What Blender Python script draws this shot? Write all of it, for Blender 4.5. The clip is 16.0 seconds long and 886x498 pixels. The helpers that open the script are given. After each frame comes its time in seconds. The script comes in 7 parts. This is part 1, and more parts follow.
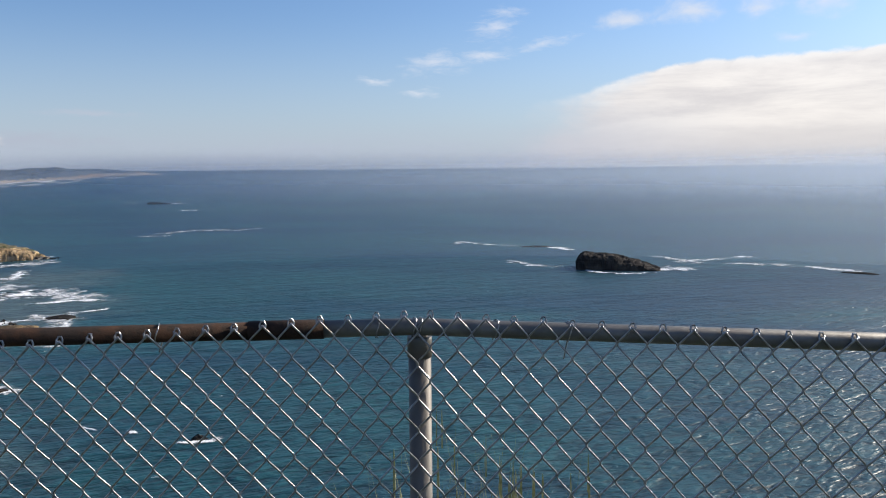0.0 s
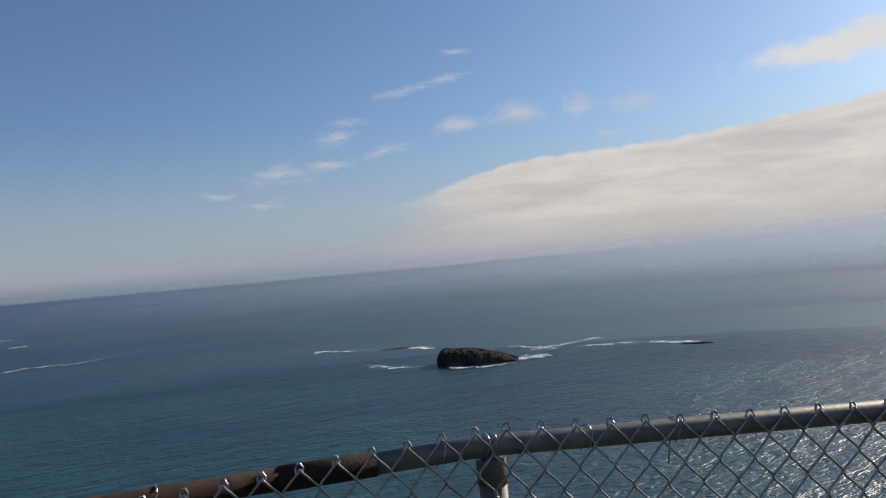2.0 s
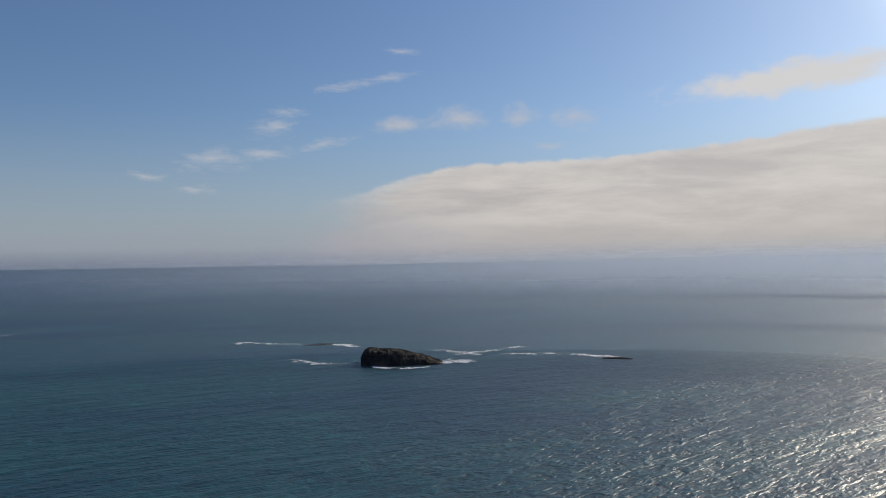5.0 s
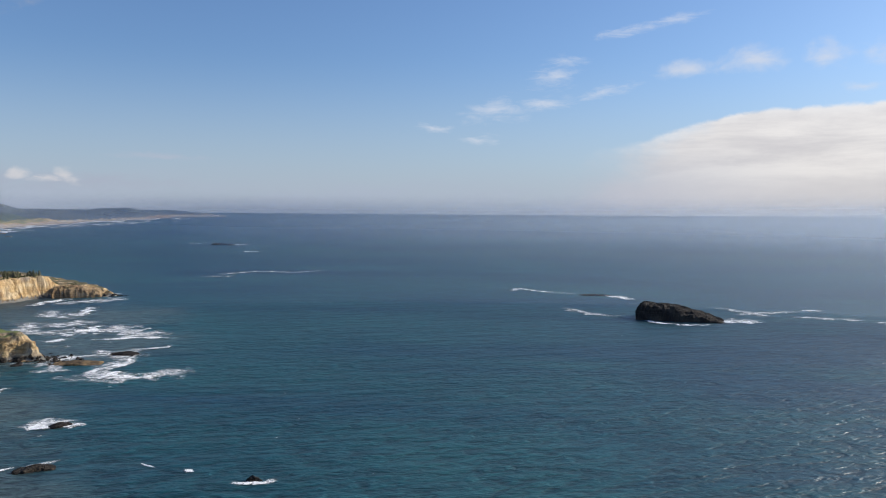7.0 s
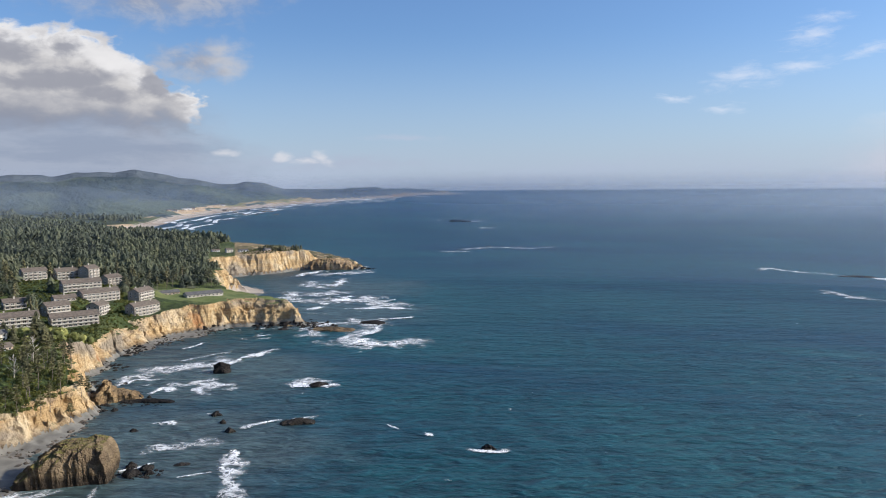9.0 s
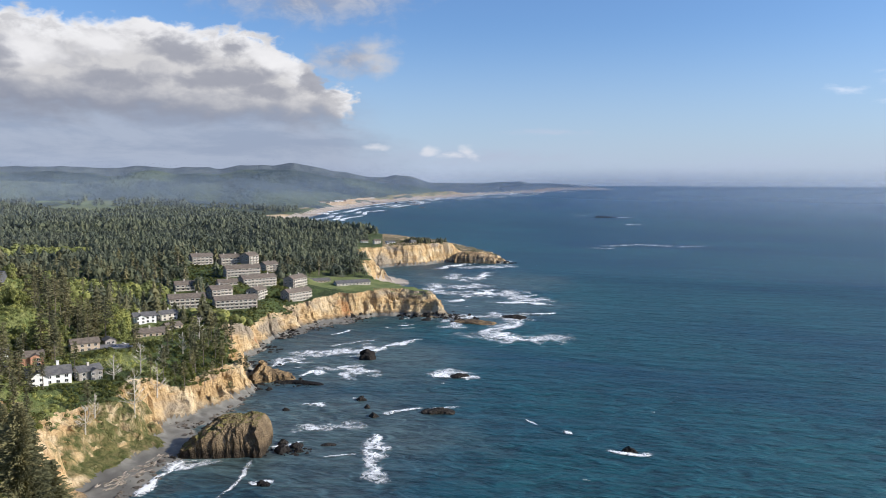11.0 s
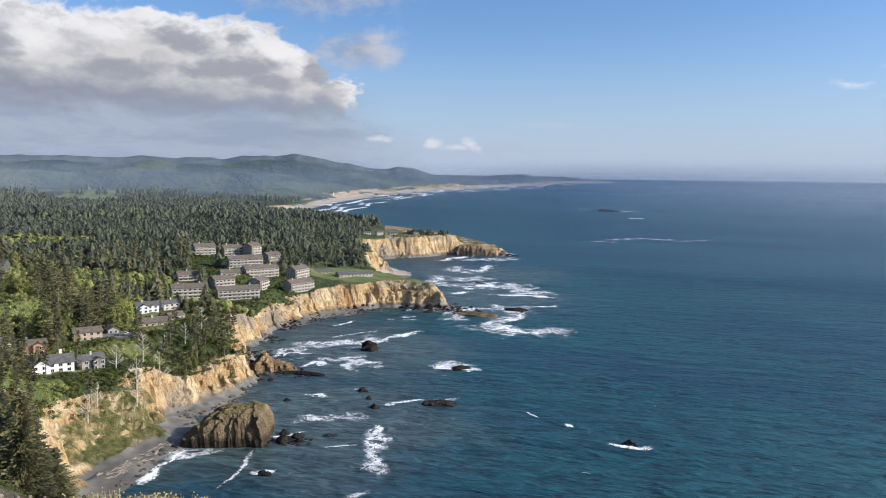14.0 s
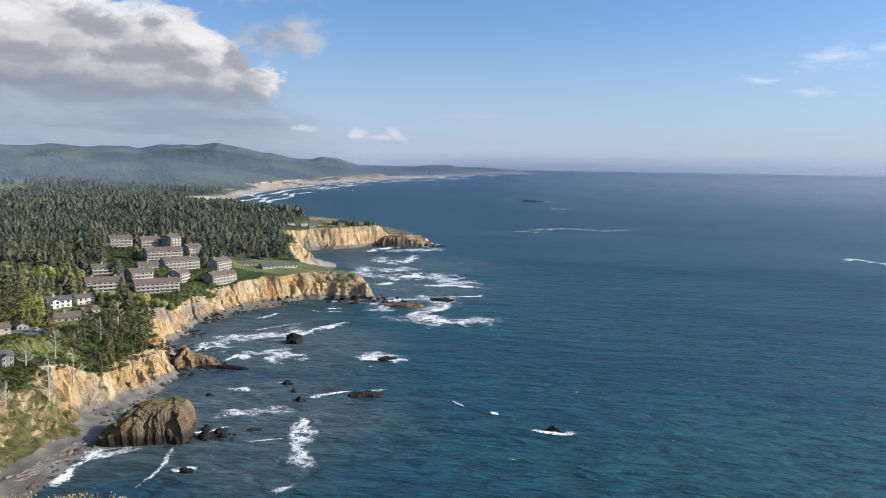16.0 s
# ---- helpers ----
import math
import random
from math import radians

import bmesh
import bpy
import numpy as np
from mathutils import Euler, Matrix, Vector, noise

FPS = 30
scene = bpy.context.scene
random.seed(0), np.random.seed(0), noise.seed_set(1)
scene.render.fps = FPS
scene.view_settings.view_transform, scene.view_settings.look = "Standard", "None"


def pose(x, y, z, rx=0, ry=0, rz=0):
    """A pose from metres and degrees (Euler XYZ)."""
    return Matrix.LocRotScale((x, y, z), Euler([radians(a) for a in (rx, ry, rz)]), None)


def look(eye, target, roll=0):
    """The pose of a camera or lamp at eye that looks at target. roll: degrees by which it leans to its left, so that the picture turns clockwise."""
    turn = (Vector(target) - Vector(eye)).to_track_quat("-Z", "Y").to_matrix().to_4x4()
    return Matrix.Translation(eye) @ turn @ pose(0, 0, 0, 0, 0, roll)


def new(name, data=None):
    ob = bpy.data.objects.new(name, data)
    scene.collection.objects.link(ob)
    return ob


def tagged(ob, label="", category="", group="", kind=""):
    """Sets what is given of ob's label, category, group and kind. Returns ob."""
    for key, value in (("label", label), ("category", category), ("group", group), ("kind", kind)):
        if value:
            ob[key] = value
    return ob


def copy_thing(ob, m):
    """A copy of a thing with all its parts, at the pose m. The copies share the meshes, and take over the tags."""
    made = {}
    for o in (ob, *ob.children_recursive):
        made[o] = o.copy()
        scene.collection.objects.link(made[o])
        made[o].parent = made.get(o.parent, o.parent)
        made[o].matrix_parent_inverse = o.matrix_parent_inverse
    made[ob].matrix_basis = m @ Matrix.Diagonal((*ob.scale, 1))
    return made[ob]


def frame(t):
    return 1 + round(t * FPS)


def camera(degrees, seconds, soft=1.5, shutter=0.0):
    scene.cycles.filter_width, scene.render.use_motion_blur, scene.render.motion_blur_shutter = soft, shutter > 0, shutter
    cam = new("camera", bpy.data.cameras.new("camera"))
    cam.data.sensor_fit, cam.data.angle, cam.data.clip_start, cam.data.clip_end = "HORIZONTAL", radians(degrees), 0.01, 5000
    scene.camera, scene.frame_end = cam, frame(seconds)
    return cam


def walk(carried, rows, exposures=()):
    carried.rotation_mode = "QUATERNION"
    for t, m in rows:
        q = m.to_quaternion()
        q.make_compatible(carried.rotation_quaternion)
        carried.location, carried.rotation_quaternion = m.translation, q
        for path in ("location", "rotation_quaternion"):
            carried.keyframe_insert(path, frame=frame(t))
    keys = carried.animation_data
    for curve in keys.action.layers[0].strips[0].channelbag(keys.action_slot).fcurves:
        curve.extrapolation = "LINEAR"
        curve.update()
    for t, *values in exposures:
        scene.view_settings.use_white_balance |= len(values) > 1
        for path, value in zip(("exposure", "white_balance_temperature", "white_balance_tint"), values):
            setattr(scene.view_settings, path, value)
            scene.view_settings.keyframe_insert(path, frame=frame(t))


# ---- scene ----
EYE_Z = 140.0
cam = camera(59.55, 16.0, soft=1.0)
walk(cam, [
    (0, pose(0.000, 0.000, EYE_Z +0.000, 84.14, 0.48, 0.00)),
    (0.5, pose(-0.025, 0.057, EYE_Z -0.012, 87.36, 1.43, -0.76)),
    (1, pose(-0.158, 0.125, EYE_Z -0.009, 88.31, 2.64, -3.60)),
    (1.5, pose(-0.308, 0.212, EYE_Z -0.018, 90.03, 4.43, -7.67)),
    (2, pose(-0.399, 0.362, EYE_Z -0.022, 91.29, 5.23, -10.83)),
    (2.5, pose(-0.513, 0.532, EYE_Z -0.038, 91.67, 5.43, -13.64)),
    (3, pose(-0.626, 0.715, EYE_Z -0.048, 91.57, 5.36, -16.29)),
    (3.2, pose(-0.658, 0.793, EYE_Z -0.054, 91.61, 5.04, -17.35)),
    (5.3, pose(-1.072, 1.514, EYE_Z +0.123, 90.85, 0.02, -15.09)),
    (5.5, pose(-1.084, 1.541, EYE_Z +0.128, 90.56, -0.10, -13.76)),
    (6, pose(-1.104, 1.586, EYE_Z +0.136, 89.57, -0.76, -8.35)),
    (6.5, pose(-1.113, 1.605, EYE_Z +0.139, 88.52, -0.82, -2.25)),
    (7, pose(-1.115, 1.610, EYE_Z +0.140, 87.51, -0.42, 4.27)),
    (7.5, pose(-1.115, 1.610, EYE_Z +0.140, 86.71, 0.08, 10.11)),
    (8, pose(-1.115, 1.610, EYE_Z +0.140, 86.09, 0.41, 15.37)),
    (8.5, pose(-1.115, 1.610, EYE_Z +0.140, 85.84, 0.57, 19.33)),
    (8.7, pose(-1.115, 1.610, EYE_Z +0.140, 85.80, 0.50, 20.23)),
    (10.8, pose(-1.115, 1.610, EYE_Z +0.140, 85.40, -0.38, 30.40)),
    (11, pose(-1.115, 1.610, EYE_Z +0.140, 85.35, -0.29, 32.03)),
    (11.5, pose(-1.115, 1.610, EYE_Z +0.140, 85.49, -0.42, 36.56)),
    (12, pose(-1.115, 1.610, EYE_Z +0.140, 85.74, -0.48, 40.07)),
    (12.5, pose(-1.115, 1.610, EYE_Z +0.140, 85.97, -0.57, 41.39)),
    (13, pose(-1.115, 1.610, EYE_Z +0.140, 85.77, -0.67, 39.21)),
    (13.5, pose(-1.115, 1.610, EYE_Z +0.140, 85.29, -0.72, 35.81)),
    (14, pose(-1.115, 1.610, EYE_Z +0.140, 84.77, -0.77, 32.26)),
    (14.5, pose(-1.115, 1.610, EYE_Z +0.140, 84.28, -0.81, 29.76)),
    (15, pose(-1.115, 1.610, EYE_Z +0.140, 84.01, -0.95, 28.16)),
    (15.5, pose(-1.115, 1.610, EYE_Z +0.140, 83.99, -1.10, 27.22)),
    (16, pose(-1.115, 1.610, EYE_Z +0.140, 84.16, -1.00, 26.76)),
], [(0.0, 0.22, 6650, 10), (0.8, 0.07, 6700, 10), (1.5, -0.2, 6800, 10), (2.5, -0.33, 6900, 10), (5.5, -0.46, 6800, 10), (6.3, -0.22, 6650, 10), (7.2, 0.08, 6450, 10), (8.5, 0.17, 6300, 10), (11.0, 0.27, 6200, 10), (16.0, 0.27, 6200, 10)])

# ---------------------------------------------------------------- sky, sun
SUN_AZ, SUN_EL = -66.0, 28.0      # degrees; azimuth counts to the left of +y


def node(tree, kind, *ins, **props):
    n = tree.nodes.new(kind)
    for k, v in props.items():
        if k == "op":
            n.operation = v
        elif k == "out":
            pass
        elif k == "blend":
            n.blend_type = v
        elif k == "dtype":
            n.data_type = v
    for i, v in enumerate(ins):
        if v is None:
            continue
        if isinstance(v, bpy.types.NodeSocket):
            tree.links.new(v, n.inputs[i])
        else:
            n.inputs[i].default_value = v
    return n


def m_(tree, op, a, b=None, c=None):
    return node(tree, "ShaderNodeMath", a, b, c, op=op).outputs[0]


def smooth(tree, v, lo, hi, to0=0.0, to1=1.0):
    n = tree.nodes.new("ShaderNodeMapRange")
    n.interpolation_type = "SMOOTHSTEP"
    tree.links.new(v, n.inputs[0])
    for k, val in zip((1, 2, 3, 4), (lo, hi, to0, to1)):
        n.inputs[k].default_value = val
    return n.outputs[0]


def mixc(tree, fac, a, b, blend="MIX"):
    n = tree.nodes.new("ShaderNodeMixRGB")
    n.blend_type = blend
    for i, v in enumerate((fac, a, b)):
        if isinstance(v, bpy.types.NodeSocket):
            tree.links.new(v, n.inputs[i])
        else:
            n.inputs[i].default_value = v if i == 0 else (*v, 1.0)
    return n.outputs[0]


def noise_tex(tree, vec, scale, detail=4.0, rough=0.55, lac=2.0, distort=0.0):
    n = tree.nodes.new("ShaderNodeTexNoise")
    tree.links.new(vec, n.inputs["Vector"])
    n.inputs["Scale"].default_value = scale
    n.inputs["Detail"].default_value = detail
    n.inputs["Roughness"].default_value = rough
    n.inputs["Lacunarity"].default_value = lac
    n.inputs["Distortion"].default_value = distort
    return n.outputs[0]


def noise_vec(tree, vec, scale):
    n = tree.nodes.new("ShaderNodeTexNoise")
    tree.links.new(vec, n.inputs["Vector"])
    n.inputs["Scale"].default_value = scale
    n.inputs["Detail"].default_value = 3.0
    return n.outputs["Color"]


def mapped(tree, vec, scale=(1, 1, 1), loc=(0, 0, 0), rot=(0, 0, 0)):
    n = tree.nodes.new("ShaderNodeMapping")
    tree.links.new(vec, n.inputs[0])
    n.inputs[1].default_value, n.inputs[2].default_value, n.inputs[3].default_value = loc, rot, scale
    return n.outputs[0]


def make_world():
    w = bpy.data.worlds.new("sky")
    scene.world = w
    w.use_nodes = True
    t = w.node_tree
    bg = t.nodes["Background"]
    sky = t.nodes.new("ShaderNodeTexSky")
    sky.sky_type, sky.sun_disc = "NISHITA", False
    sky.sun_elevation, sky.sun_rotation = radians(SUN_EL), radians(-SUN_AZ)
    sky.altitude, sky.air_density, sky.dust_density, sky.ozone_density = 100, 1.0, 1.2, 1.4
    d = t.nodes.new("ShaderNodeTexCoord").outputs["Generated"]
    sep = node(t, "ShaderNodeSeparateXYZ", d)
    az = m_(t, "MULTIPLY", m_(t, "ARCTAN2", m_(t, "MULTIPLY", sep.outputs[0], -1.0), sep.outputs[1]), 57.2958)
    el = m_(t, "MULTIPLY", m_(t, "ARCSINE", sep.outputs[2]), 57.2958)
    p = node(t, "ShaderNodeCombineXYZ", az, el, 0.0).outputs[0]
    streak = noise_tex(t, mapped(t, p, (0.10, 0.42, 1)), 1.0, 7, 0.58, 2.1, 0.3)
    wide = noise_tex(t, mapped(t, p, (0.045, 0.12, 1), (7, 2, 0)), 1.0, 4, 0.5)

    def union(masks):
        out = masks[0]
        for k in masks[1:]:
            out = m_(t, "MAXIMUM", out, k)
        return out

    colour = mixc(t, 1.0, sky.outputs[0], (0.76, 0.97, 1.28), "MULTIPLY")
    # pale haze that whitens the sky towards the horizon
    haze = smooth(t, el, -1.0, 12.0, 1.0, 0.0)
    colour = mixc(t, m_(t, "MULTIPLY", haze, 0.70), colour, (4.5, 5.2, 6.5))
    # thin grey-mauve layer close to the horizon
    low = m_(t, "MULTIPLY", smooth(t, el, 0.0, 4.2, 1.0, 0.0), smooth(t, streak, 0.35, 0.62, 0.30, 0.70))
    colour = mixc(t, low, colour, (4.1, 4.6, 5.8))
    # the bright hazy sky round the sun
    beside_sun = node(t, "ShaderNodeVectorMath", d, (-math.sin(radians(SUN_AZ)) * math.cos(radians(SUN_EL)), math.cos(radians(SUN_AZ)) * math.cos(radians(SUN_EL)), math.sin(radians(SUN_EL))), op="DOT_PRODUCT").outputs["Value"]
    glare = m_(t, "POWER", smooth(t, beside_sun, 0.91, 1.0), 1.4)
    colour = mixc(t, glare, colour, (22.0, 20.5, 18.5), "ADD")
    # the clouds' outlines are torn by two sizes of billow
    w1 = node(t, "ShaderNodeVectorMath", noise_vec(t, mapped(t, p, (0.30, 0.55, 1)), 1.0), (0.5, 0.5, 0.5), op="SUBTRACT").outputs[0]
    w2 = node(t, "ShaderNodeVectorMath", noise_vec(t, mapped(t, p, (0.95, 1.7, 1), (4, 7, 0)), 1.0), (0.5, 0.5, 0.5), op="SUBTRACT").outputs[0]
    torn = node(t, "ShaderNodeVectorMath", node(t, "ShaderNodeVectorMath", w1, (5.0, 2.6, 0), op="MULTIPLY").outputs[0], node(t, "ShaderNodeVectorMath", w2, (2.2, 1.2, 0), op="MULTIPLY").outputs[0], op="ADD").outputs[0]
    torn = node(t, "ShaderNodeSeparateXYZ", torn)
    waz, wel = m_(t, "ADD", az, torn.outputs[0]), m_(t, "ADD", el, torn.outputs[1])
    grain = noise_tex(t, mapped(t, p, (0.55, 2.0, 1), rot=(0, 0, 0.18)), 1.0, 7, 0.62, 2.2, 0.6)
    puffy = noise_tex(t, mapped(t, p, (0.55, 0.9, 1), (1, 5, 0)), 1.0, 6, 0.55, 2.1, 0.3)

    def lobe(cx, cy, sx, sy, soft=0.8, tex=puffy, amount=0.9, pull=0.6, tilt=0.0):
        """A soft-edged oval of cloud in degrees of azimuth and height, its edge torn."""
        x = m_(t, "SUBTRACT", m_(t, "ADD", az, m_(t, "MULTIPLY", torn.outputs[0], pull)), cx)
        y = m_(t, "SUBTRACT", m_(t, "SUBTRACT", m_(t, "ADD", el, m_(t, "MULTIPLY", torn.outputs[1], pull)), cy), m_(t, "MULTIPLY", x, tilt))
        q = m_(t, "SQRT", m_(t, "ADD", m_(t, "POWER", m_(t, "DIVIDE", x, sx), 2.0), m_(t, "POWER", m_(t, "DIVIDE", y, sy), 2.0)))
        return smooth(t, m_(t, "ADD", m_(t, "SUBTRACT", 1.0, q), m_(t, "MULTIPLY", m_(t, "SUBTRACT", tex, 0.5), amount)), 0.0, soft)

    # wisps and cloudlets over the sea
    wisps = union([lobe(cx, cy, sx, sy, 1.5, grain, 2.2, 0.35, tl) for cx, cy, sx, sy, tl in (
        (-9.0, 12.95, 2.8, 0.55, -0.12), (-12.3, 13.6, 2.6, 0.55, -0.24), (-13.0, 15.5, 1.4, 0.35, 0.0), (-4.7, 11.0, 2.0, 0.55, -0.05), (-3.7, 9.95, 2.2, 1.0, -0.1), (0.4, 7.6, 3.0, 1.15, -0.05),
        (-3.2, 8.15, 3.6, 0.65, -0.15), (-7.2, 8.85, 3.0, 0.45, -0.2), (5.0, 6.37, 1.9, 0.4, 0.0), (1.6, 5.6, 2.0, 0.38, 0.0))])
    colour = mixc(t, m_(t, "MULTIPLY", wisps, 0.62), colour, (6.9, 7.2, 8.0))
    cloudlets = union([lobe(cx, cy, sx, sy, 1.4, puffy, 1.7, 0.3) for cx, cy, sx, sy in (
        (-12.8, 10.2, 3.0, 0.8), (-17.3, 10.6, 3.0, 1.2), (-22.0, 10.6, 1.9, 1.3), (-25.8, 10.5, 2.1, 1.1), (-24.3, 8.5, 1.8, 0.4))])
    colour = mixc(t, m_(t, "MULTIPLY", cloudlets, 0.72), colour, (6.9, 7.1, 7.7))
    lump = union([lobe(-40.8, 12.1, 9.5, 1.5, 0.7, puffy, 1.0, 0.45, -0.05), lobe(-64.0, 13.0, 14.0, 2.0, 0.9)])
    colour = mixc(t, m_(t, "MULTIPLY", lump, 0.92), colour, (8.8, 8.8, 9.0))
    # bank of cloud over the sea to the west, its top edge climbing towards the sun
    crest = m_(t, "ADD", m_(t, "ADD", 5.0, smooth(t, az, -18.5, -6.5, 2.5, 0.0)), smooth(t, az, -60.0, -19.0, 2.3, 0.0))
    edge = m_(t, "SUBTRACT", m_(t, "ADD", crest, m_(t, "ADD", m_(t, "MULTIPLY", m_(t, "SUBTRACT", puffy, 0.5), 0.8), m_(t, "MULTIPLY", m_(t, "SUBTRACT", wide, 0.5), 0.8))), el)
    bank = m_(t, "MULTIPLY", smooth(t, edge, 0.0, 0.42), smooth(t, m_(t, "ADD", waz, m_(t, "MULTIPLY", el, 0.9)), -9.5, -2.0, 1.0, 0.0))
    bank = m_(t, "MULTIPLY", bank, smooth(t, az, -175.0, -120.0, 0.0, 1.0))
    folds = noise_tex(t, mapped(t, p, (0.10, 0.50, 1), (5, 3, 0)), 1.0, 7, 0.60, 2.1, 0.3)
    tone = mixc(t, smooth(t, folds, 0.28, 0.72), (6.3, 6.0, 6.05), (8.7, 8.3, 8.0))
    tone = mixc(t, m_(t, "MULTIPLY", smooth(t, edge, 0.1, 1.1, 1.0, 0.0), smooth(t, puffy, 0.4, 0.6, 0.3, 0.9)), tone, (8.6, 8.4, 8.3))
    tone = mixc(t, smooth(t, el, 0.3, 4.0, 0.85, 0.0), tone, (6.0, 5.9, 6.1))
    tone = mixc(t, smooth(t, az, -75.0, -25.0, 0.5, 0.0), tone, (9.0, 8.5, 8.0))
    tone = mixc(t, m_(t, "MULTIPLY", smooth(t, az, -24.0, -6.0, 0.0, 0.85), smooth(t, el, 2.0, 6.0, 1.0, 0.0)), tone, (4.9, 5.1, 5.9))
    colour = mixc(t, m_(t, "MULTIPLY", bank, 0.90), colour, tone)
    # grey-blue layer under the cumulus over the land
    under = m_(t, "MULTIPLY", smooth(t, m_(t, "ADD", waz, m_(t, "MULTIPLY", el, -0.8)), 31.0, 39.0), smooth(t, m_(t, "ADD", el, m_(t, "MULTIPLY", streak, 3.0)), 6.0, 9.0, 0.93, 0.0))
    layer = mixc(t, smooth(t, streak, 0.40, 0.60), (2.75, 3.15, 4.05), (3.45, 3.8, 4.6))
    layer = mixc(t, smooth(t, el, 0.0, 2.6, 0.75, 0.0), layer, (3.2, 3.7, 4.8))
    colour = mixc(t, under, colour, layer)
    gap = lobe(66.0, 4.1, 4.0, 0.55, 0.9, grain, 1.4, 0.3)
    colour = mixc(t, m_(t, "MULTIPLY", gap, 0.75), colour, (4.4, 5.6, 7.0))
    # cumulus: white crest, cream flank, grey base
    turn = m_(t, "SUBTRACT", 1.0, m_(t, "POWER", m_(t, "MINIMUM", m_(t, "MAXIMUM", m_(t, "DIVIDE", m_(t, "SUBTRACT", 50.0, waz), 11.8), 0.0), 1.0), 2.4))
    crown = m_(t, "ADD", 5.9, m_(t, "MULTIPLY", turn, 5.1))
    above = m_(t, "SUBTRACT", m_(t, "ADD", crown, m_(t, "MULTIPLY", m_(t, "SUBTRACT", puffy, 0.5), 2.6)), m_(t, "ADD", el, m_(t, "MULTIPLY", torn.outputs[1], 0.7)))
    base = m_(t, "ADD", el, m_(t, "MULTIPLY", torn.outputs[1], 0.8))
    cum = m_(t, "MULTIPLY", smooth(t, above, -0.1, 0.65), smooth(t, base, 3.6, 5.6))
    cum = m_(t, "MULTIPLY", cum, smooth(t, waz, 37.9, 39.0))
    tone = mixc(t, smooth(t, puffy, 0.36, 0.64), (5.6, 5.4, 5.3), (4.5, 4.4, 4.5))
    tone = mixc(t, m_(t, "MULTIPLY", smooth(t, above, 0.2, 2.2, 1.0, 0.0), smooth(t, puffy, 0.62, 0.40, 0.35, 1.0)), tone, (7.6, 7.4, 7.3))
    bright = union([lobe(60.0, 8.6, 2.6, 1.5), lobe(66.2, 8.4, 2.4, 1.3), lobe(64.3, 10.7, 2.0, 0.7), lobe(51.5, 10.6, 3.6, 0.8), lobe(44.2, 8.9, 2.6, 1.0, tilt=0.3), lobe(39.3, 7.3, 0.8, 1.1, 0.6, tilt=0.8), lobe(55.2, 9.3, 2.4, 1.2)])
    tone = mixc(t, m_(t, "MULTIPLY", bright, 0.85), tone, (7.6, 7.35, 7.2))
    grey = union([lobe(50.6, 9.2, 2.3, 1.3, 0.6), lobe(47.6, 7.5, 4.6, 1.2, 0.6, tilt=-0.12), lobe(62.4, 7.9, 2.5, 2.0, 0.7), lobe(41.0, 7.3, 1.7, 1.2, 0.6), lobe(68.8, 10.2, 3.2, 2.0, 0.7), lobe(44.6, 6.6, 2.3, 0.9, 0.7), lobe(54.6, 6.9, 4.2, 0.9, 0.8), lobe(46.9, 9.4, 1.6, 0.7, 0.7)])
    tone = mixc(t, m_(t, "MULTIPLY", grey, 0.85), tone, (2.85, 2.9, 3.3))
    tone = mixc(t, smooth(t, m_(t, "SUBTRACT", base, smooth(t, az, 40.0, 60.0, -0.4, 0.5)), 4.8, 6.9, 0.95, 0.0), tone, (2.35, 2.5, 3.05))
    colour = mixc(t, cum, colour, tone)
    # grey scud over and beside it
    scud = union([lobe(42.0, 14.8, 11.0, 4.2, 0.7, puffy, 0.8, 0.5), lobe(73.0, 11.5, 8.5, 3.2), lobe(39.3, 8.9, 3.0, 1.5, 1.1, puffy, 1.2)])
    colour = mixc(t, m_(t, "MULTIPLY", scud, 0.85), colour, mixc(t, smooth(t, puffy, 0.38, 0.62), (3.0, 3.1, 3.6), (4.3, 4.3, 4.6)))
    colour = mixc(t, m_(t, "MULTIPLY", lobe(37.2, 9.1, 2.5, 1.9, 0.9, puffy, 1.1, 0.45), 0.9), colour, mixc(t, smooth(t, waz, 36.5, 39.0), (4.9, 4.9, 5.1), (3.2, 3.3, 3.8)))
    small = union([lobe(30.3, 2.45, 1.1, 0.6, 0.9, puffy, 1.9, 0.4), lobe(33.2, 2.5, 0.9, 0.4, 1.0, puffy, 1.9, 0.4), lobe(31.5, 2.2, 2.0, 0.3, 1.2, grain, 2.0, 0.3), lobe(37.0, 2.8, 1.2, 0.3, 1.2, puffy, 1.6, 0.25)])
    colour = mixc(t, m_(t, "MULTIPLY", lobe(29.0, 2.1, 9.0, 0.9, 1.2, grain, 1.6, 0.2), 0.55), colour, (3.9, 4.2, 5.2))
    colour = mixc(t, m_(t, "MULTIPLY", lobe(24.0, 3.9, 4.5, 0.35, 1.3, grain, 1.8, 0.2), 0.5), colour, (4.6, 4.9, 5.9))
    colour = mixc(t, m_(t, "MULTIPLY", small, 0.65), colour, (6.9, 6.7, 6.8))
    t.links.new(colour, bg.inputs[0])
    bg.inputs[1].default_value = 0.1


make_world()
sun_way = Vector((-math.sin(radians(SUN_AZ)) * math.cos(radians(SUN_EL)), math.cos(radians(SUN_AZ)) * math.cos(radians(SUN_EL)), math.sin(radians(SUN_EL))))
lamp = bpy.data.lights.new("sun", "SUN")
lamp.energy, lamp.angle, lamp.color = 4.6, radians(0.6), (1.0, 0.90, 0.76)
sun = new("sun", lamp)
sun.matrix_world = look(sun_way * 3000, (0, 0, 0))


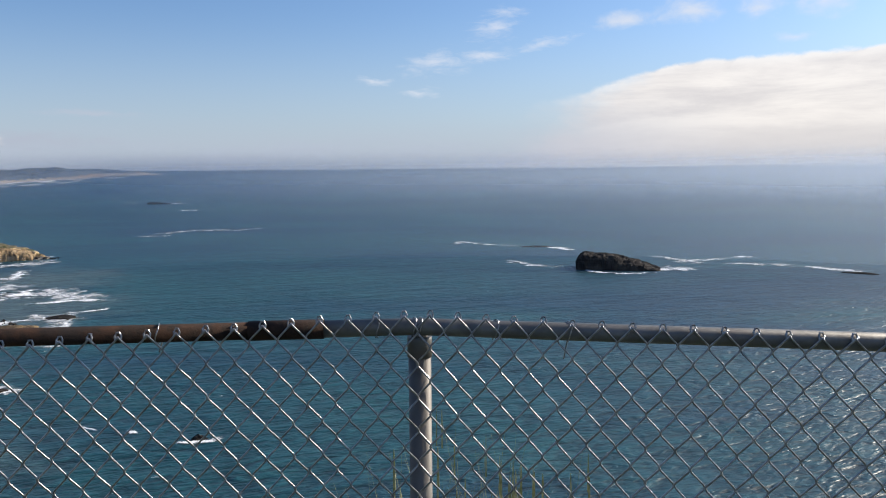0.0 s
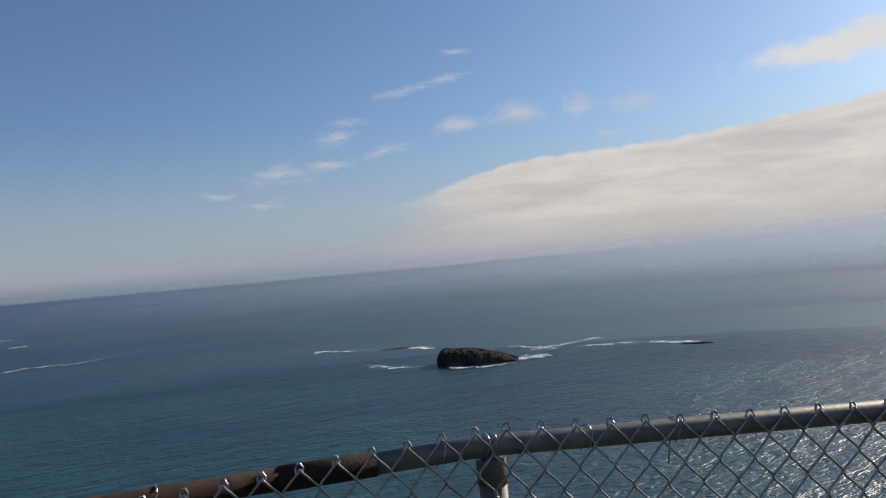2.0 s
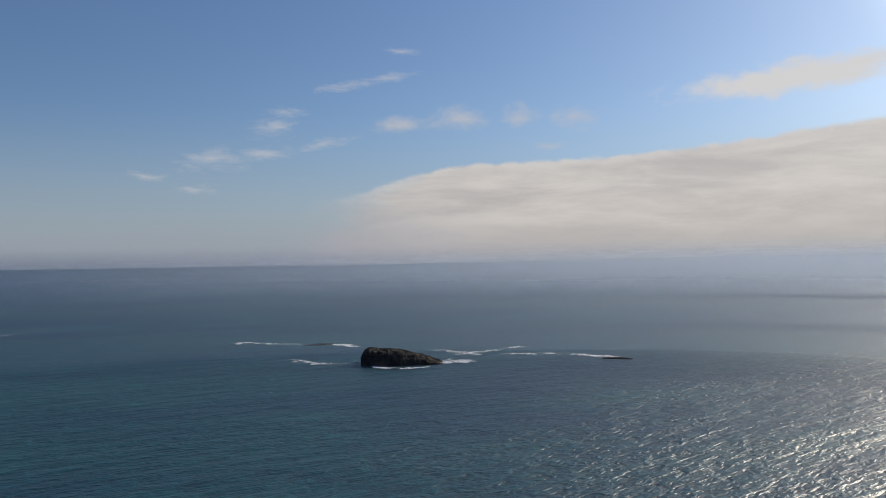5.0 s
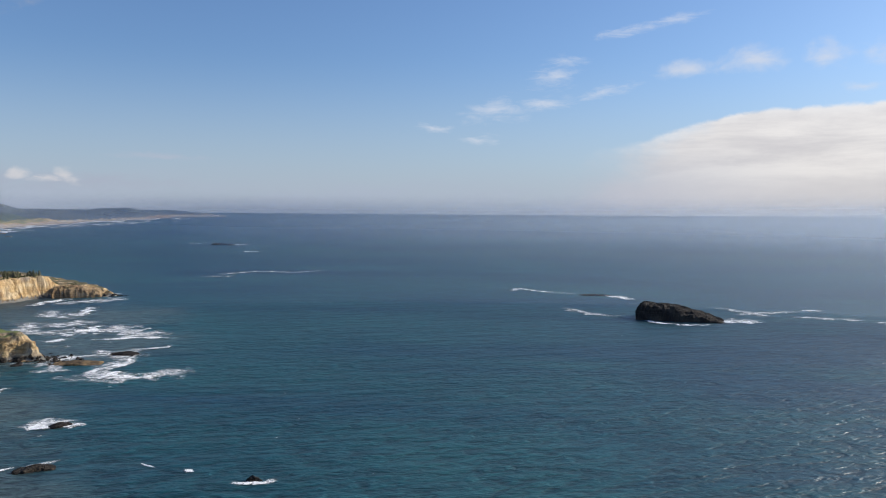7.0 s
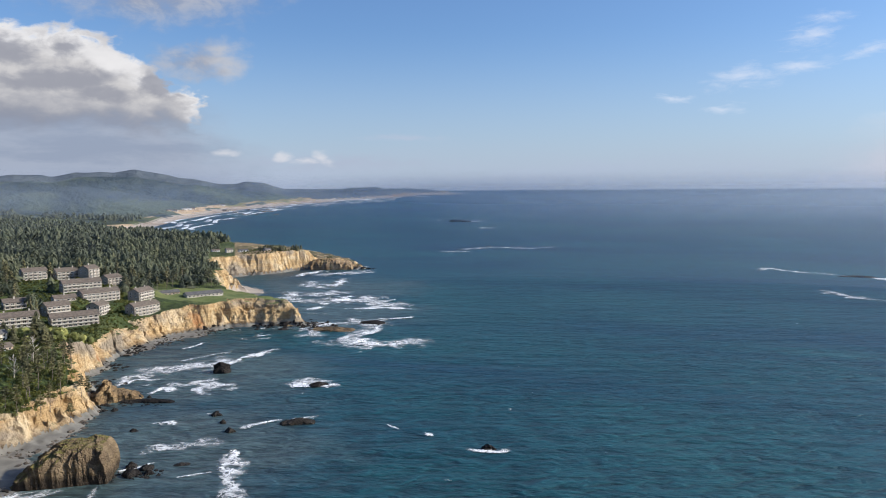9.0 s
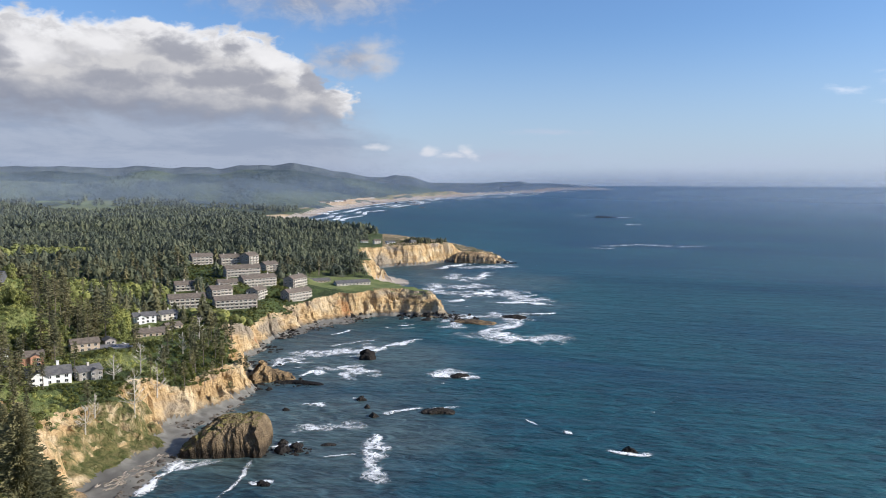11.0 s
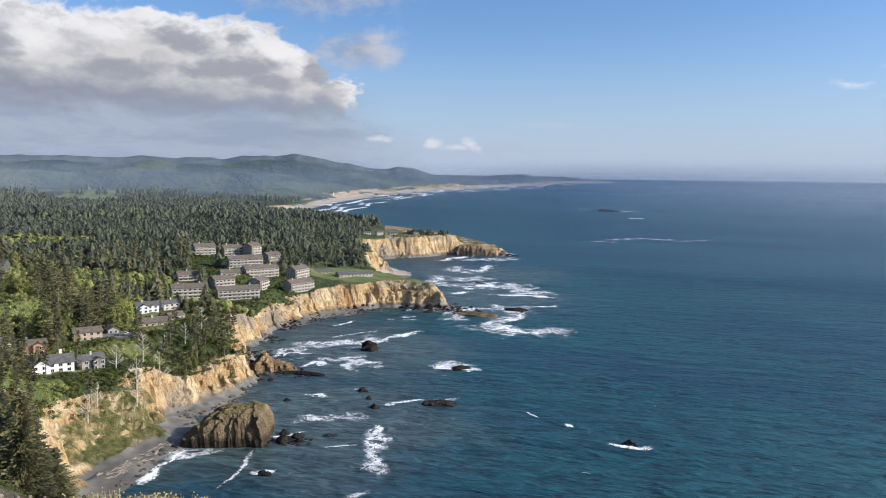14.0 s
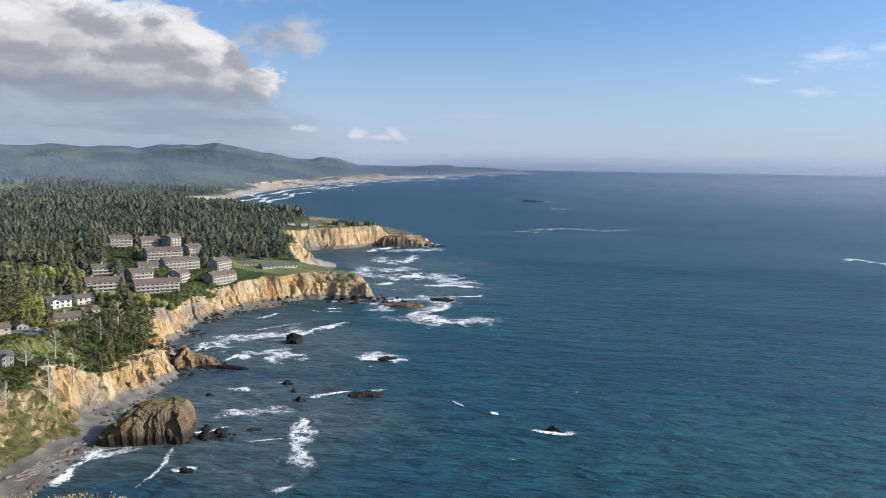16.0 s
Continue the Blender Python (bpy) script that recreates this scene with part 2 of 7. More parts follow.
# ---------------------------------------------------------------- small tools
def link_mesh(name, verts, faces, mat, parent=None, shade_smooth=False):
    me = bpy.data.meshes.new(name)
    me.from_pydata([tuple(v) for v in verts], [], [tuple(q) for q in faces])
    if shade_smooth:
        me.polygons.foreach_set("use_smooth", [True] * len(me.polygons))
    me.materials.append(mat)
    me.update()
    ob = new(name, me)
    ob.parent = parent
    return ob


def big_mesh(name, verts, quads, mat, shade_smooth=True):
    """A mesh from numpy arrays, unused vertices dropped."""
    used = np.unique(quads)
    remap = np.full(len(verts), -1, dtype=np.int64)
    remap[used] = np.arange(len(used))
    me = bpy.data.meshes.new(name)
    v, q = verts[used], remap[quads]
    me.vertices.add(len(v))
    me.vertices.foreach_set("co", v.astype(np.float32).ravel())
    k = q.shape[1]
    me.loops.add(q.size)
    me.loops.foreach_set("vertex_index", q.astype(np.int32).ravel())
    me.polygons.add(len(q))
    me.polygons.foreach_set("loop_start", np.arange(0, q.size, k, dtype=np.int32))
    me.polygons.foreach_set("loop_total", np.full(len(q), k, dtype=np.int32))
    me.update(calc_edges=True)
    me.polygons.foreach_set("use_smooth", np.full(len(q), shade_smooth))
    me.materials.append(mat)
    return new(name, me)


def hash2(i, j, seed):
    n = (i.astype(np.int64) * 374761393 + j.astype(np.int64) * 668265263 + seed * 144665) & 0x7FFFFFFF
    n = ((n ^ (n >> 13)) * 1274126177) & 0x7FFFFFFF
    return ((n ^ (n >> 16)) & 0xFFFF) / 65535.0


def vnoise(x, y, seed=0):
    i, j = np.floor(x), np.floor(y)
    u, v = x - i, y - j
    u, v = u * u * (3 - 2 * u), v * v * (3 - 2 * v)
    a, b = hash2(i, j, seed), hash2(i + 1, j, seed)
    c, d = hash2(i, j + 1, seed), hash2(i + 1, j + 1, seed)
    return (a * (1 - u) + b * u) * (1 - v) + (c * (1 - u) + d * u) * v


def fbm(x, y, seed=0, octaves=4):
    out, amp, tot = 0.0, 1.0, 0.0
    for k in range(octaves):
        out = out + amp * vnoise(x * 2 ** k, y * 2 ** k, seed + 7 * k)
        tot += amp
        amp *= 0.5
    return out / tot


def polar(az, r):
    return (-math.sin(radians(az)) * r, math.cos(radians(az)) * r)


def sea_level(r):
    """The far water lifts towards the rim of the sheet, so that the horizon stands at eye level within a few kilometres."""
    return EYE_Z * np.maximum(0.0, (np.asarray(r, dtype=float) - 1800.0) / 3100.0) ** 2


# ---------------------------------------------------------------- materials
def material(name, rough=0.8, spec=0.3):
    mat = bpy.data.materials.new(name)
    mat.use_nodes = True
    t = mat.node_tree
    b = t.nodes["Principled BSDF"]
    b.inputs["Roughness"].default_value = rough
    b.inputs["Specular IOR Level"].default_value = spec
    pos = t.nodes.new("ShaderNodeNewGeometry").outputs["Position"]
    return mat, t, b, pos


def bump(t, b, height, strength=0.5, dist=0.5):
    n = t.nodes.new("ShaderNodeBump")
    n.inputs["Strength"].default_value, n.inputs["Distance"].default_value = strength, dist
    t.links.new(height, n.inputs["Height"])
    t.links.new(n.outputs[0], b.inputs["Normal"])
    return n


def two_tone(name, c1, c2, scale, rough=0.8, bump_scale=None, bump_strength=0.4, bump_dist=0.3, c3=None, spec=0.3, stretch=(1, 1, 1)):
    mat, t, b, pos = material(name, rough, spec)
    p = mapped(t, pos, stretch)
    f = smooth(t, noise_tex(t, p, scale, 6, 0.6), 0.36, 0.64)
    c = mixc(t, f, c1, c2)
    if c3:
        c = mixc(t, smooth(t, noise_tex(t, p, scale * 0.17, 5, 0.6), 0.48, 0.62), c, c3)
    t.links.new(c, b.inputs["Base Color"])
    if bump_scale:
        bump(t, b, noise_tex(t, p, bump_scale, 6, 0.65), bump_strength, bump_dist)
    return mat


def sea_material():
    mat, t, b, pos = material("sea_water", 0.46, 0.85)
    b.inputs["IOR"].default_value = 1.33
    big = noise_tex(t, mapped(t, pos, (0.004, 0.004, 0.004)), 1.0, 4, 0.55)
    patch = noise_tex(t, mapped(t, pos, (0.0016, 0.0045, 0.002), rot=(0, 0, 0.6)), 1.0, 4, 0.6, 2.0, 0.6)
    c = mixc(t, smooth(t, big, 0.35, 0.65), (0.007, 0.050, 0.063), (0.012, 0.068, 0.074))
    c = mixc(t, smooth(t, patch, 0.42, 0.62), c, (0.005, 0.036, 0.058))
    # cloudy shallows stirred up over sand in the bay and off the cape
    stir = noise_tex(t, mapped(t, pos, (0.016, 0.016, 0.01)), 1.0, 5, 0.6)
    for cx, cy, cr in ((-405, 490, 120), (-312, 325, 130), (-440, 790, 130), (-560, 1000, 150)):
        d = node(t, "ShaderNodeVectorMath", pos, (cx, cy, 0.0), op="DISTANCE").outputs["Value"]
        near = smooth(t, m_(t, "ADD", d, m_(t, "MULTIPLY", m_(t, "SUBTRACT", stir, 0.5), cr * 1.3)), cr * 0.35, cr * 1.15, 0.75, 0.0)
        c = mixc(t, near, c, (0.072, 0.104, 0.098))
    t.links.new(c, b.inputs["Base Color"])
    q = mapped(t, pos, (1, 1, 1), rot=(0, 0, radians(-20)))
    swell = noise_tex(t, mapped(t, q, (0.012, 0.038, 0.03)), 1.0, 2, 0.5)
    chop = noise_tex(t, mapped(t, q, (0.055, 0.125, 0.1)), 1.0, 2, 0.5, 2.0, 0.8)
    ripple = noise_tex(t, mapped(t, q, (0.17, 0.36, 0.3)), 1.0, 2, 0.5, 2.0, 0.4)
    gust = smooth(t, noise_tex(t, mapped(t, q, (0.0035, 0.009, 0.01)), 1.0, 4, 0.6), 0.3, 0.7, 0.6, 1.3)
    # light and shade of the waves put into the colour: troughs darker, backs lighter
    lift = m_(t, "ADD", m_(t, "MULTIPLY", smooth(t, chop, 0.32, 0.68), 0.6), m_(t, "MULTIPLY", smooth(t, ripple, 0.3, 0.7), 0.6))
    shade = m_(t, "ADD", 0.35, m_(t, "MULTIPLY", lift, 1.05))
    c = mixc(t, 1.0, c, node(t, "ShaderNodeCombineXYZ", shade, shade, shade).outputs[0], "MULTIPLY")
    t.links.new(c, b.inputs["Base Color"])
    waves = m_(t, "ADD", m_(t, "MULTIPLY", chop, 2.7), m_(t, "MULTIPLY", ripple, 1.15))
    h = m_(t, "ADD", m_(t, "MULTIPLY", swell, 5.0), m_(t, "MULTIPLY", gust, waves))
    far = node(t, "ShaderNodeVectorMath", pos, op="LENGTH").outputs["Value"]
    h = m_(t, "MULTIPLY", h, smooth(t, far, 350.0, 1600.0, 1.0, 0.10))
    bump(t, b, h, 1.0, 1.0)
    return mat


SEA = sea_material()


def rock_colours(name, low, mid, high, streak_colour, growth=None, steep=0.6, pale=None, lush=None, flat=0.30):
    mat, t, b, pos = material(name, 0.9, 0.15)
    normal = node(t, "ShaderNodeSeparateXYZ", t.nodes.new("ShaderNodeNewGeometry").outputs["Normal"]).outputs[2]
    strata = noise_tex(t, mapped(t, pos, (0.02, 0.02, 0.35)), 1.0, 5, 0.6, 2.0, 0.4)
    blot = noise_tex(t, mapped(t, pos, (0.05, 0.05, 0.06)), 1.0, 6, 0.62)
    stain = noise_tex(t, mapped(t, pos, (0.22, 0.22, 0.025)), 1.0, 5, 0.6)
    c = mixc(t, smooth(t, strata, 0.36, 0.64), low, mid)
    c = mixc(t, smooth(t, blot, 0.45, 0.65), c, high)
    c = mixc(t, m_(t, "MULTIPLY", smooth(t, stain, 0.50, 0.68), 0.6), c, streak_colour)
    if pale:
        zone = noise_tex(t, mapped(t, pos, (0.012, 0.012, 0.03), (4, 0, 0)), 1.0, 4, 0.6)
        c = mixc(t, smooth(t, zone, 0.50, 0.64), c, pale[0])
        c = mixc(t, smooth(t, noise_tex(t, mapped(t, pos, (0.02, 0.02, 0.02), (9, 3, 1)), 1.0, 5, 0.6), 0.61, 0.72), c, pale[1])
        foot = m_(t, "ADD", node(t, "ShaderNodeSeparateXYZ", pos).outputs[2], m_(t, "MULTIPLY", m_(t, "SUBTRACT", blot, 0.5), 9.0))
        c = mixc(t, smooth(t, foot, 2.5, 6.5, 0.8, 0.0), c, pale[2])
    if growth:
        patchy = noise_tex(t, mapped(t, pos, (0.019, 0.019, 0.013)), 1.0, 6, 0.6)
        hold = m_(t, "ADD", m_(t, "MULTIPLY", normal, flat), m_(t, "MULTIPLY", m_(t, "SUBTRACT", patchy, 0.5), 2.0))
        hold = m_(t, "ADD", hold, m_(t, "MULTIPLY", m_(t, "SUBTRACT", noise_tex(t, mapped(t, pos, (0.22, 0.22, 0.16)), 1.0, 5, 0.6), 0.5), 0.55))
        if lush:
            away = node(t, "ShaderNodeVectorMath", pos, (lush[0], lush[1], 16.0), op="DISTANCE").outputs["Value"]
            hold = m_(t, "ADD", hold, smooth(t, away, lush[2] * 0.4, lush[2], 0.27, 0.0))
        plants = mixc(t, smooth(t, noise_tex(t, mapped(t, pos, (0.3, 0.3, 0.3)), 1.0, 5, 0.6), 0.35, 0.65), growth[0], growth[1])
        c = mixc(t, smooth(t, hold, steep, steep + 0.34), c, plants)
    t.links.new(c, b.inputs["Base Color"])
    h = m_(t, "ADD", noise_tex(t, mapped(t, pos, (0.25, 0.25, 0.5)), 1.0, 7, 0.68), m_(t, "MULTIPLY", stain, 0.15))
    crack = noise_tex(t, mapped(t, pos, (0.35, 0.35, 0.22)), 1.0, 5, 0.65)
    block = t.nodes.new("ShaderNodeTexVoronoi")
    block.feature = "DISTANCE_TO_EDGE"
    t.links.new(mapped(t, node(t, "ShaderNodeVectorMath", pos, node(t, "ShaderNodeVectorMath", noise_vec(t, pos, 0.12), (9.0, 9.0, 9.0), op="MULTIPLY").outputs[0], op="ADD").outputs[0], (0.16, 0.16, 0.11)), block.inputs["Vector"])
    h = m_(t, "ADD", h, m_(t, "MULTIPLY", smooth(t, block.outputs["Distance"], 0.0, 0.20), 0.22))
    bump(t, b, m_(t, "ADD", h, m_(t, "MULTIPLY", crack, 0.45)), 1.0, 1.5)
    return mat


SANDSTONE = rock_colours("sandstone", (0.45, 0.30, 0.145), (0.60, 0.43, 0.225), (0.66, 0.53, 0.34), (0.24, 0.145, 0.08), ((0.070, 0.085, 0.026), (0.16, 0.145, 0.060)), 0.28, ((0.33, 0.275, 0.205), (0.40, 0.20, 0.085), (0.12, 0.092, 0.068)), (-350, 236, 62))
BASALT = rock_colours("dark_basalt", (0.020, 0.018, 0.017), (0.031, 0.028, 0.026), (0.052, 0.045, 0.037), (0.012, 0.011, 0.011))
ISLAND_ROCK = rock_colours("island_rock", (0.040, 0.036, 0.033), (0.062, 0.055, 0.049), (0.095, 0.083, 0.068), (0.022, 0.020, 0.019))
STACK_ROCK = rock_colours("stack_rock", (0.15, 0.11, 0.07), (0.21, 0.155, 0.095), (0.29, 0.22, 0.135), (0.055, 0.042, 0.032), ((0.13, 0.12, 0.04), (0.22, 0.19, 0.065)), 0.72, ((0.22, 0.165, 0.10), (0.16, 0.11, 0.065), (0.035, 0.029, 0.024)), flat=1.25)
SAND_GREY = two_tone("grey_sand", (0.150, 0.145, 0.128), (0.205, 0.196, 0.170), 0.12, 0.9, 1.5, 0.3, 0.3, (0.105, 0.10, 0.09))
SAND_PALE = two_tone("pale_sand", (0.36, 0.31, 0.26), (0.44, 0.38, 0.31), 0.02, 0.9, c3=(0.34, 0.25, 0.17))
MEADOW = two_tone("hillside_meadow", (0.125, 0.150, 0.045), (0.250, 0.265, 0.095), 0.16, 0.95, 0.35, 1.0, 3.5, (0.13, 0.16, 0.05))
BRUSH = two_tone("coastal_brush", (0.034, 0.050, 0.016), (0.070, 0.098, 0.028), 0.11, 0.95, 0.35, 1.0, 2.5, (0.10, 0.12, 0.040))
HEATH = two_tone("brown_heath", (0.085, 0.085, 0.035), (0.20, 0.155, 0.085), 0.06, 0.95, 0.3, 1.0, 2.0, (0.27, 0.20, 0.11))
LAWN = two_tone("mown_lawn", (0.105, 0.135, 0.040), (0.165, 0.185, 0.065), 0.07, 0.95, 1.0, 0.3, 0.2)
FOREST_FLOOR = two_tone("forest_floor", (0.035, 0.048, 0.034), (0.070, 0.088, 0.048), 0.012, 0.95, 0.06, 1.0, 8.0, (0.12, 0.145, 0.065))
BLUFF_SAND = two_tone("bluff_sand", (0.40, 0.29, 0.17), (0.50, 0.38, 0.24), 0.02, 0.95, 0.05, 0.8, 5.0, (0.16, 0.17, 0.08))
FIELD = two_tone("pale_green_field", (0.125, 0.165, 0.07), (0.20, 0.23, 0.11), 0.01, 0.95, 0.05, 0.6, 4.0, (0.15, 0.17, 0.09))
# distance haze is mixed into these two base colours: bluer than bare woods
HILLS = two_tone("haze_blue_wooded_hills", (0.044, 0.068, 0.084), (0.072, 0.098, 0.106), 0.016, 0.95, 0.03, 1.0, 26.0, (0.105, 0.135, 0.105))
HILLS_FAR = two_tone("haze_blue_ridges", (0.085, 0.108, 0.135), (0.120, 0.145, 0.165), 0.012, 0.95, 0.03, 0.9, 14.0)

# ---------------------------------------------------------------- the coast
COAST = [(260, -900), (170, -300), (150, 0), (110, 90), (20, 140), (-60, 150), (-150, 140), (-230, 150), (-290, 175), (-306, 196), (-316, 205), (-332, 233), (-334, 245), (-335, 256), (-331, 262), (-352, 273), (-371, 294),
         (-362, 308), (-372, 329), (-380, 351), (-383, 366), (-408, 397), (-425, 410), (-462, 436), (-470, 466), (-502, 507),
         (-511, 545), (-516, 602), (-506, 645), (-486, 678), (-463, 688), (-441, 697), (-436, 706), (-456, 726), (-492, 733), (-540, 750), (-604, 800), (-652, 868), (-645, 905),
         (-700, 955), (-755, 990), (-796, 1040), (-784, 1085), (-761, 1132), (-750, 1184), (-723, 1250), (-661, 1246), (-652, 1258), (-672, 1295), (-740, 1330),
         (-900, 1390), (-1200, 1480), (-1600, 1690), (-1898, 1879), (-1986, 2115), (-2179, 2534), (-2291, 3091), (-2219, 3492), (-2094, 3869),
         (-1942, 4108), (-1871, 4325), (-1640, 4440), (-2500, 4800), (-6000, 4800), (-6000, -900)]
COAST = np.array(COAST, dtype=float)
# azimuth, distance, height of the ground behind the cliff edge
TOPS = [(0, 2, 138.4), (90, 2, 138.4), (180, 4, 138.4), (-90, 4, 138.4), (180, 40, 140), (135, 40, 142), (-135, 40, 138),
        (-40, 60, 92), (0, 60, 92), (30, 60, 92), (50, 60, 98), (-40, 120, 50), (0, 120, 50), (30, 120, 52), (48, 130, 62),
        (75, 50, 124), (66, 60, 120), (66, 100, 108), (72, 100, 110), (61, 100, 104), (64, 150, 97), (70, 150, 99), (60.5, 150, 85), (68, 210, 76), (74, 180, 92), (80, 120, 112),  (67, 295, 47), (62, 330, 37), (58, 350, 31), (50, 200, 38), (52, 270, 33),
        (56, 415, 28), (53, 440, 27), (57.6, 422, 27), (54.8, 422, 27), (50, 500, 18), (48, 530, 20), (46, 590, 22), (45, 700, 18), (43, 760, 18), (40.6, 805, 25), (38, 830, 26), (35.6, 850, 27),
        (33.9, 840, 26), (38.5, 870, 28), (41.9, 894, 35), (46.6, 960, 50), (47.4, 830, 40), (57.9, 475, 30), (60.3, 508, 34), (53, 606, 32), (60.9, 575, 60),
        (64, 490, 78), (66, 470, 88), (69.8, 420, 108), (73, 430, 116), (80, 420, 125), (100, 400, 150), (66, 620, 92), (70, 700, 105), (57, 640, 44), (62, 700, 66),
        (60, 1000, 46), (50, 1200, 45), (45, 1500, 40), (60, 2000, 44), (70, 1000, 80), (80, 700, 130), (36, 1345, 34), (34, 1375, 35), (32, 1420, 36), (29.9, 1455, 18),
        (28.5, 1435, 11), (40, 1150, 34), (43, 1400, 38), (50, 2500, 30), (46.5, 2650, 14), (42, 3000, 12), (39, 3500, 12), (35, 4000, 12), (70, 2500, 50), (30, 4300, 12), (26, 4500, 14), (55, 3500, 45)]

# ---------------------------------------------------------------- where the buildings stand: x, y, ground height, length, depth, storeys, facing
HOTELS = [(-696, 638, 46, 21, 11, 3, -112), (-676, 651, 48, 15, 12, 3, -85), (-636, 601, 40, 34, 11, 3, -116), (-654, 660, 38, 18, 11, 3, -92), (-599, 588, 33, 34, 11, 3, -108),
          (-581, 626, 30, 24, 11, 3, -80), (-546, 590, 22, 28, 11, 3, -95), (-580, 519, 30, 19, 11, 3, -106), (-608, 554, 34, 18, 10, 2, -116), (-547, 508, 24, 35, 11, 3, -120),
          (-567, 555, 26, 17, 11, 3, -72), (-558, 461, 30, 28, 11, 3, -120), (-618, 508, 36, 17, 10, 2, -118)]
HOTELS_FAR = [(-713, 611, 48, 22, 11, 3, -112)]
LODGES = [(-548, 683, 28, 40, 13, 1, -120), (-586, 672, 29, 22, 11, 1, -120)]
HOUSES = [(-516, 385, 32, 17, 10, 2, -115), (-515, 406, 31, 14, 9, 2, -100), (-475, 359, 30, 22, 12, 1, -118), (-488, 389, 29, 13, 9, 1, -95), (-436, 248, 35, 15, 10, 2, -118),
          (-402, 239, 31, 22, 10, 2, -115), (-396, 258, 30, 13, 10, 2, -100), (-445, 232, 38, 16, 9, 2, -112), (-423, 222, 36, 11, 8, 1, -105)]
HOUSES_FAR = [(-454, 294, 33, 17, 10, 2, -112), (-460, 316, 33, 9, 7, 1, -20), (-621, 301, 88, 14, 9, 2, -110), (-820, 1132, 36, 16, 9, 1, -120), (-838, 1116, 36, 12, 8, 2, -120), (-790, 1160, 37, 11, 8, 1, -110),
              (-870, 1120, 36, 13, 8, 1, -120)]
BUILDINGS = HOTELS + HOTELS_FAR + LODGES + HOUSES + HOUSES_FAR
TOP_XY = np.array([polar(a, r) for a, r, z in TOPS] + [b[:2] for b in BUILDINGS], dtype=float)
TOP_Z = np.array([z for a, r, z in TOPS] + [b[2] for b in BUILDINGS], dtype=float)


def coast_distance(x, y):
    """Metres inland from the coast line; negative on the water."""
    shape = x.shape
    x, y = x.ravel(), y.ravel()
    best = np.full(x.shape, 1e18)
    inside = np.zeros(x.shape, dtype=bool)
    n = len(COAST)
    for i in range(n):
        (ax, ay), (bx, by) = COAST[i], COAST[(i + 1) % n]
        dx, dy = bx - ax, by - ay
        u = np.clip(((x - ax) * dx + (y - ay) * dy) / (dx * dx + dy * dy), 0, 1)
        best = np.minimum(best, (ax + u * dx - x) ** 2 + (ay + u * dy - y) ** 2)
        if dy != 0:
            cross = (ay > y) != (by > y)
            inside ^= cross & (x < dx * (y - ay) / dy + ax)
    d = np.sqrt(best)
    return np.where(inside, d, -d).reshape(shape)


def top_height(x, y):
    shape = x.shape
    x, y = x.ravel(), y.ravel()
    out = np.empty(x.shape)
    for k in range(0, len(x), 20000):
        s = slice(k, k + 20000)
        d2 = (x[s, None] - TOP_XY[None, :, 0]) ** 2 + (y[s, None] - TOP_XY[None, :, 1]) ** 2 + 60.0
        w = d2 ** -1.9
        out[s] = (w * TOP_Z).sum(1) / w.sum(1)
    return out.reshape(shape)


def bell(x, y, cx, cy, r):
    return np.exp(-((x - cx) ** 2 + (y - cy) ** 2) / (r * r))


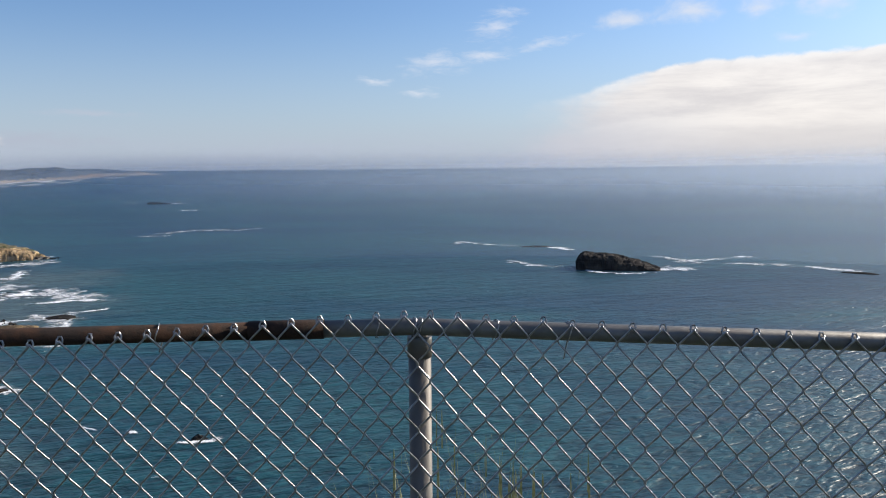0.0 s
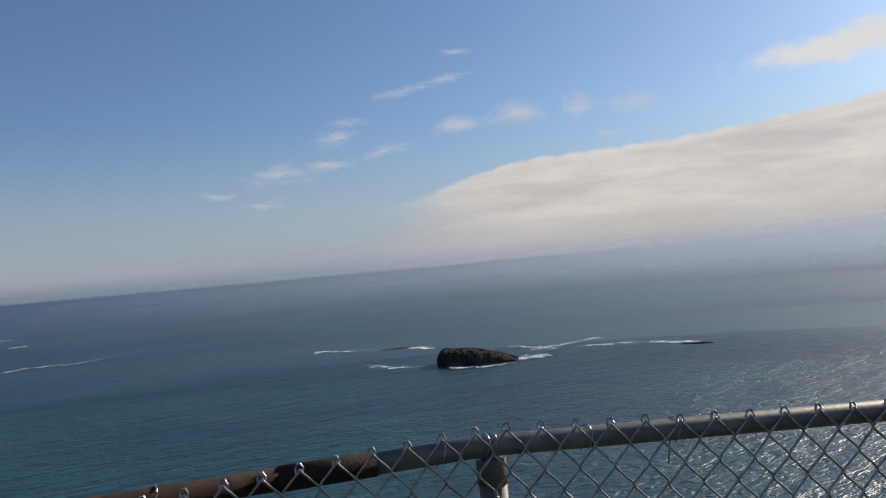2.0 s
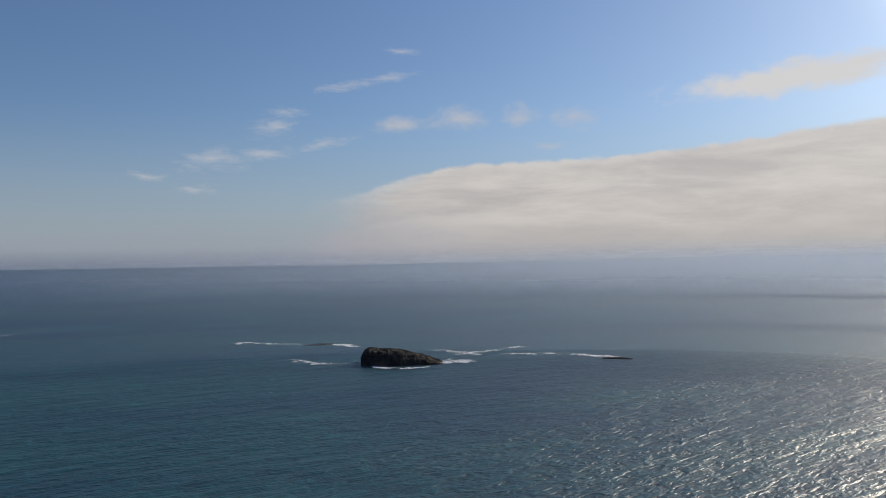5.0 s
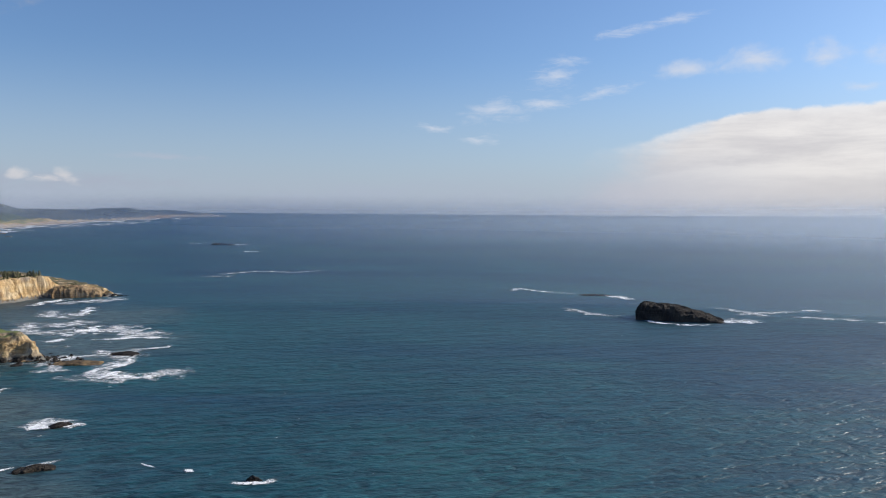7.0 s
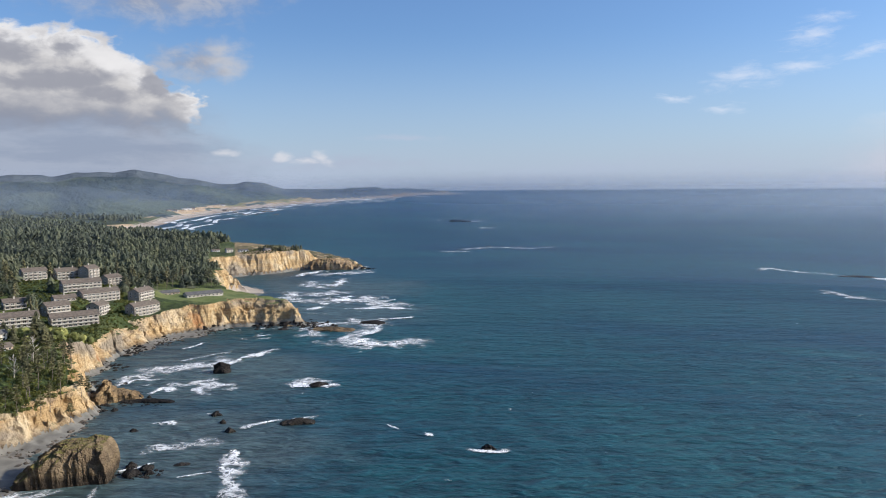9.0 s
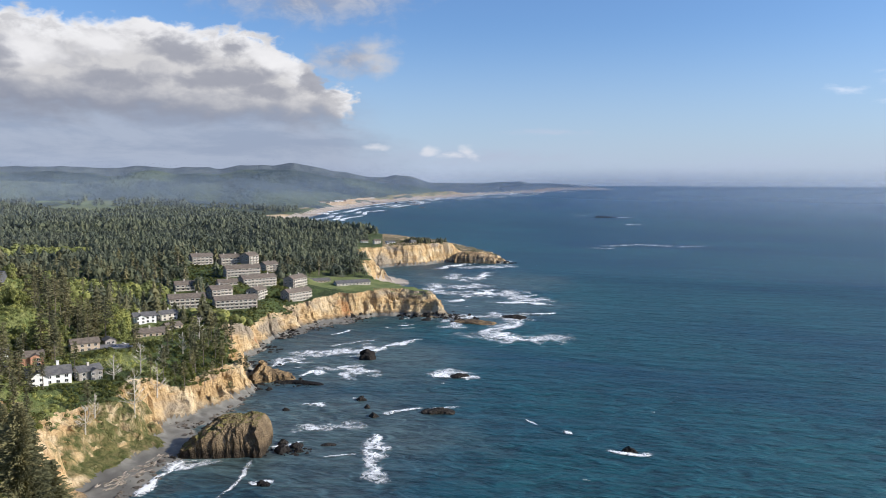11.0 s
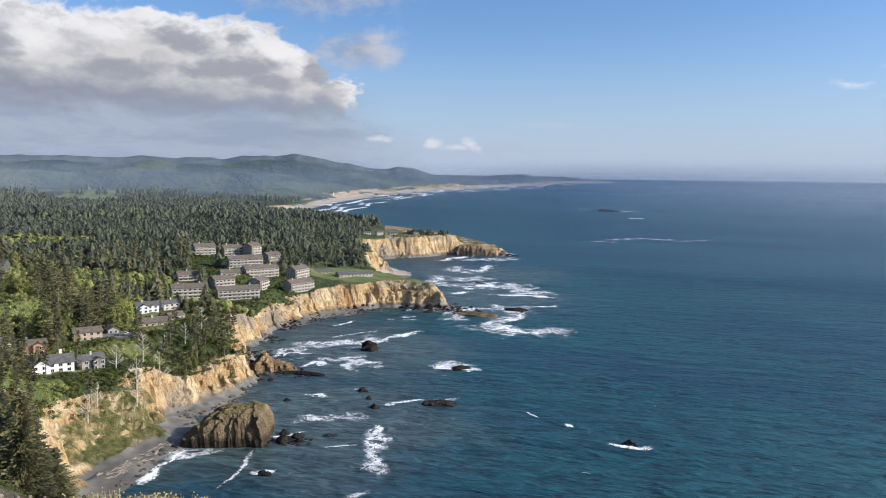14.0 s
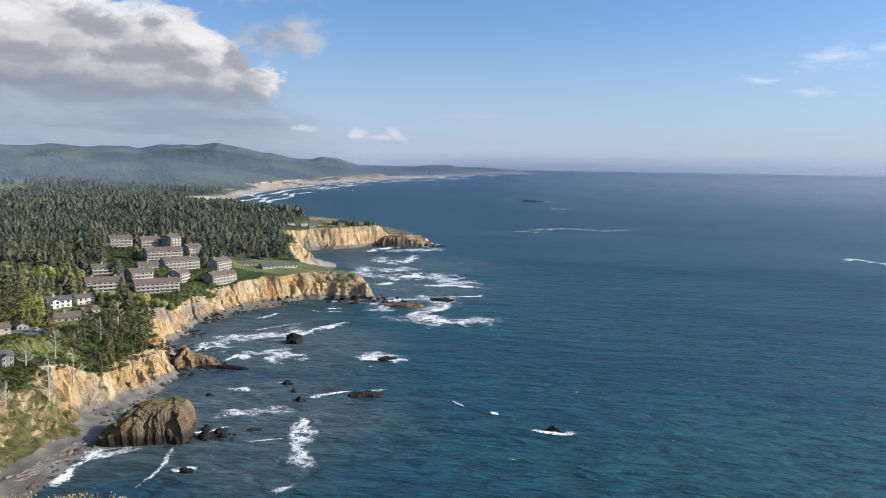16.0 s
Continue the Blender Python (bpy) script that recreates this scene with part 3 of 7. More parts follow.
def ground(x, y, rough=True):
    """Height of the land over the level sea, and the distance from the shore."""
    x, y = np.asarray(x, dtype=float), np.asarray(y, dtype=float)
    sd = coast_distance(x, y)
    r = np.hypot(x, y)
    e = sd
    if rough:
        rib = np.abs(fbm(x / 26, y / 26, 3, 3) - 0.5) * 2
        gully = np.abs(fbm(x / 11, y / 11, 13, 3) - 0.5) * 2
        calm = 1 - 0.65 * bell(x, y, -452, 700, 48) - 0.6 * bell(x, y, -322, 232, 34)
        cleft = np.clip(1 - np.abs(fbm(x / 24, y / 24, 33, 2) - 0.5) * 13, 0, 1)
        e = sd + calm * ((rib - 0.25) * 14.0 + (gully - 0.3) * 6.5 - cleft * 5.5 + 0.8 + (fbm(x / 44, y / 44, 23, 2) - 0.5) * 12.0 + (fbm(x / 5, y / 5, 9, 3) - 0.5) * 3.0 + (fbm(x / 2.2, y / 2.2, 19, 2) - 0.5) * 1.1)
    top = top_height(x, y)
    if rough:
        top = top + (fbm(x / 18, y / 18, 21, 4) - 0.5) * 3.0 * np.clip(sd / 15, 0, 1)
    # the bluff below the lookout falls away steeply towards the sea
    az = np.degrees(np.arctan2(-x, y))
    fall = np.interp(az, [-180, -110, -80, 0, 44, 52, 58, 60.5, 65, 70, 84, 110, 180], [0.0, 0.0, 0.8, 0.85, 0.80, 0.60, 0.46, 0.37, 0.295, 0.28, 0.26, 0.0, 0.0])
    edge = np.where(y > 0, 2.6, 6.0)
    cap = 138.4 - fall * np.maximum(r - edge, 0) + np.maximum(r - 230, 0) * 4.0
    top = np.minimum(top, cap)
    soft = np.clip((r - 1500) / 300, 0, 1)                       # far shore: low dunes in place of cliffs
    wide = 13.0 + 16.0 * np.clip(fbm(x / 50, y / 50, 31, 2) - 0.42, 0, 1) + 12 * np.exp(-((r - 400) / 60) ** 2) + 14 * bell(x, y, -345, 236, 42) + 55 * bell(x, y, -725, 965, 75) + soft * 30 + 160 * np.exp(-(r / 130) ** 2)
    u = np.clip(e / wide, 0, 1)
    prof = np.where(u < 0.3, u / 0.3 * 0.22, 0.22 + 0.78 * (1 - ((1 - np.clip((u - 0.3) / 0.7, 0, 1)) ** 1.7)))
    near = np.clip((170 - r) / 60, 0, 1)
    prof = np.maximum(prof, near)
    beach = (26 * bell(x, y, -318, 222, 42) + 16 * bell(x, y, -372, 330, 40) + 24 * bell(x, y, -342, 282, 26) + 16 * bell(x, y, -505, 600, 55) + 12 * bell(x, y, -530, 540, 40)
             + 34 * bell(x, y, -665, 905, 95) + soft * 60)
    h = np.where(e > 0, 2.0 + (np.maximum(top, 4.0) - 2.0) * prof, 2.0 + e * np.where(beach > 4, 2.6 / np.maximum(beach, 4), 0.6))
    if rough:
        step = np.sin(h * 1.15 + 5 * fbm(x / 30, y / 30, 43, 2)) * 0.55
        h = np.where((e > 1) & (prof < 0.97) & (h > 3) & (r > 240), h + step, h)
    return np.maximum(h, -6.0), sd, top


RIDGES = [(80.0, 1.22), (71.1, 1.18), (68.9, 1.22), (65.6, 1.28), (62.2, 1.2), (60.4, 1.15), (56.3, 1.1), (54.8, 1.1), (53.4, 1.3), (51.5, 1.2), (49.7, 1.09), (48.2, 1.2), (46.6, 1.5), (45.0, 1.48), (43.1, 1.52), (40.8, 1.17), (37.6, 0.78), (34.4, 0.63), (32.7, 0.26), (29.4, 0.07), (28.0, 0.22), (26.5, 0.43), (25.2, 0.3), (24.0, 0.17), (22.8, -0.02), (21.7, 0.12), (20.4, -0.1), (19.1, -0.22), (18.0, -0.7)]


def far_land(x, y):
    """Absolute height of the far land: shore, plain and the ridges behind it."""
    r = np.hypot(x, y)
    az = np.degrees(np.arctan2(-x, y))
    h, sd, top = ground(x, y, False)
    z = h + sea_level(r) + 3 * fbm(x / 80, y / 80, 5, 3) * np.clip(sd / 60, 0, 1)
    el = np.interp(az, [a for a, e in RIDGES][::-1], [e for a, e in RIDGES][::-1])
    el = el + (fbm(az / 1.3, r / 900, 11, 4) - 0.5) * 0.16
    for rr, drop, wd in ((4700, 0.0, 260), (4200, 0.40, 300), (3650, 0.90, 260)):
        crest = EYE_Z + rr * np.tan(np.radians(el - drop - (fbm(az / 2.5, az * 0 + rr, 17, 3) - 0.5) * 0.5))
        lift = crest * np.exp(-((r - rr) / wd) ** 2)
        z = np.where(sd > 36, np.maximum(z, np.minimum(lift, z + (0.22 + 0.5 * np.clip((r - 4250) / 200, 0, 1)) * np.maximum(sd - 36, 0))), z)
    return z, sd


def far_field(x, y, z):
    """Open fields among the woods of the plain, inland."""
    r = np.hypot(x, y)
    el = np.degrees(np.arctan2(z - EYE_Z, r))
    az = np.degrees(np.arctan2(-x, y))
    n = fbm(x / 210, y / 210, 71, 3)
    return (az > 51) & (el > -1.75) & (el < -0.2) & (r > 1700) & (n > 0.44 + 0.05 * np.clip((56 - az) / 5, 0, 1))


def grid(x0, x1, y0, y1, step):
    xs, ys = np.arange(x0, x1 + step / 2, step), np.arange(y0, y1 + step / 2, step)
    gx, gy = np.meshgrid(xs, ys)
    n, m = len(ys), len(xs)
    idx = np.arange(n * m).reshape(n, m)
    q = np.stack([idx[:-1, :-1], idx[:-1, 1:], idx[1:, 1:], idx[1:, :-1]], -1).reshape(-1, 4)
    return gx.ravel(), gy.ravel(), q


def is_lawn(x, y):
    return ((bell(x, y, -560, 690, 45) > 0.35) | (bell(x, y, -500, 700, 42) > 0.35)) & (y > 640)


def meadow(x, y):
    """Where broad-leaved green growth stands in place of conifers."""
    v = np.zeros(len(x))
    for az, r, s in ((68, 440, 60), (65, 500, 55), (62, 560, 40), (57, 660, 45), (54, 590, 24), (62, 640, 50), (52, 720, 26), (60, 430, 16), (56.6, 632, 30), (63.5, 930, 50), (58.9, 1200, 55), (61, 1130, 40), (72, 400, 50), (75, 480, 60), (56.8, 800, 45), (54.6, 790, 38), (54.3, 510, 20), (60.5, 840, 40)):
        cx, cy = polar(az, r)
        v = np.maximum(v, np.exp(-((x - cx) ** 2 + (y - cy) ** 2) / (s * s)))
    return v


def build_land():
    parts = {"ground": [], "cliff": [], "beach": [], "cove_sand": [], "headland_top": [], "lawn": [], "meadow": []}
    base = 0
    allv = []
    for x0, x1, y0, y1, step in ((-280, 180, -60, 900, 4.0), (-560, -280, 180, 740, 1.25), (-560, -280, -60, 180, 3.0), (-560, -280, 740, 900, 4.0), (-720, -560, -60, 900, 4.0), (-1200, -720, -60, 900, 6.0), (-1200, -480, 900, 1440, 3.0), (-480, -300, 900, 960, 6.0)):
        x, y, q = grid(x0, x1, y0, y1, step)
        h, sd, top = ground(x, y)
        # ledges and hollows that change with height break the faces
        face = np.clip((h - 3.0) / 4, 0, 1) * np.clip((top - h) / 5, 0, 1) * (np.hypot(x, y) > 250) * (sd < 60)
        ox = (fbm((x + 1.2 * h) / 8, (y - 1.5 * h) / 8, 61, 3) - 0.5) * 4.6 + (fbm((x - 1.1 * h) / 3.2, (y + 1.4 * h) / 3.2, 62, 2) - 0.5) * 1.8
        oy = (fbm((x - 1.4 * h) / 8, (y + 1.3 * h) / 8, 63, 3) - 0.5) * 4.6 + (fbm((x + 1.3 * h) / 3.2, (y - 1.2 * h) / 3.2, 64, 2) - 0.5) * 1.8
        allv.append(np.stack([x + ox * face, y + oy * face, h], 1))
        keep = h[q].max(1) > -2.5
        q = q[keep]
        a, b, c = allv[-1][q[:, 0]], allv[-1][q[:, 1]], allv[-1][q[:, 3]]
        nrm = np.cross(b - a, c - a)
        nz = nrm[:, 2] / np.linalg.norm(nrm, axis=1)
        zc, sc = h[q].mean(1), sd[q].mean(1)
        xc, yc = x[q].mean(1), y[q].mean(1)
        rc = np.hypot(xc, yc)
        cove = bell(xc, yc, -705, 955, 85) > 0.35
        beach = (zc < np.where(cove, 9.0, 3.2)) & (sc < np.where(cove, 40, 14))
        cliff = ~beach & ((nz < 0.84) | ((zc < top[q].mean(1) - 4.5) & (sc < 42))) & (sc < 50) & (rc > 240)
        cliff |= ~beach & (rc > 1240) & (nz < 0.95) & (np.degrees(np.arctan2(-xc, yc)) < 36.0)
        crest = ~beach & ~cliff & (rc > 1225) & (np.degrees(np.arctan2(-xc, yc)) < 36.5)
        cliff |= crest & (vnoise(xc / 9, yc / 9, 88) > 0.72)
        crest &= ~cliff
        lawn = ~beach & ~cliff & is_lawn(xc, yc)
        green = ~beach & ~cliff & ~lawn & ~crest & (meadow(xc, yc) > 0.30 + 0.3 * (vnoise(xc / 12, yc / 12, 81) - 0.5))
        for name, mask in (("beach", beach & ~cove), ("cove_sand", beach & cove), ("cliff", cliff), ("lawn", lawn), ("meadow", green), ("headland_top", crest), ("ground", ~(beach | cliff | lawn | green | crest))):
            parts[name].append(q[mask] + base)
        base += len(x)
    v = np.concatenate(allv)
    for name, mat, label in (("ground", BRUSH, "green brushy headland ground above the sea cliffs"), ("cliff", SANDSTONE, "eroded orange sandstone sea cliffs with gullies"),
                             ("beach", SAND_GREY, "grey sand and shingle beach below cliffs"), ("lawn", LAWN, "mown green lawn on the clifftop cape"), ("cove_sand", SAND_PALE, "pale sand slope in the cove between the cape and the headland"),
                             ("meadow", MEADOW, "bright yellow-green meadow on the hillside"), ("headland_top", HEATH, "brown and green heath on top of the far headland")):
        tagged(big_mesh(name, v, np.concatenate(parts[name]), mat, name != "cliff"), label, name, kind="structure")
    # far land, up to the ridges
    x, y, q = grid(-4900, -1200, -200, 4900, 18.0)
    x2, y2, q2 = grid(-1200, -100, 1440, 4900, 18.0)
    x, y, q = np.concatenate([x, x2]), np.concatenate([y, y2]), np.concatenate([q, q2 + len(x)])
    z, sd = far_land(x, y)
    v = np.stack([x, y, z], 1)
    rc = np.hypot(x, y)[q].max(1)
    sc, zc = sd[q].mean(1), (z - sea_level(np.hypot(x, y)))[q].mean(1)
    ok = (rc < 4960) & (sc > -70)
    strand = ok & (sc < 14 + 16 * vnoise(x[q].mean(1) / 90, y[q].mean(1) / 90, 3))
    xm, ym, zm = x[q].mean(1), y[q].mean(1), z[q].mean(1)
    bluff = ok & ~strand & (sc < 70) & (rc > 2200) & (rc < 4300) & (vnoise(xm / 150, ym / 150, 13) > 0.48)
    strand_or_bluff = strand | bluff
    near = ok & ~strand_or_bluff & (rc < 3300)
    field = near & far_field(xm, ym, zm)
    near &= ~field
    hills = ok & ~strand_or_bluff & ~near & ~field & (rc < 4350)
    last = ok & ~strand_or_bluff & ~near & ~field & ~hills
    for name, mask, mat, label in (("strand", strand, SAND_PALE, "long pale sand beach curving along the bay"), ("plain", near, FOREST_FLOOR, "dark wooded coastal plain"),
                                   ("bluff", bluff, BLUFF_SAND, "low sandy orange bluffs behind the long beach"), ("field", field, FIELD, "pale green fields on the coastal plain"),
                                   ("hills", hills, HILLS, "green wooded hills with distance haze put into their colour"), ("backdrop", last, HILLS_FAR, "distant ridges behind the bay, coloured blue-grey for haze")):
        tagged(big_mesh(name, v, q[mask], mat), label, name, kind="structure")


def build_road():
    """An asphalt road that bends down the green hillside."""
    pts = [Vector(p) for p in ((-700, 372), (-650, 352), (-600, 322), (-560, 293), (-520, 268), (-490, 240), (-470, 205), (-455, 160))]
    asphalt = two_tone("asphalt", (0.075, 0.075, 0.078), (0.11, 0.11, 0.11), 0.3, 0.85)
    vs, fs = [], []
    for i in range(len(pts) - 1):
        n = (pts[i + 1] - pts[max(i - 1, 0)]).normalized()
        n = Vector((-n.y, n.x)) * 4.2
        for k in range(8):
            p = pts[i].lerp(pts[i + 1], k / 8)
            h = float(ground(np.array([p.x]), np.array([p.y]))[0][0]) + 1.6
            vs += [(p.x - n.x, p.y - n.y, h), (p.x + n.x, p.y + n.y, h), (p.x - n.x * 1.5, p.y - n.y * 1.5, h - 4), (p.x + n.x * 1.5, p.y + n.y * 1.5, h - 4)]
    for i in range(len(vs) // 4 - 1):
        a, b = 4 * i, 4 * i + 4
        fs += [(a, a + 1, b + 1, b), (a, b, b + 2, a + 2), (a + 1, a + 3, b + 3, b + 1)]
    me = bpy.data.meshes.new("road")
    me.from_pydata(vs, [], fs)
    me.materials.append(asphalt)
    tagged(new("road", me), "grey asphalt road bending down the hillside", "road", kind="structure")


def build_sea():
    rings = np.concatenate([np.linspace(0, 1800, 31), np.linspace(1860, 4955, 53)])
    n = 240
    a = np.linspace(0, 2 * math.pi, n, endpoint=False)
    gx, gy = rings[:, None] * np.cos(a)[None], rings[:, None] * np.sin(a)[None]
    gz = np.repeat(sea_level(rings)[:, None], n, 1)
    v = np.stack([gx.ravel(), gy.ravel(), gz.ravel()], 1)
    i, j = np.meshgrid(np.arange(1, len(rings) - 1), np.arange(n), indexing="ij")
    q = np.stack([i * n + j, (i + 1) * n + j, (i + 1) * n + (j + 1) % n, i * n + (j + 1) % n], -1).reshape(-1, 4)
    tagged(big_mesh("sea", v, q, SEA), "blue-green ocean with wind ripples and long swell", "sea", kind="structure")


build_sea()
build_land()
build_road()


# ---------------------------------------------------------------- rocks in the sea
def crag(name, cx, cy, length, width, turn, profile, mat, seed, power=3.0, rough=1.0, nx=70, ny=34, label="", category="rock"):
    """A rock as a hill of stone: profile gives its height along its length, steep sides by power."""
    u = np.linspace(-1, 1, nx)
    w = np.linspace(-1, 1, ny)
    gu, gw = np.meshgrid(u, w)
    base_h = np.interp(gu, [p[0] for p in profile], [p[1] for p in profile])
    n1 = fbm(gu * length / 24 + seed * 3.1, gw * width / 24 + seed, seed, 4) - 0.5
    n2 = np.abs(fbm(gu * length / 9 + seed, gw * width / 9, seed + 5, 4) - 0.5) * 2
    s = np.clip(1 - np.abs(gw + n1 * 0.45) ** power - np.abs(gu + n1 * 0.12) ** (power * 3), -1, 1)
    z = base_h * np.sign(s) * np.abs(s) ** 0.55 + n1 * base_h.max() * 0.30 * rough - n2 * base_h.max() * 0.18 * rough
    edge = np.maximum(np.abs(gu), np.abs(gw))
    z = np.where(edge > 0.97, -3.0, np.maximum(z, -3.0))
    jx = (fbm(gu * length / 6, gw * width / 6, seed + 11, 3) - 0.5) * 7 * rough * np.clip(z / 6, 0, 1)
    jx = jx + (fbm(gu * length / 2.4 + z / 3, gw * width / 2.4 - z / 3, seed + 13, 2) - 0.5) * 1.8 * rough * np.clip(z / 4, 0, 1)
    x, y = gu * length / 2 + jx, gw * width / 2 + jx
    ca, sa = math.cos(radians(turn)), math.sin(radians(turn))
    lvl = float(sea_level(math.hypot(cx, cy)))
    v = np.stack([(x * ca - y * sa).ravel(), (x * sa + y * ca).ravel(), z.ravel()], 1)
    idx = np.arange(nx * ny).reshape(ny, nx)
    q = np.stack([idx[:-1, :-1], idx[:-1, 1:], idx[1:, 1:], idx[1:, :-1]], -1).reshape(-1, 4)
    ob = big_mesh(name, v, q, mat, False)
    ob.location = (cx, cy, lvl)
    return tagged(ob, label, category)


crag("sea_island", 246, 1084, 118, 62, -12, [(-1, 8), (-0.93, 18), (-0.8, 21), (-0.35, 20), (0.05, 17), (0.35, 12.5), (0.6, 8), (0.75, 4.5), (0.9, 2.2), (1, 0.5)], ISLAND_ROCK, 3, 6.0, 1.0, 120, 60,
     "dark basalt island with a sheer end and a sloping back", "island")
crag("stack_rock", -312, 281, 46, 29, 34, [(-1, 1), (-0.85, 3.5), (-0.62, 7.5), (-0.40, 12), (-0.18, 16.2), (0.0, 17.6), (0.3, 18.2), (0.66, 18.6), (0.86, 18.2), (0.95, 13), (1, 2)], STACK_ROCK, 8, 6.0, 0.75, 130, 90,
     "brown rock stack with grass on top beside the beach", "sea stack")
HEAD_ROCK = rock_colours("headland_rock", (0.25, 0.165, 0.09), (0.37, 0.26, 0.14), (0.47, 0.35, 0.215), (0.11, 0.075, 0.05), ((0.09, 0.09, 0.035), (0.17, 0.15, 0.065)), 0.34)
crag("headland_point", -702, 1236, 78, 34, 27, [(-1, 16), (-0.6, 21), (-0.2, 19), (0.3, 17.5), (0.75, 15), (0.93, 12), (1, 2)], HEAD_ROCK, 9, 6.0, 1.1, 90, 44,
     "blocky brown sandstone point at the end of the headland", "rock")
SPUR_ROCK = rock_colours("spur_rock", (0.13, 0.095, 0.06), (0.24, 0.165, 0.09), (0.42, 0.29, 0.15), (0.05, 0.038, 0.03))
crag("rock_spur", -400, 405, 34, 22, 55, [(-1, 3), (-0.6, 9), (-0.35, 14.5), (-0.15, 9.5), (0.1, 8.5), (0.45, 4.5), (1, 1)], SPUR_ROCK, 12, 2.2, 1.3, 90, 60, "brown pointed rock spur at the cliff foot", "rock")
crag("reef", -372, 407, 34, 7, 20, [(-1, 1.5), (0, 2.4), (1, 0.6)], BASALT, 15, 2.0, 1.2, label="low dark reef of broken rock running into the water", category="reef")
crag("reef", 166, 1388, 60, 16, -6, [(-1, 0.6), (0, 2.6), (1, 1.4)], BASALT, 16, 2.0, 1.2, label="low dark reef beside the island in white surf", category="reef")
crag("reef", 545, 1005, 46, 12, -35, [(-1, 0.8), (0, 2.2), (1, 0.8)], BASALT, 17, 2.0, 1.3, label="low wave-washed reef in open water", category="reef")
crag("far_rock", -1046, 2850, 90, 30, 15, [(-1, 4), (-0.6, 8), (0.2, 6), (1, 1.5)], BASALT, 18, 2.4, 0.8, label="dark far rock with surf at its end", category="rock")
crag("reef", -391, 689, 46, 22, 10, [(-1, 1.2), (-0.2, 2.8), (1, 1.0)], SPUR_ROCK, 19, 2.0, 1.8, label="flat dark reef off the cape in white water", category="reef")
crag("reef", -372, 738, 30, 18, 0, [(-1, 1), (0.2, 3.6), (1, 1.5)], BASALT, 20, 2.0, 1.2, label="dark reef off the cape in breaking surf", category="reef")
crag("reef", -449, 697, 30, 16, 20, [(-1, 3), (0, 1.8), (1, 0.8)], SPUR_ROCK, 21, 2.0, 1.8, label="rock ledge at the foot of the cape", category="reef")
ROCKS = [(-381, 495, 13, 10, 7.2), (-288, 485, 15, 8, 2.4), (-129, 395, 8, 6, 2.6), (-253, 400, 21, 9, 2.8), (-281, 371, 5.5, 5, 2.2), (-310, 396, 6.6, 5, 2.3), (-296, 384, 4.2, 4, 2.1),
         (-283, 305, 7, 6, 2.0), (-284, 296, 9, 7, 3.4), (-277, 300, 5, 4, 2.0), (-270, 316, 9, 4, 1.2), (-258, 257, 4.5, 3.5, 1.4), (-335, 352, 5, 4, 1.6), (-261, 257, 5, 4, 1.3), (-292, 304, 6, 5, 2.4)]
for k, (rx, ry, rl, rw, rh) in enumerate(ROCKS):
    crag("sea_rock", rx, ry, rl * 1.05, rw * 1.15, 20 + 37 * k % 50, [(-1, rh * 0.4), (-0.3 + 0.1 * (k % 4), rh * 1.15), (0.5, rh * 0.7), (1, rh * 0.15)], BASALT, 30 + k, 2.2, 1.7, 34, 24,
         "wet black rock standing in the surf", "rock")["group"] = "rocks in the surf"


def scatter_stones(name, count, mat, place, size, label, category, seed):
    """Loose stones as one mass of faceted lumps."""
    rng = np.random.default_rng(seed)
    bm = bmesh.new()
    bmesh.ops.create_icosphere(bm, subdivisions=1, radius=1.0)
    tv = np.array([v.co[:] for v in bm.verts])
    tf = np.array([[v.index for v in q.verts] for q in bm.faces])
    bm.free()
    vs, fs = [], []
    made = 0
    for _ in range(count * 40):
        if made >= count:
            break
        spot = place(rng)
        if spot is None:
            continue
        s = size(rng)
        v = tv * (1 + rng.uniform(-0.28, 0.28, (len(tv), 1))) * s * rng.uniform(0.6, 1.2, 3)
        c, d = math.cos(rng.uniform(0, 6.3)), math.sin(rng.uniform(0, 6.3))
        v = np.stack([v[:, 0] * c - v[:, 1] * d, v[:, 0] * d + v[:, 1] * c, v[:, 2] * 0.7], 1) + np.array(spot)
        vs.append(v)
        fs.append(tf + made * len(tv))
        made += 1
    return tagged(big_mesh(name, np.concatenate(vs), np.concatenate(fs), mat, False), label, category, kind="stuff")


def shore_spot(lo, hi, x0, x1, y0, y1, n=4000, seed=1):
    rng = np.random.default_rng(seed)
    x, y = rng.uniform(x0, x1, n * 12), rng.uniform(y0, y1, n * 12)
    h, sd, top = ground(x, y)
    ok = (h > lo) & (h < hi) & (sd < 16) & (np.hypot(x, y) > 200)
    return np.stack([x[ok], y[ok], np.maximum(h[ok], -0.2)], 1)


SHORE = shore_spot(-0.8, 0.9, -540, -280, 160, 720)
scatter_stones("beach_boulders", 900, two_tone("shore_stone", (0.05, 0.045, 0.04), (0.14, 0.115, 0.09), 0.3, 0.85), lambda rng: SHORE[rng.integers(len(SHORE))],
               lambda rng: 0.35 + 1.5 * rng.random() ** 4, "dark boulders and shingle along the foot of the cliffs", "boulders", 4)


def rock_heap(seed, count, centres, lo, hi, label):
    rng = np.random.default_rng(seed)
    c = np.array(centres, dtype=float)[rng.integers(len(centres), size=count * 3)]
    x, y = c[:, 0] + rng.normal(0, 1, len(c)) * c[:, 2], c[:, 1] + rng.normal(0, 1, len(c)) * c[:, 2]
    h = ground(x, y)[0]
    ok = np.where(h < 4.0)[0][:count]
    spots = iter([(x[i], y[i], max(h[i], -0.5)) for i in ok])
    scatter_stones("shore_rocks", len(ok), BASALT, lambda g: next(spots), lambda g: lo + (hi - lo) * g.random() ** 2.5, label, "rocks", seed)


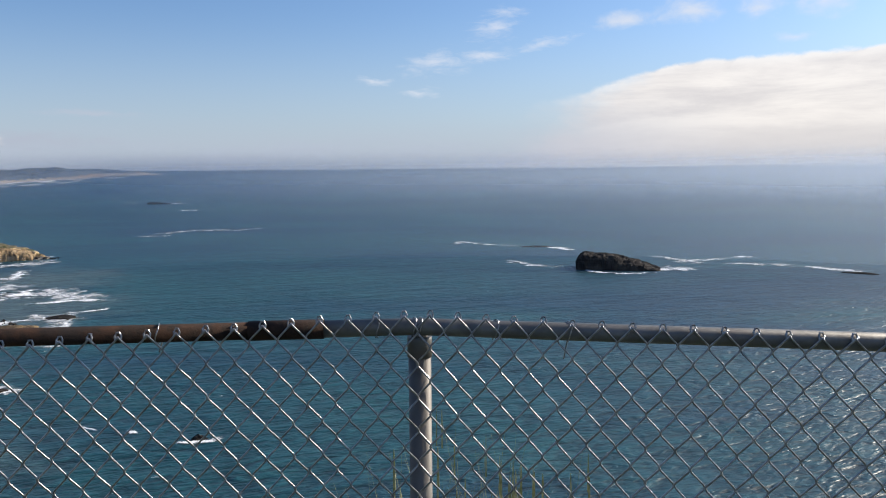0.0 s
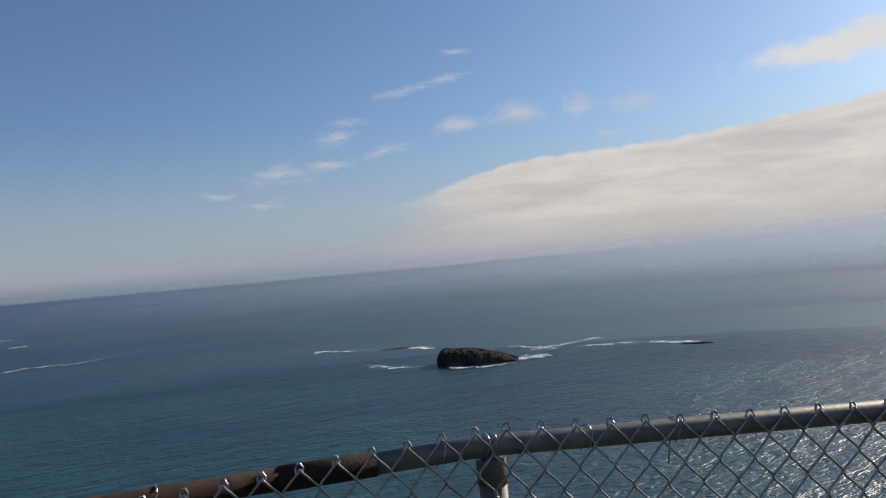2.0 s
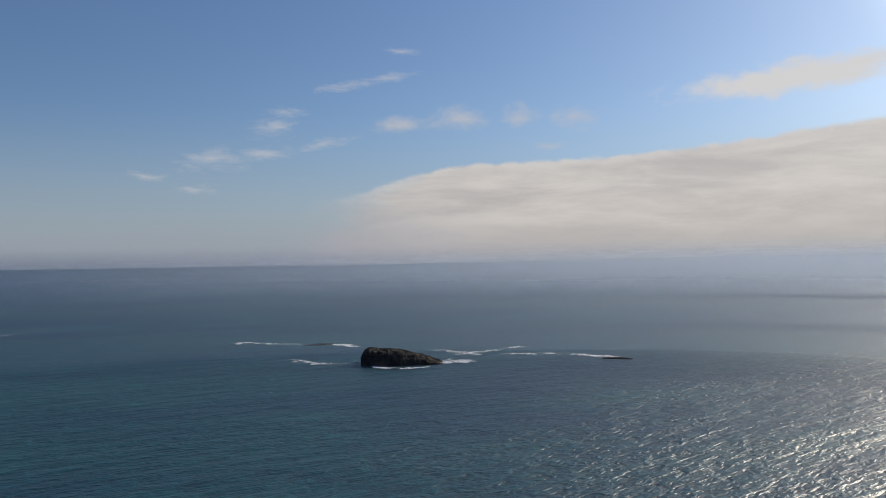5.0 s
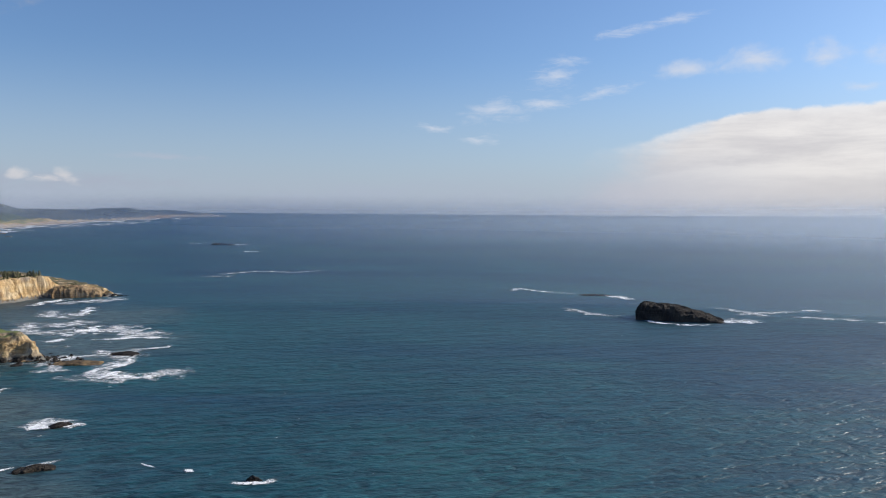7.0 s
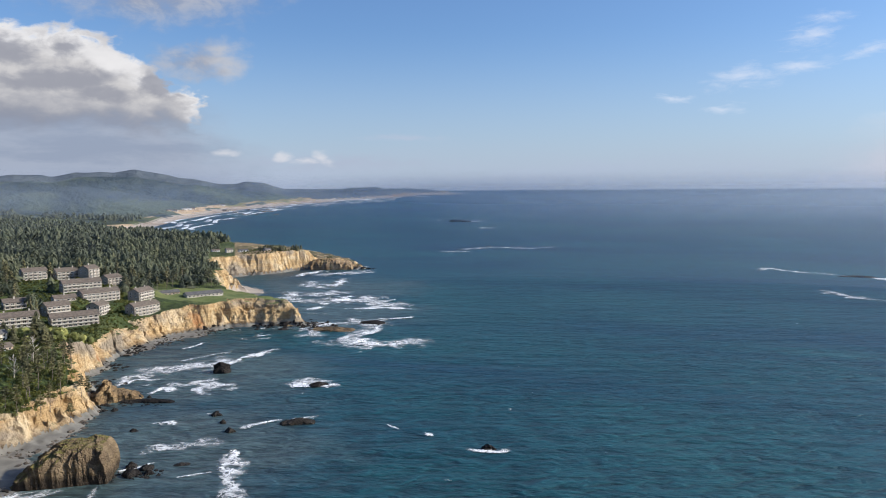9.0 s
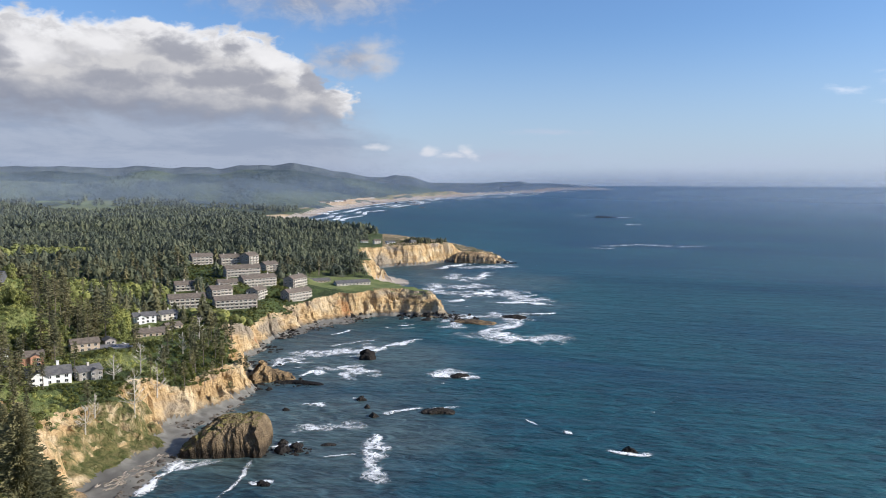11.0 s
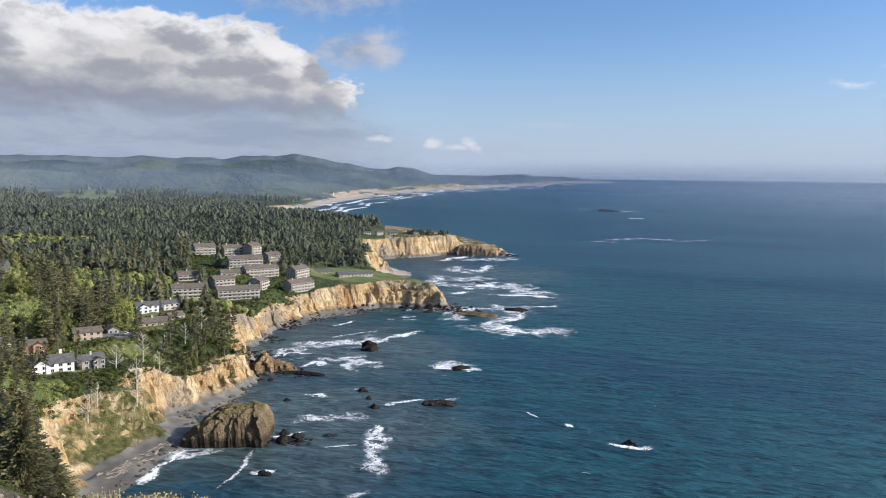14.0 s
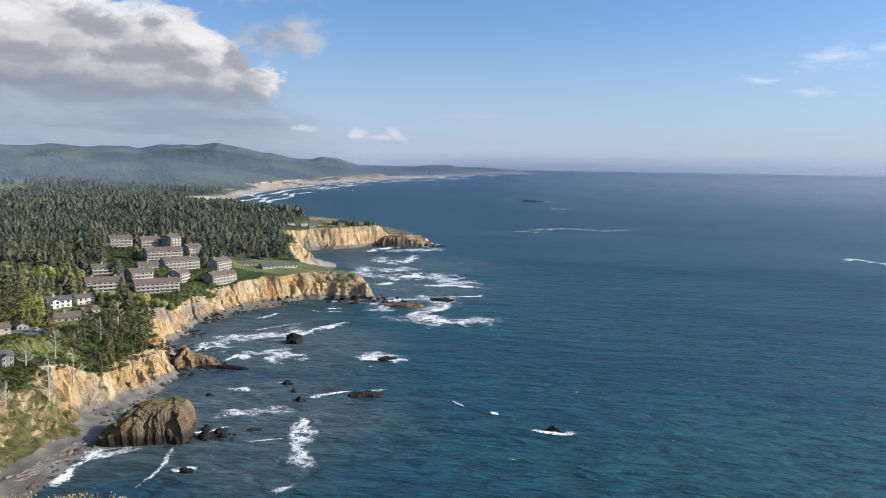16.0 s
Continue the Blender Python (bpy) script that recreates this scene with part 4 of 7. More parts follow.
rock_heap(41, 300, [(-400, 402, 9), (-388, 402, 8), (-376, 405, 6), (-412, 412, 7), (-440, 428, 9)], 0.7, 3.6, "dark broken rocks round the spur at the cliff foot")
rock_heap(42, 150, [(-284, 296, 4), (-278, 300, 4), (-292, 288, 4), (-316, 268, 5)], 0.5, 2.4, "dark wet rocks at the foot of the rock stack")
rock_heap(43, 260, [(-446, 694, 12), (-432, 706, 9), (-470, 684, 10), (-420, 702, 10)], 0.7, 3.8, "broken rock ledges off the tip of the cape")
rock_heap(44, 320, [(-478, 478, 8), (-505, 530, 9), (-512, 575, 9), (-500, 640, 9), (-398, 375, 6)], 0.5, 2.6, "dark boulders along the foot of the bay cliffs")
rock_heap(45, 80, [(-655, 1256, 8), (-640, 1262, 6), (-690, 1243, 10)], 0.8, 3.2, "dark rock shelf at the tip of the far headland")


# ---------------------------------------------------------------- surf
def breaker_material():
    mat, t, b, pos = material("rolling_breaker", 0.7, 0.2)
    b.inputs["Base Color"].default_value = (0.80, 0.83, 0.85, 1)
    v = noise_tex(t, mapped(t, pos, (0.012, 0.012, 0.012)), 1.0, 6, 0.65)
    t.links.new(smooth(t, v, 0.40, 0.56), b.inputs["Alpha"])
    return mat


BREAKER = breaker_material()


def ribbon_material(name, lo, hi):
    """Foam along a ribbon: dense in its middle, torn into threads at its sides and ends."""
    mat, t, b, pos = material(name, 0.7, 0.2)
    b.inputs["Base Color"].default_value = (0.90, 0.92, 0.92, 1)
    warp = node(t, "ShaderNodeVectorMath", noise_vec(t, pos, 0.07), (0.5, 0.5, 0.5), op="SUBTRACT").outputs[0]
    uv = t.nodes.new("ShaderNodeUVMap").outputs[0]
    sep = node(t, "ShaderNodeSeparateXYZ", node(t, "ShaderNodeVectorMath", uv, node(t, "ShaderNodeVectorMath", warp, (0.35, 1.7, 0.0), op="MULTIPLY").outputs[0], op="ADD").outputs[0])
    own = node(t, "ShaderNodeSeparateXYZ", uv)

    def hump(v, p):
        return m_(t, "SUBTRACT", 1.0, m_(t, "POWER", m_(t, "ABSOLUTE", m_(t, "SUBTRACT", m_(t, "MULTIPLY", v, 2.0), 1.0)), p))
    fall = m_(t, "MULTIPLY", hump(sep.outputs[1], 1.3), hump(sep.outputs[0], 4.0))
    rim = m_(t, "MULTIPLY", hump(own.outputs[1], 2.0), hump(own.outputs[0], 6.0))
    threads = noise_tex(t, mapped(t, pos, (0.20, 0.20, 0.1)), 1.0, 5, 0.62, 2.1, 1.0)
    ridged = m_(t, "SUBTRACT", 1.0, m_(t, "MULTIPLY", m_(t, "ABSOLUTE", m_(t, "SUBTRACT", threads, 0.5)), 6.0))
    coarse = noise_tex(t, mapped(t, pos, (0.055, 0.055, 0.03)), 1.0, 4, 0.55)
    grain = noise_tex(t, mapped(t, pos, (0.8, 0.8, 0.5)), 1.0, 4, 0.7)
    v = m_(t, "ADD", m_(t, "ADD", m_(t, "MULTIPLY", fall, 0.62), m_(t, "MULTIPLY", ridged, 0.40)), m_(t, "ADD", m_(t, "MULTIPLY", coarse, 0.85), m_(t, "MULTIPLY", grain, 0.18)))
    v = m_(t, "MULTIPLY", v, smooth(t, rim, 0.0, 0.4))
    t.links.new(smooth(t, v, lo, hi), b.inputs["Alpha"])
    bump(t, b, grain, 0.6, 0.5)
    return mat


SURF_WHITE = ribbon_material("white_surf_ribbon", 0.98, 1.42)
SURF_LACE = ribbon_material("torn_foam_lace", 1.02, 1.66)


def surf_line(width, mat, pts, seed):
    """Surf along a line on the water, a hand above it and slightly heaped."""
    rng = random.Random(seed)
    pts = [Vector(p) for p in pts]
    way = []
    for a, b in zip(pts, pts[1:]):
        n = max(2, int((b - a).length / 4))
        way += [a.lerp(b, k / n) for k in range(n)]
    way.append(pts[-1])
    soft = [(way[max(i - 2, 0)] + way[max(i - 1, 0)] + way[i] + way[min(i + 1, len(way) - 1)] + way[min(i + 2, len(way) - 1)]) / 5 for i in range(len(way))]
    first, last = (soft[1] - soft[0]).normalized() * width * 0.35, (soft[-1] - soft[-2]).normalized() * width * 0.35
    soft = [soft[0] - first] + soft + [soft[-1] + last]
    vs, fs, uv = [], [], []
    n, m = len(soft), 6
    for i, p in enumerate(soft):
        d = (soft[min(i + 1, n - 1)] - soft[max(i - 1, 0)]).normalized()
        side = Vector((-d.y, d.x))
        wide = width * (0.75 + 0.35 * math.sin(i * 0.6 + seed) * rng.random())
        for j in range(m):
            q = p + side * (j / (m - 1) - 0.5) * wide
            heap = 0.55 * math.sin(math.pi * j / (m - 1)) * rng.random()
            vs.append((q.x, q.y, float(sea_level(q.length)) + 0.22 + heap))
            uv.append((i / (n - 1), j / (m - 1)))
    for i in range(n - 1):
        for j in range(m - 1):
            fs.append((i * m + j, i * m + j + 1, i * m + m + j + 1, i * m + m + j))
    ob = link_mesh("surf", vs, fs, mat, None, True)
    layer = ob.data.uv_layers.new(name="flow")
    for loop in ob.data.loops:
        layer.data[loop.index].uv = uv[loop.vertex_index]
    return tagged(ob, "white broken surf and foam on the water", "surf", "surf patches", "stuff")


def foam(cx, cy, across, deep, az, mat, seed):
    """A patch of surf lying across the way it is seen from the shore."""
    a = radians(az)
    rx, ry = math.cos(a) * across * 0.5, math.sin(a) * across * 0.5
    bow = random.Random(seed).uniform(-0.2, 0.2)
    return surf_line(deep, mat, [(cx - rx, cy - ry), (cx - ry * bow, cy + rx * bow), (cx + rx, cy + ry)], seed)


# off the cove, the stack and the spur
SURF_COVE = [(9, 1, ((-296, 214), (-305, 231), (-312, 245), (-317, 260))), (7, 1, ((-293, 294), (-288, 302), (-284, 314))), (4, 0, ((-264, 229), (-267, 243), (-276, 260), (-291, 281))),
             (13, 1, ((-263, 344), (-252, 338), (-245, 322), (-231, 308))), (17, 0, ((-262, 340), (-240, 320), (-226, 296), (-209, 281))), (8, 0, ((-211, 256), (-203, 268))),
             (8, 1, ((-267, 253), (-257, 263))), (9, 1, ((-279, 377), (-274, 393), (-263, 404))), (8, 0, ((-262, 402), (-247, 416))), (11, 1, ((-387, 420), (-391, 444), (-372, 430)))]
SURF_BAY = [(20, 0, ((-430, 435), (-437, 462), (-414, 459))), (11, 1, ((-425, 430), (-426, 452), (-408, 456))), (15, 0, ((-398, 445), (-372, 455), (-345, 463))), (16, 1, ((-397, 508), (-395, 542), (-390, 592))),
            (9, 0, ((-441, 511), (-431, 534), (-422, 561))), (8, 1, ((-469, 553), (-471, 587))), (8, 1, ((-447, 628), (-434, 643))), (12, 1, ((-335, 365), (-320, 376))), (22, 1, ((-309, 481), (-289, 479), (-276, 492))),
            (30, 0, ((-312, 488), (-285, 490)))]
SURF_CAPE = [(42, 1, ((-335, 612), (-340, 645), (-308, 634), (-292, 646))), (46, 0, ((-372, 612), (-348, 640), (-354, 710), (-366, 750))), (18, 1, ((-362, 660), (-350, 690), (-356, 735))), (26, 1, ((-448, 820), (-421, 837), (-368, 846))),
             (22, 1, ((-366, 764), (-347, 790))), (22, 1, ((-490, 794), (-478, 828))), (44, 1, ((-520, 893), (-484, 874), (-500, 925))), (34, 1, ((-606, 1030), (-571, 1016), (-608, 1110))), (40, 0, ((-606, 945), (-540, 852), (-505, 885))),
             (60, 0, ((-560, 900), (-520, 960))), (30, 1, ((-702, 1098), (-704, 1172), (-700, 1215))), (34, 1, ((-676, 1242), (-660, 1300))), (40, 0, ((-420, 690), (-395, 640)))]
SURF_OUT = [(9, 1, ((-141, 390), (-127, 389), (-117, 397))), (7, 1, ((-174, 407), (-165, 406))), (2.5, 1, ((-202, 416), (-187, 408))), (20, 1, ((-560, 1836), (-500, 1822), (-430, 1912))), (50, 0, ((-655, 1735), (-592, 1846), (-500, 1850))),
            (22, 0, ((-667, 1680), (-590, 1696))), (40, 1, ((158, 1398), (207, 1364), (222, 1310))), (22, 1, ((194, 1130), (204, 1040), (240, 1018), (290, 1034))), (46, 1, ((292, 1066), (312, 1052), (338, 1070))), (60, 0, ((292, 1070), (350, 1078))),
            (30, 0, ((333, 1240), (357, 1172), (384, 1112))), (28, 1, ((447, 1200), (482, 1207)))]
SURF_WASH = [(70, 0, ((-480, 905), (-425, 872), (-378, 858))), (60, 0, ((-446, 700), (-402, 722), (-360, 765))), (50, 0, ((-525, 838), (-474, 880), (-452, 945))), (50, 0, ((-645, 1055), (-602, 1002), (-556, 978))), (46, 0, ((-446, 466), (-412, 500), (-402, 545))),
             (34, 0, ((-345, 440), (-382, 472))), (24, 0, ((-302, 326), (-276, 352))), (20, 0, ((-318, 248), (-300, 262))), (60, 0, ((-330, 610), (-300, 650), (-270, 660))), (70, 0, ((-690, 1130), (-640, 1180), (-620, 1240)))]
SURF_FAR = [(34, 1, ((508, 1085), (530, 1044), (562, 1020))), (40, 0, ((400, 1130), (505, 1090))), (24, 0, ((18, 1420), (32, 1500), (71, 1449), (160, 1395))), (30, 0, ((93, 1196), (129, 1124), (170, 1097))), (26, 0, ((450, 1190), (380, 1165), (330, 1130)))]
for k, (wide, white, line) in enumerate(SURF_COVE + SURF_BAY + SURF_CAPE + SURF_WASH + SURF_OUT + SURF_FAR):
    surf_line(wide * (1.15 if white else 1.4), SURF_WHITE if white else SURF_LACE, line, k)
for k, row in enumerate([(-1007, 2879, 111, 60, 19), (-1167, 2886, 59, 40, 22), (-844, 2570, 67, 45, 18)]):
    foam(*row, SURF_WHITE, 60 + k)


def coastal_wash():
    """Small scraps of foam drifting close under the cliffs and off the cape, and single whitecaps farther out."""
    rng = np.random.default_rng(12)
    x, y = rng.uniform(-560, -120, 5000), rng.uniform(190, 1150, 5000)
    sd = coast_distance(x, y)
    ok = np.where((sd < -14) & (sd > -95))[0][:34]
    for k, i in enumerate(ok):
        foam(float(x[i]), float(y[i]), rng.uniform(6, 24), rng.uniform(3, 8), rng.uniform(0, 90), SURF_LACE, 300 + k)
    x, y = rng.uniform(-420, 420, 400), rng.uniform(250, 1300, 400)
    ok = np.where(coast_distance(x, y) < -60)[0][:40]
    for k, i in enumerate(ok):
        foam(float(x[i]), float(y[i]), rng.uniform(2.0, 4.5), rng.uniform(1.0, 1.8), rng.uniform(0, 60), SURF_LACE, 400 + k)


coastal_wash()


def driftwood():
    rng = random.Random(31)
    log = two_tone("drift_log", (0.24, 0.20, 0.16), (0.38, 0.33, 0.27), 0.8, 0.9)
    chunks_v, chunks_f = [], []
    for k in range(70):
        u = rng.random()
        base = Vector((-314, 208)).lerp(Vector((-332, 258)), u)
        x, y = base.x + rng.uniform(-2, 6) , base.y + rng.uniform(-3, 3)
        h = float(ground(np.array([x]), np.array([y]))[0][0])
        if h > 4 or h < 0.3:
            continue
        a, ln = rng.uniform(0.6, 2.2), rng.uniform(1.2, 4.5)
        p0, p1 = Vector((x, y, h + 0.2)), Vector((x + math.cos(a) * ln, y + math.sin(a) * ln, h + 0.3))
        side = (p1 - p0).normalized().orthogonal() * rng.uniform(0.08, 0.2)
        up = (p1 - p0).normalized().cross(side)
        b0 = len(chunks_v)
        for p in (p0, p1):
            for c, s in ((1, 0), (0.3, 0.95), (-0.8, 0.6), (-0.8, -0.6), (0.3, -0.95)):
                chunks_v.append(tuple(p + side * c + up * s))
        chunks_f += [(b0 + i, b0 + (i + 1) % 5, b0 + 5 + (i + 1) % 5, b0 + 5 + i) for i in range(5)] + [tuple(b0 + i for i in range(5)), tuple(b0 + 5 + i for i in range(5))]
    tagged(link_mesh("driftwood", chunks_v, chunks_f, log), "bleached driftwood logs heaped at the cliff foot", "driftwood", kind="stuff")


driftwood()


def breaker_lines():
    """Rows of breakers along the far strand, parallel to the shore."""
    first = int(np.argmin(np.hypot(COAST[:, 0] + 1898, COAST[:, 1] - 1879)))
    far = COAST[first:first + 8]
    seg = []
    for i in range(len(far) - 1):
        for u in np.linspace(0, 1, 24, endpoint=False):
            seg.append(far[i] * (1 - u) + far[i + 1] * u)
    seg = np.array(seg)
    tan = np.gradient(seg, axis=0)
    tan /= np.linalg.norm(tan, axis=1)[:, None]
    out = np.stack([tan[:, 1], -tan[:, 0]], 1)
    rng = np.random.default_rng(5)
    for row, (off, wd, mat) in enumerate(((-6, 34, BREAKER), (45, 22, BREAKER), (95, 24, BREAKER), (150, 20, BREAKER), (200, 18, BREAKER))):
        step = 22
        for k in range(0, len(seg) - step, step - 4):
            a = k + int(rng.integers(0, 4))
            b = min(a + int(rng.integers(12, step)), len(seg) - 1)
            vs, fs = [], []
            for i in range(a, b):
                o = off + 14 * math.sin(i * 0.35 + row * 2) + rng.uniform(-2, 2)
                for d in (0, wd * 0.5, wd):
                    x, y = seg[i] + out[i] * (o + d)
                    vs.append((x, y, float(sea_level(math.hypot(x, y))) + 0.8))
            for i in range(b - a - 1):
                for j in range(2):
                    fs.append((i * 3 + j, i * 3 + j + 1, i * 3 + j + 4, i * 3 + j + 3))
            if fs:
                tagged(link_mesh("breaker", vs, fs, mat, None, True), "white breaker rolling toward the long sand beach", "surf", "breakers along the strand", "stuff")


breaker_lines()


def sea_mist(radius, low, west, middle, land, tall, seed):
    """An upright curved sheet added in place of distance haze, lit by the sun and sky like the rest: thickest to the
    west, thin over the land.
    """
    mat = bpy.data.materials.new("haze_veil_sheet")
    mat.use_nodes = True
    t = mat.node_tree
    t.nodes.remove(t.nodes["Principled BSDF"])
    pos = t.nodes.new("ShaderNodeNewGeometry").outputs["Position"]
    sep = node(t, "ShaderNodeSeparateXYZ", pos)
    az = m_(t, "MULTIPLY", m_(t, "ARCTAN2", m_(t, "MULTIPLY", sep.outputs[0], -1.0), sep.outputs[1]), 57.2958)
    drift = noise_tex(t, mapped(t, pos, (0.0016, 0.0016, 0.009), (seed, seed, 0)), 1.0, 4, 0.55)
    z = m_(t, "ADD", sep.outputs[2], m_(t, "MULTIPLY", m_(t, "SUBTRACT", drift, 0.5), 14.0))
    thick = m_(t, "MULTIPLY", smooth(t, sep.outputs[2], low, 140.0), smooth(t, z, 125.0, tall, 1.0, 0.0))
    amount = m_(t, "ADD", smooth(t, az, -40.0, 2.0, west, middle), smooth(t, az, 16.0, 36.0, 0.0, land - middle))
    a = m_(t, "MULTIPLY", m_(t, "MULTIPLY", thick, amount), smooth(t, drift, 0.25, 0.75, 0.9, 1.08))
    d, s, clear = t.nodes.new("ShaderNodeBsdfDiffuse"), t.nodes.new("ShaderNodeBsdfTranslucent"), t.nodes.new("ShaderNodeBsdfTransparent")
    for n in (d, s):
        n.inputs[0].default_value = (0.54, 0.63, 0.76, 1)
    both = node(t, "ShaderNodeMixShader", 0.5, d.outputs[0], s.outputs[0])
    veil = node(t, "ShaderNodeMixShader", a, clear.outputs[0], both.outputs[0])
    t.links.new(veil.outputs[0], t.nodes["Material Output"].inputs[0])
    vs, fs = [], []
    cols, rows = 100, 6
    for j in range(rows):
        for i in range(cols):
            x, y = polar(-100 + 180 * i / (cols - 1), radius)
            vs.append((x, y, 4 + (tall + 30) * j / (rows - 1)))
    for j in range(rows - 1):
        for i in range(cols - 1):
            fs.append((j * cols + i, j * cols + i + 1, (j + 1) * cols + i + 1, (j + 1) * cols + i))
    tagged(link_mesh("sea_mist", vs, fs, mat, None, True), "see-through veil added as distance haze over the far water and the coast", "mist", kind="stuff")


# veils at three distances, added to pale the far water and hills like haze
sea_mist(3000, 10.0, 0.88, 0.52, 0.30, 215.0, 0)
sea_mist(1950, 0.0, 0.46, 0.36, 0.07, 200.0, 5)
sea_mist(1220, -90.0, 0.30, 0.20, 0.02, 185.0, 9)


# ---------------------------------------------------------------- buildings
def wall_paint(name, c1, c2):
    return two_tone(name, c1, c2, 0.25, 0.8, 2.0, 0.15, 0.1, stretch=(1, 1, 6))


CREAM = wall_paint("cream_siding", (0.50, 0.46, 0.40), (0.58, 0.54, 0.47))
GREY_WALL = wall_paint("grey_siding", (0.30, 0.27, 0.24), (0.38, 0.35, 0.31))
WHITE_WALL = wall_paint("white_painted_siding", (0.74, 0.74, 0.73), (0.80, 0.80, 0.79))
PINK_WALL = wall_paint("salmon_siding", (0.48, 0.24, 0.16), (0.55, 0.30, 0.20))
TAN_WALL = wall_paint("tan_siding", (0.42, 0.33, 0.24), (0.50, 0.40, 0.30))
HOTEL_WALL = wall_paint("hotel_siding", (0.30, 0.26, 0.215), (0.40, 0.355, 0.30))
ROOF_BROWN = two_tone("brown_shingles", (0.115, 0.095, 0.078), (0.175, 0.145, 0.118), 0.5, 0.9, 2.0, 0.4, 0.2)
ROOF_GREY = two_tone("grey_shingles", (0.09, 0.09, 0.095), (0.14, 0.135, 0.13), 0.5, 0.9, 2.0, 0.4, 0.2)
TRIM = two_tone("white_trim", (0.70, 0.69, 0.66), (0.78, 0.77, 0.74), 0.4, 0.6)
glass_mat, gt, gb, gpos = material("window_glass", 0.06, 0.6)
gb.inputs["Base Color"].default_value = (0.02, 0.025, 0.03, 1)
GLASS = glass_mat


def box(x0, x1, y0, y1, z0, z1):
    v = [(x, y, z) for z in (z0, z1) for y in (y0, y1) for x in (x0, x1)]
    return v, [(0, 2, 3, 1), (4, 5, 7, 6), (0, 1, 5, 4), (2, 6, 7, 3), (0, 4, 6, 2), (1, 3, 7, 5)]


def mesh_data(name, chunks, mat):
    v, q = join_chunks(chunks)
    me = bpy.data.meshes.new(name)
    me.from_pydata(v, [], q)
    me.materials.append(mat)
    me.update()
    return me


def join_chunks(chunks):
    vs, fs = [], []
    for v, q in chunks:
        base = len(vs)
        vs += v
        fs += [tuple(i + base for i in face) for face in q]
    return vs, fs


def part_of(name, data, parent, m):
    ob = new(name, data)
    ob.parent = parent
    ob.matrix_basis = m
    return ob


WINDOW = mesh_data("window", [box(-0.95, 0.95, -0.10, 0.05, -0.85, -0.75), box(-0.95, 0.95, -0.10, 0.05, 0.75, 0.85), box(-0.95, -0.85, -0.10, 0.05, -0.75, 0.75),
                              box(0.85, 0.95, -0.10, 0.05, -0.75, 0.75), box(-0.04, 0.04, -0.10, 0.05, -0.75, 0.75)], TRIM)
PANE = mesh_data("pane", [box(-0.85, 0.85, -0.02, 0.03, -0.75, 0.75)], GLASS)
DOOR_PANE = mesh_data("pane", [box(-1.25, 1.25, -0.02, 0.03, -1.0, 1.0)], GLASS)
DOOR_FRAME = mesh_data("balcony_door", [box(-1.35, 1.35, -0.09, 0.05, 1.0, 1.1), box(-1.35, -1.25, -0.09, 0.05, -1.0, 1.0), box(1.25, 1.35, -0.09, 0.05, -1.0, 1.0), box(-0.04, 0.04, -0.09, 0.05, -1.0, 1.0)], TRIM)
BALCONY = mesh_data("balcony", [box(-2.0, 2.0, -1.5, 0.0, -0.12, 0.06), box(-2.0, 2.0, -1.5, -1.42, 0.06, 0.95), box(-2.0, -1.92, -1.42, 0.0, 0.06, 1.0), box(1.92, 2.0, -1.42, 0.0, 0.06, 1.0),
                                box(-1.98, -1.84, -1.49, -1.35, -2.5, -0.12)], CREAM)
CHIMNEY = mesh_data("chimney", [box(-0.55, 0.55, -0.4, 0.4, -1.2, 1.5), box(-0.65, 0.65, -0.5, 0.5, 1.5, 1.7)], CREAM)
WHITE_CHIMNEY = mesh_data("chimney", [box(-0.7, 0.7, -0.6, 0.6, -4.0, 2.4), box(-0.8, 0.8, -0.7, 0.7, 2.4, 2.6)], WHITE_WALL)


